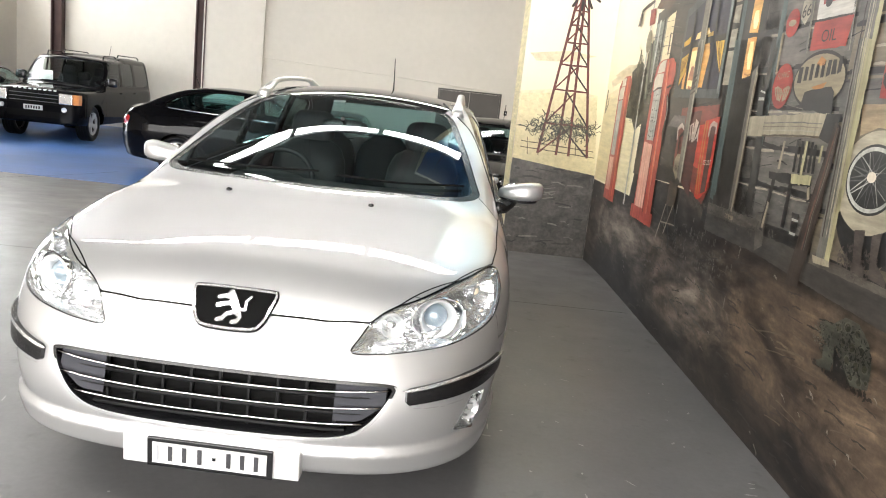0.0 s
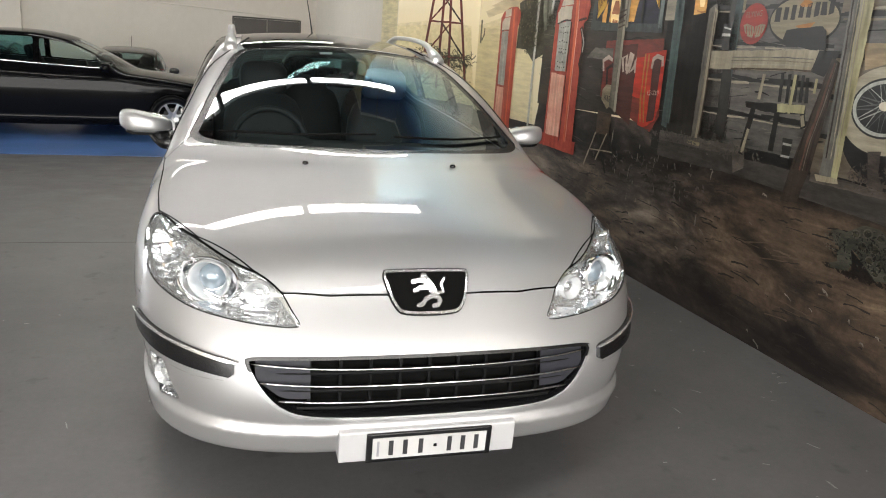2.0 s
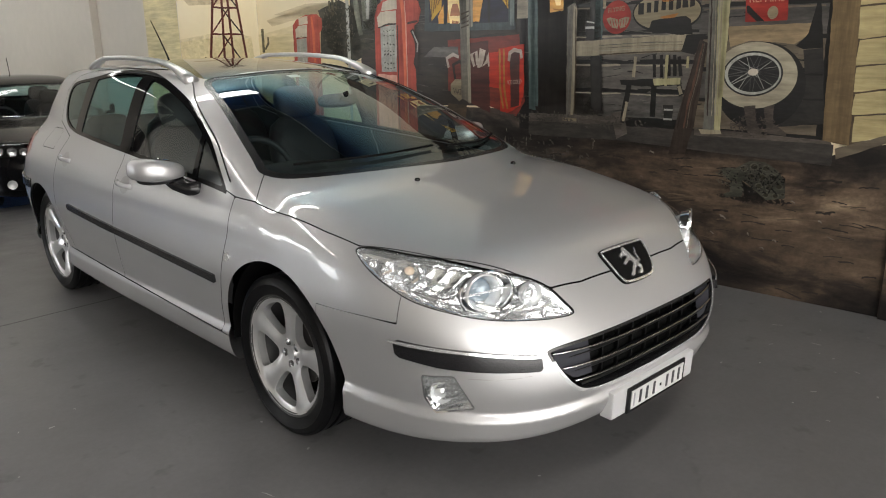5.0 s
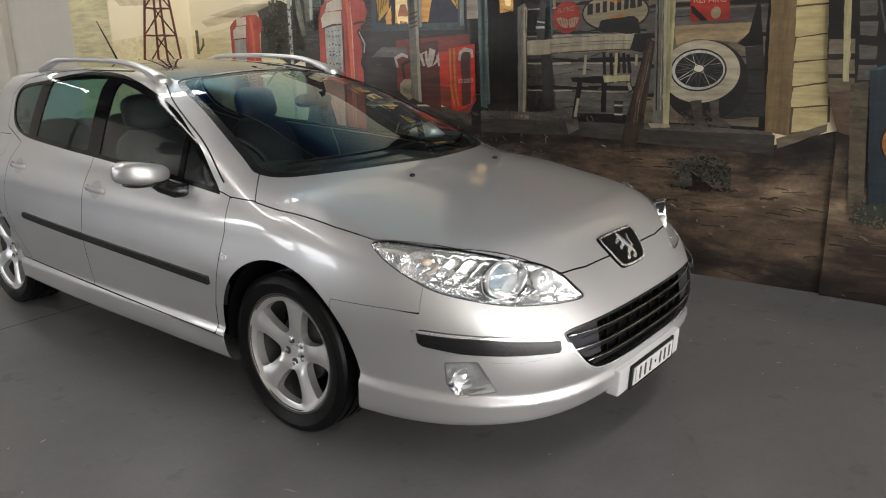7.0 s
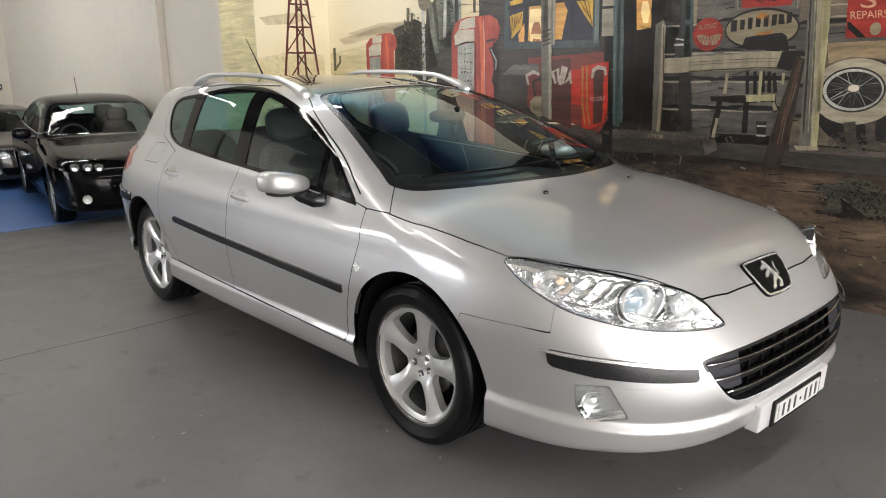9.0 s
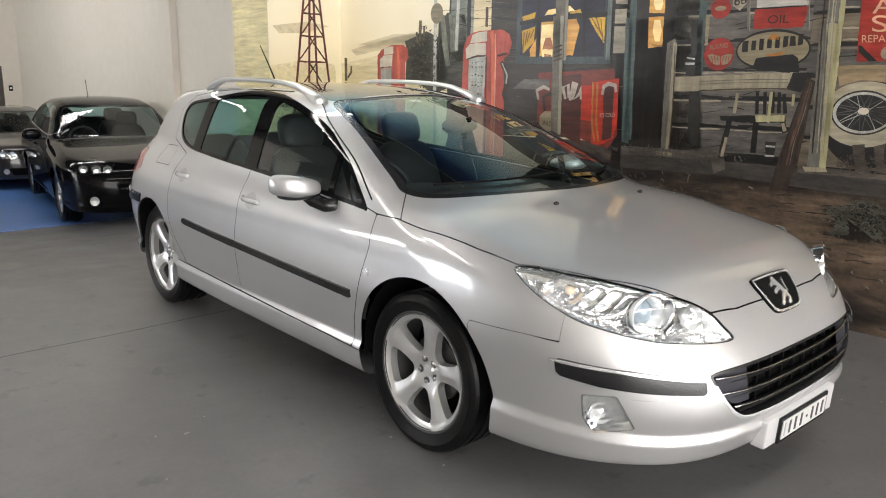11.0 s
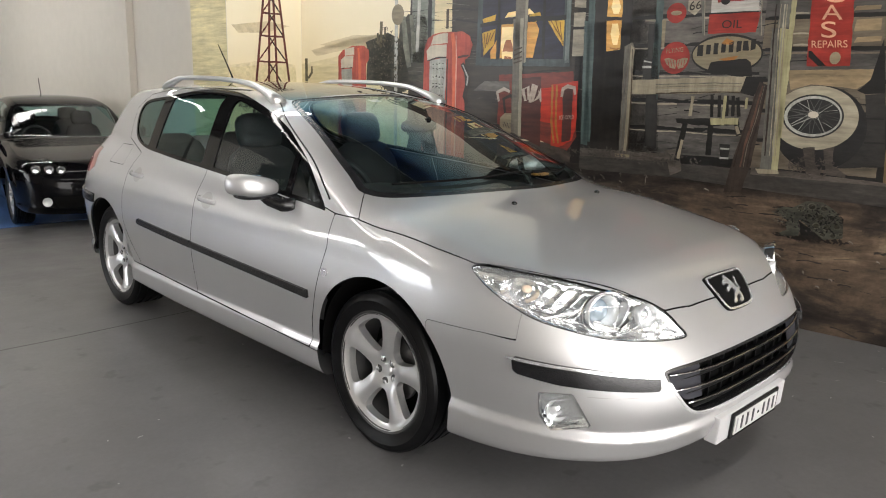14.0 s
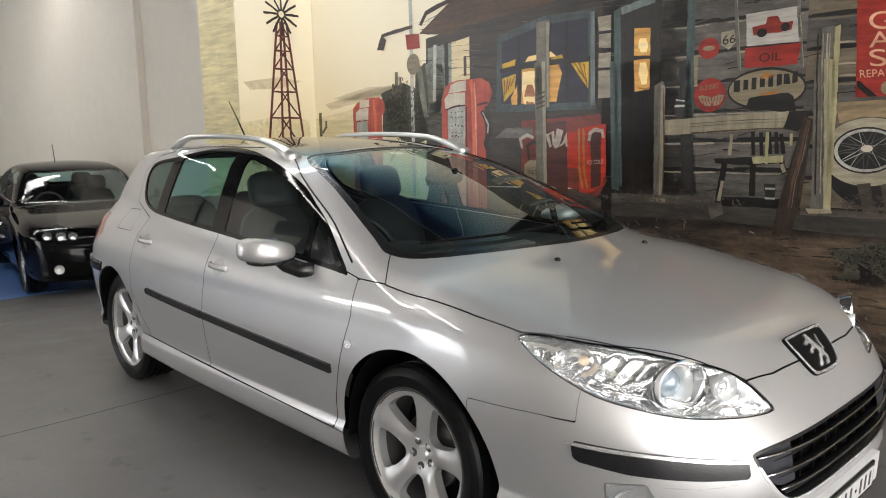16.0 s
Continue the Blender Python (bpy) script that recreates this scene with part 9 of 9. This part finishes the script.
word("REPAIRS", "lettercream", 10, [(-0.513, 1.720), (-0.710, 1.719), (-0.705, 1.760), (-0.508, 1.762)])
paint("painted_banner_band", "chairblack", 10, [(-0.497, 1.705), (-0.513, 1.703), (-0.605, 1.616), (-0.561, 1.615), (-0.501, 1.669)])
paint("painted_wing", "signcream", 10, [(0.432, 1.663), (0.403, 1.671), (0.349, 1.657), (0.340, 1.630), (0.347, 1.598), (0.387, 1.606), (0.413, 1.630)])
paint("painted_wing", "signcream", 10, [(0.260, 1.665), (0.289, 1.671), (0.336, 1.657), (0.337, 1.630), (0.326, 1.598), (0.290, 1.608), (0.271, 1.633)])
stroke("painted_feather", "signred", 11, [(0.405, 1.657), (0.391, 1.612)], 0.006)
stroke("painted_feather", "signred", 11, [(0.385, 1.657), (0.371, 1.612)], 0.006)
stroke("painted_feather", "signred", 11, [(0.366, 1.657), (0.352, 1.612)], 0.006)
stroke("painted_feather", "signred", 11, [(0.282, 1.658), (0.287, 1.614)], 0.006)
stroke("painted_feather", "signred", 11, [(0.301, 1.658), (0.306, 1.614)], 0.006)
stroke("painted_feather", "signred", 11, [(0.320, 1.658), (0.326, 1.614)], 0.006)
stroke("painted_sign_post", "postgrey", 9, [(0.205, 2.231), (0.189, 2.035), (0.170, 1.808)], 0.022)
stroke("painted_sign_post", "postlight", 10, [(0.196, 2.230), (0.180, 2.034), (0.161, 1.810)], 0.006)
stroke("painted_sign_post", "postgrey", 9, [(-0.162, 2.200), (-0.180, 2.014), (-0.200, 1.798)], 0.022)
stroke("painted_sign_post", "postlight", 10, [(-0.170, 2.200), (-0.188, 2.013), (-0.208, 1.800)], 0.006)
stroke("painted_grain", "postlight", 15, [(-0.333, 1.979), (-0.335, 1.767), (-0.346, 1.525), (-0.354, 1.250), (-0.361, 1.068)], 0.01)
stroke("painted_grain", "boardlight", 15, [(-0.311, 1.980), (-0.313, 1.768), (-0.324, 1.525), (-0.332, 1.249), (-0.339, 1.066)], 0.006)
stroke("painted_grain", "logdark", 15, [(-0.284, 1.981), (-0.286, 1.768), (-0.297, 1.524), (-0.305, 1.247), (-0.311, 1.064)], 0.01)
stroke("painted_grain", "postpale", 15, [(-0.346, 1.978), (-0.348, 1.767), (-0.359, 1.525), (-0.368, 1.251), (-0.375, 1.069)], 0.006)
stroke("painted_grain", "logred", 15, [(-0.252, 1.496), (-0.217, 1.300), (-0.178, 1.126), (-0.161, 0.980)], 0.014)
stroke("painted_grain", "logdark", 15, [(-0.274, 1.496), (-0.254, 1.301), (-0.215, 1.129), (-0.206, 0.984)], 0.012)
stroke("painted_grain", "logdark", 15, [(-0.232, 1.496), (-0.183, 1.298), (-0.143, 1.124), (-0.119, 0.976)], 0.01)
stroke("painted_grain", "postwood", 15, [(-0.262, 1.496), (-0.234, 1.300), (-0.195, 1.127), (-0.182, 0.981)], 0.004)
stroke("painted_grain", "boardgrey", 13, [(0.479, 1.494), (0.257, 1.502), (0.055, 1.509), (-0.116, 1.508)], 0.005)
stroke("painted_grain", "postlight", 13, [(0.476, 1.458), (0.254, 1.466), (0.052, 1.474), (-0.119, 1.474)], 0.006)
stroke("painted_grain", "wooddark", 13, [(0.474, 1.433), (0.252, 1.443), (0.049, 1.451), (-0.122, 1.452)], 0.01)
stroke("painted_grain", "boardwarm", 13, [(0.478, 1.476), (0.256, 1.484), (0.053, 1.492), (-0.118, 1.491)], 0.004)
stroke("painted_grain", "postgrey", 15, [(0.730, 1.733), (0.715, 1.408), (0.712, 1.181), (0.720, 1.003)], 0.01)
stroke("painted_grain", "boardgrey", 15, [(0.710, 1.733), (0.695, 1.408), (0.691, 1.183), (0.699, 1.005)], 0.006)
stroke("painted_grain", "wooddark", 15, [(0.676, 1.732), (0.660, 1.409), (0.656, 1.184), (0.664, 1.008)], 0.008)
paint("painted_glow", "glowwhite", 9, [(0.858, 2.070), (0.810, 2.067), (0.792, 2.020), (0.806, 1.974), (0.847, 1.976), (0.869, 2.024)])
paint("painted_glow", "glowwhite", 9, [(0.853, 1.910), (0.808, 1.909), (0.788, 1.836), (0.801, 1.764), (0.838, 1.765), (0.862, 1.838)])
stroke("painted_glow", "signorange", 9, [(0.862, 1.743), (0.809, 1.733), (0.773, 1.741)], 0.01)
paint("painted_glow", "glowwhite", 9, [(1.854, 1.920), (1.732, 1.919), (1.713, 1.687), (1.765, 1.666), (1.842, 1.674), (1.862, 1.796)])
paint("painted_tortoise", "tortoise", 10, [(-0.513, 0.759), (-0.591, 0.808), (-0.685, 0.810), (-0.768, 0.763), (-0.813, 0.691), (-0.819, 0.609), (-0.712, 0.586), (-0.629, 0.645), (-0.553, 0.696)], label="grey-green painted tortoise on the dirt")
paint("painted_tortoise_head", "tortoise", 11, [(-0.419, 0.741), (-0.467, 0.760), (-0.533, 0.755), (-0.566, 0.691), (-0.527, 0.668), (-0.462, 0.687)])
paint("painted_tortoise_leg", "tortoise", 11, [(-0.478, 0.665), (-0.554, 0.689), (-0.574, 0.627), (-0.562, 0.587), (-0.464, 0.576), (-0.449, 0.592), (-0.493, 0.615)])
paint("painted_shadow", "chairblack", 9, [(-0.550, 0.689), (-0.630, 0.642), (-0.712, 0.583), (-0.586, 0.574)])
disc("painted_shell_plate", "plategreen", 12, (-0.565, 0.762), 0.024, 0.021)
disc("painted_shell_plate", "bushdark", 13, (-0.565, 0.762), 0.017, 0.014)
disc("painted_shell_plate", "plategreen", 12, (-0.626, 0.778), 0.027, 0.023)
disc("painted_shell_plate", "bushdark", 13, (-0.626, 0.778), 0.019, 0.016)
disc("painted_shell_plate", "plategreen", 12, (-0.697, 0.775), 0.024, 0.021)
disc("painted_shell_plate", "bushdark", 13, (-0.697, 0.775), 0.017, 0.014)
disc("painted_shell_plate", "plategreen", 12, (-0.610, 0.717), 0.027, 0.023)
disc("painted_shell_plate", "bushdark", 13, (-0.610, 0.717), 0.019, 0.016)
disc("painted_shell_plate", "plategreen", 12, (-0.677, 0.719), 0.029, 0.025)
disc("painted_shell_plate", "bushdark", 13, (-0.677, 0.719), 0.020, 0.017)
disc("painted_shell_plate", "plategreen", 12, (-0.742, 0.724), 0.024, 0.021)
disc("painted_shell_plate", "bushdark", 13, (-0.742, 0.724), 0.017, 0.014)
disc("painted_shell_plate", "plategreen", 12, (-0.663, 0.665), 0.024, 0.021)
disc("painted_shell_plate", "bushdark", 13, (-0.663, 0.665), 0.017, 0.014)
disc("painted_shell_plate", "plategreen", 12, (-0.726, 0.662), 0.027, 0.023)
disc("painted_shell_plate", "bushdark", 13, (-0.726, 0.662), 0.019, 0.016)
disc("painted_shell_plate", "plategreen", 12, (-0.781, 0.673), 0.022, 0.019)
disc("painted_shell_plate", "bushdark", 13, (-0.781, 0.673), 0.015, 0.013)
disc("painted_shell_plate", "plategreen", 12, (-0.708, 0.616), 0.020, 0.016)
disc("painted_shell_plate", "bushdark", 13, (-0.708, 0.616), 0.014, 0.011)
disc("painted_shell_plate", "plategreen", 12, (-0.764, 0.617), 0.021, 0.018)
disc("painted_shell_plate", "bushdark", 13, (-0.764, 0.617), 0.014, 0.012)
disc("painted_shell_plate", "plategreen", 12, (-0.805, 0.630), 0.013, 0.011)
disc("painted_shell_plate", "bushdark", 13, (-0.805, 0.630), 0.009, 0.008)
leaf_dabs("plategreen", 60, (-0.44, 0.70), (0.05, 0.05), (0.003, 0.008), 13, 21)
leaf_dabs("chairblack", 50, (-0.46, 0.69), (0.06, 0.06), (0.003, 0.010), 12, 24)
for k in range(26):
    a0 = 2 * math.pi * k / 26
    a1 = a0 + (0.55 if k % 2 else -0.55)
    stroke("painted_spoke", "pumpdark" if k % 3 else "pumpgrey", 14, [(-0.57 + 0.026 * math.cos(a0), 1.33 + 0.018 * math.sin(a0)), (-0.568 + 0.145 * math.cos(a1), 1.32 + 0.101 * math.sin(a1))], 0.0045)
paint("painted_pump_panel", "pumphigh", 10, [(2.70, 0.78), (2.70, 1.28), (2.46, 1.27), (2.46, 0.78)])
paint("painted_pump_panel", "pumphigh", 10.5, [(3.86, 0.78), (3.86, 1.08), (3.69, 1.08), (3.69, 0.78)])
leaf_dabs("sidingblack", 150, (-0.66, 0.70), (0.15, 0.10), (0.004, 0.014), 14, 61)
leaf_dabs("earthgrey", 110, (-0.65, 0.71), (0.15, 0.09), (0.003, 0.010), 15, 62)
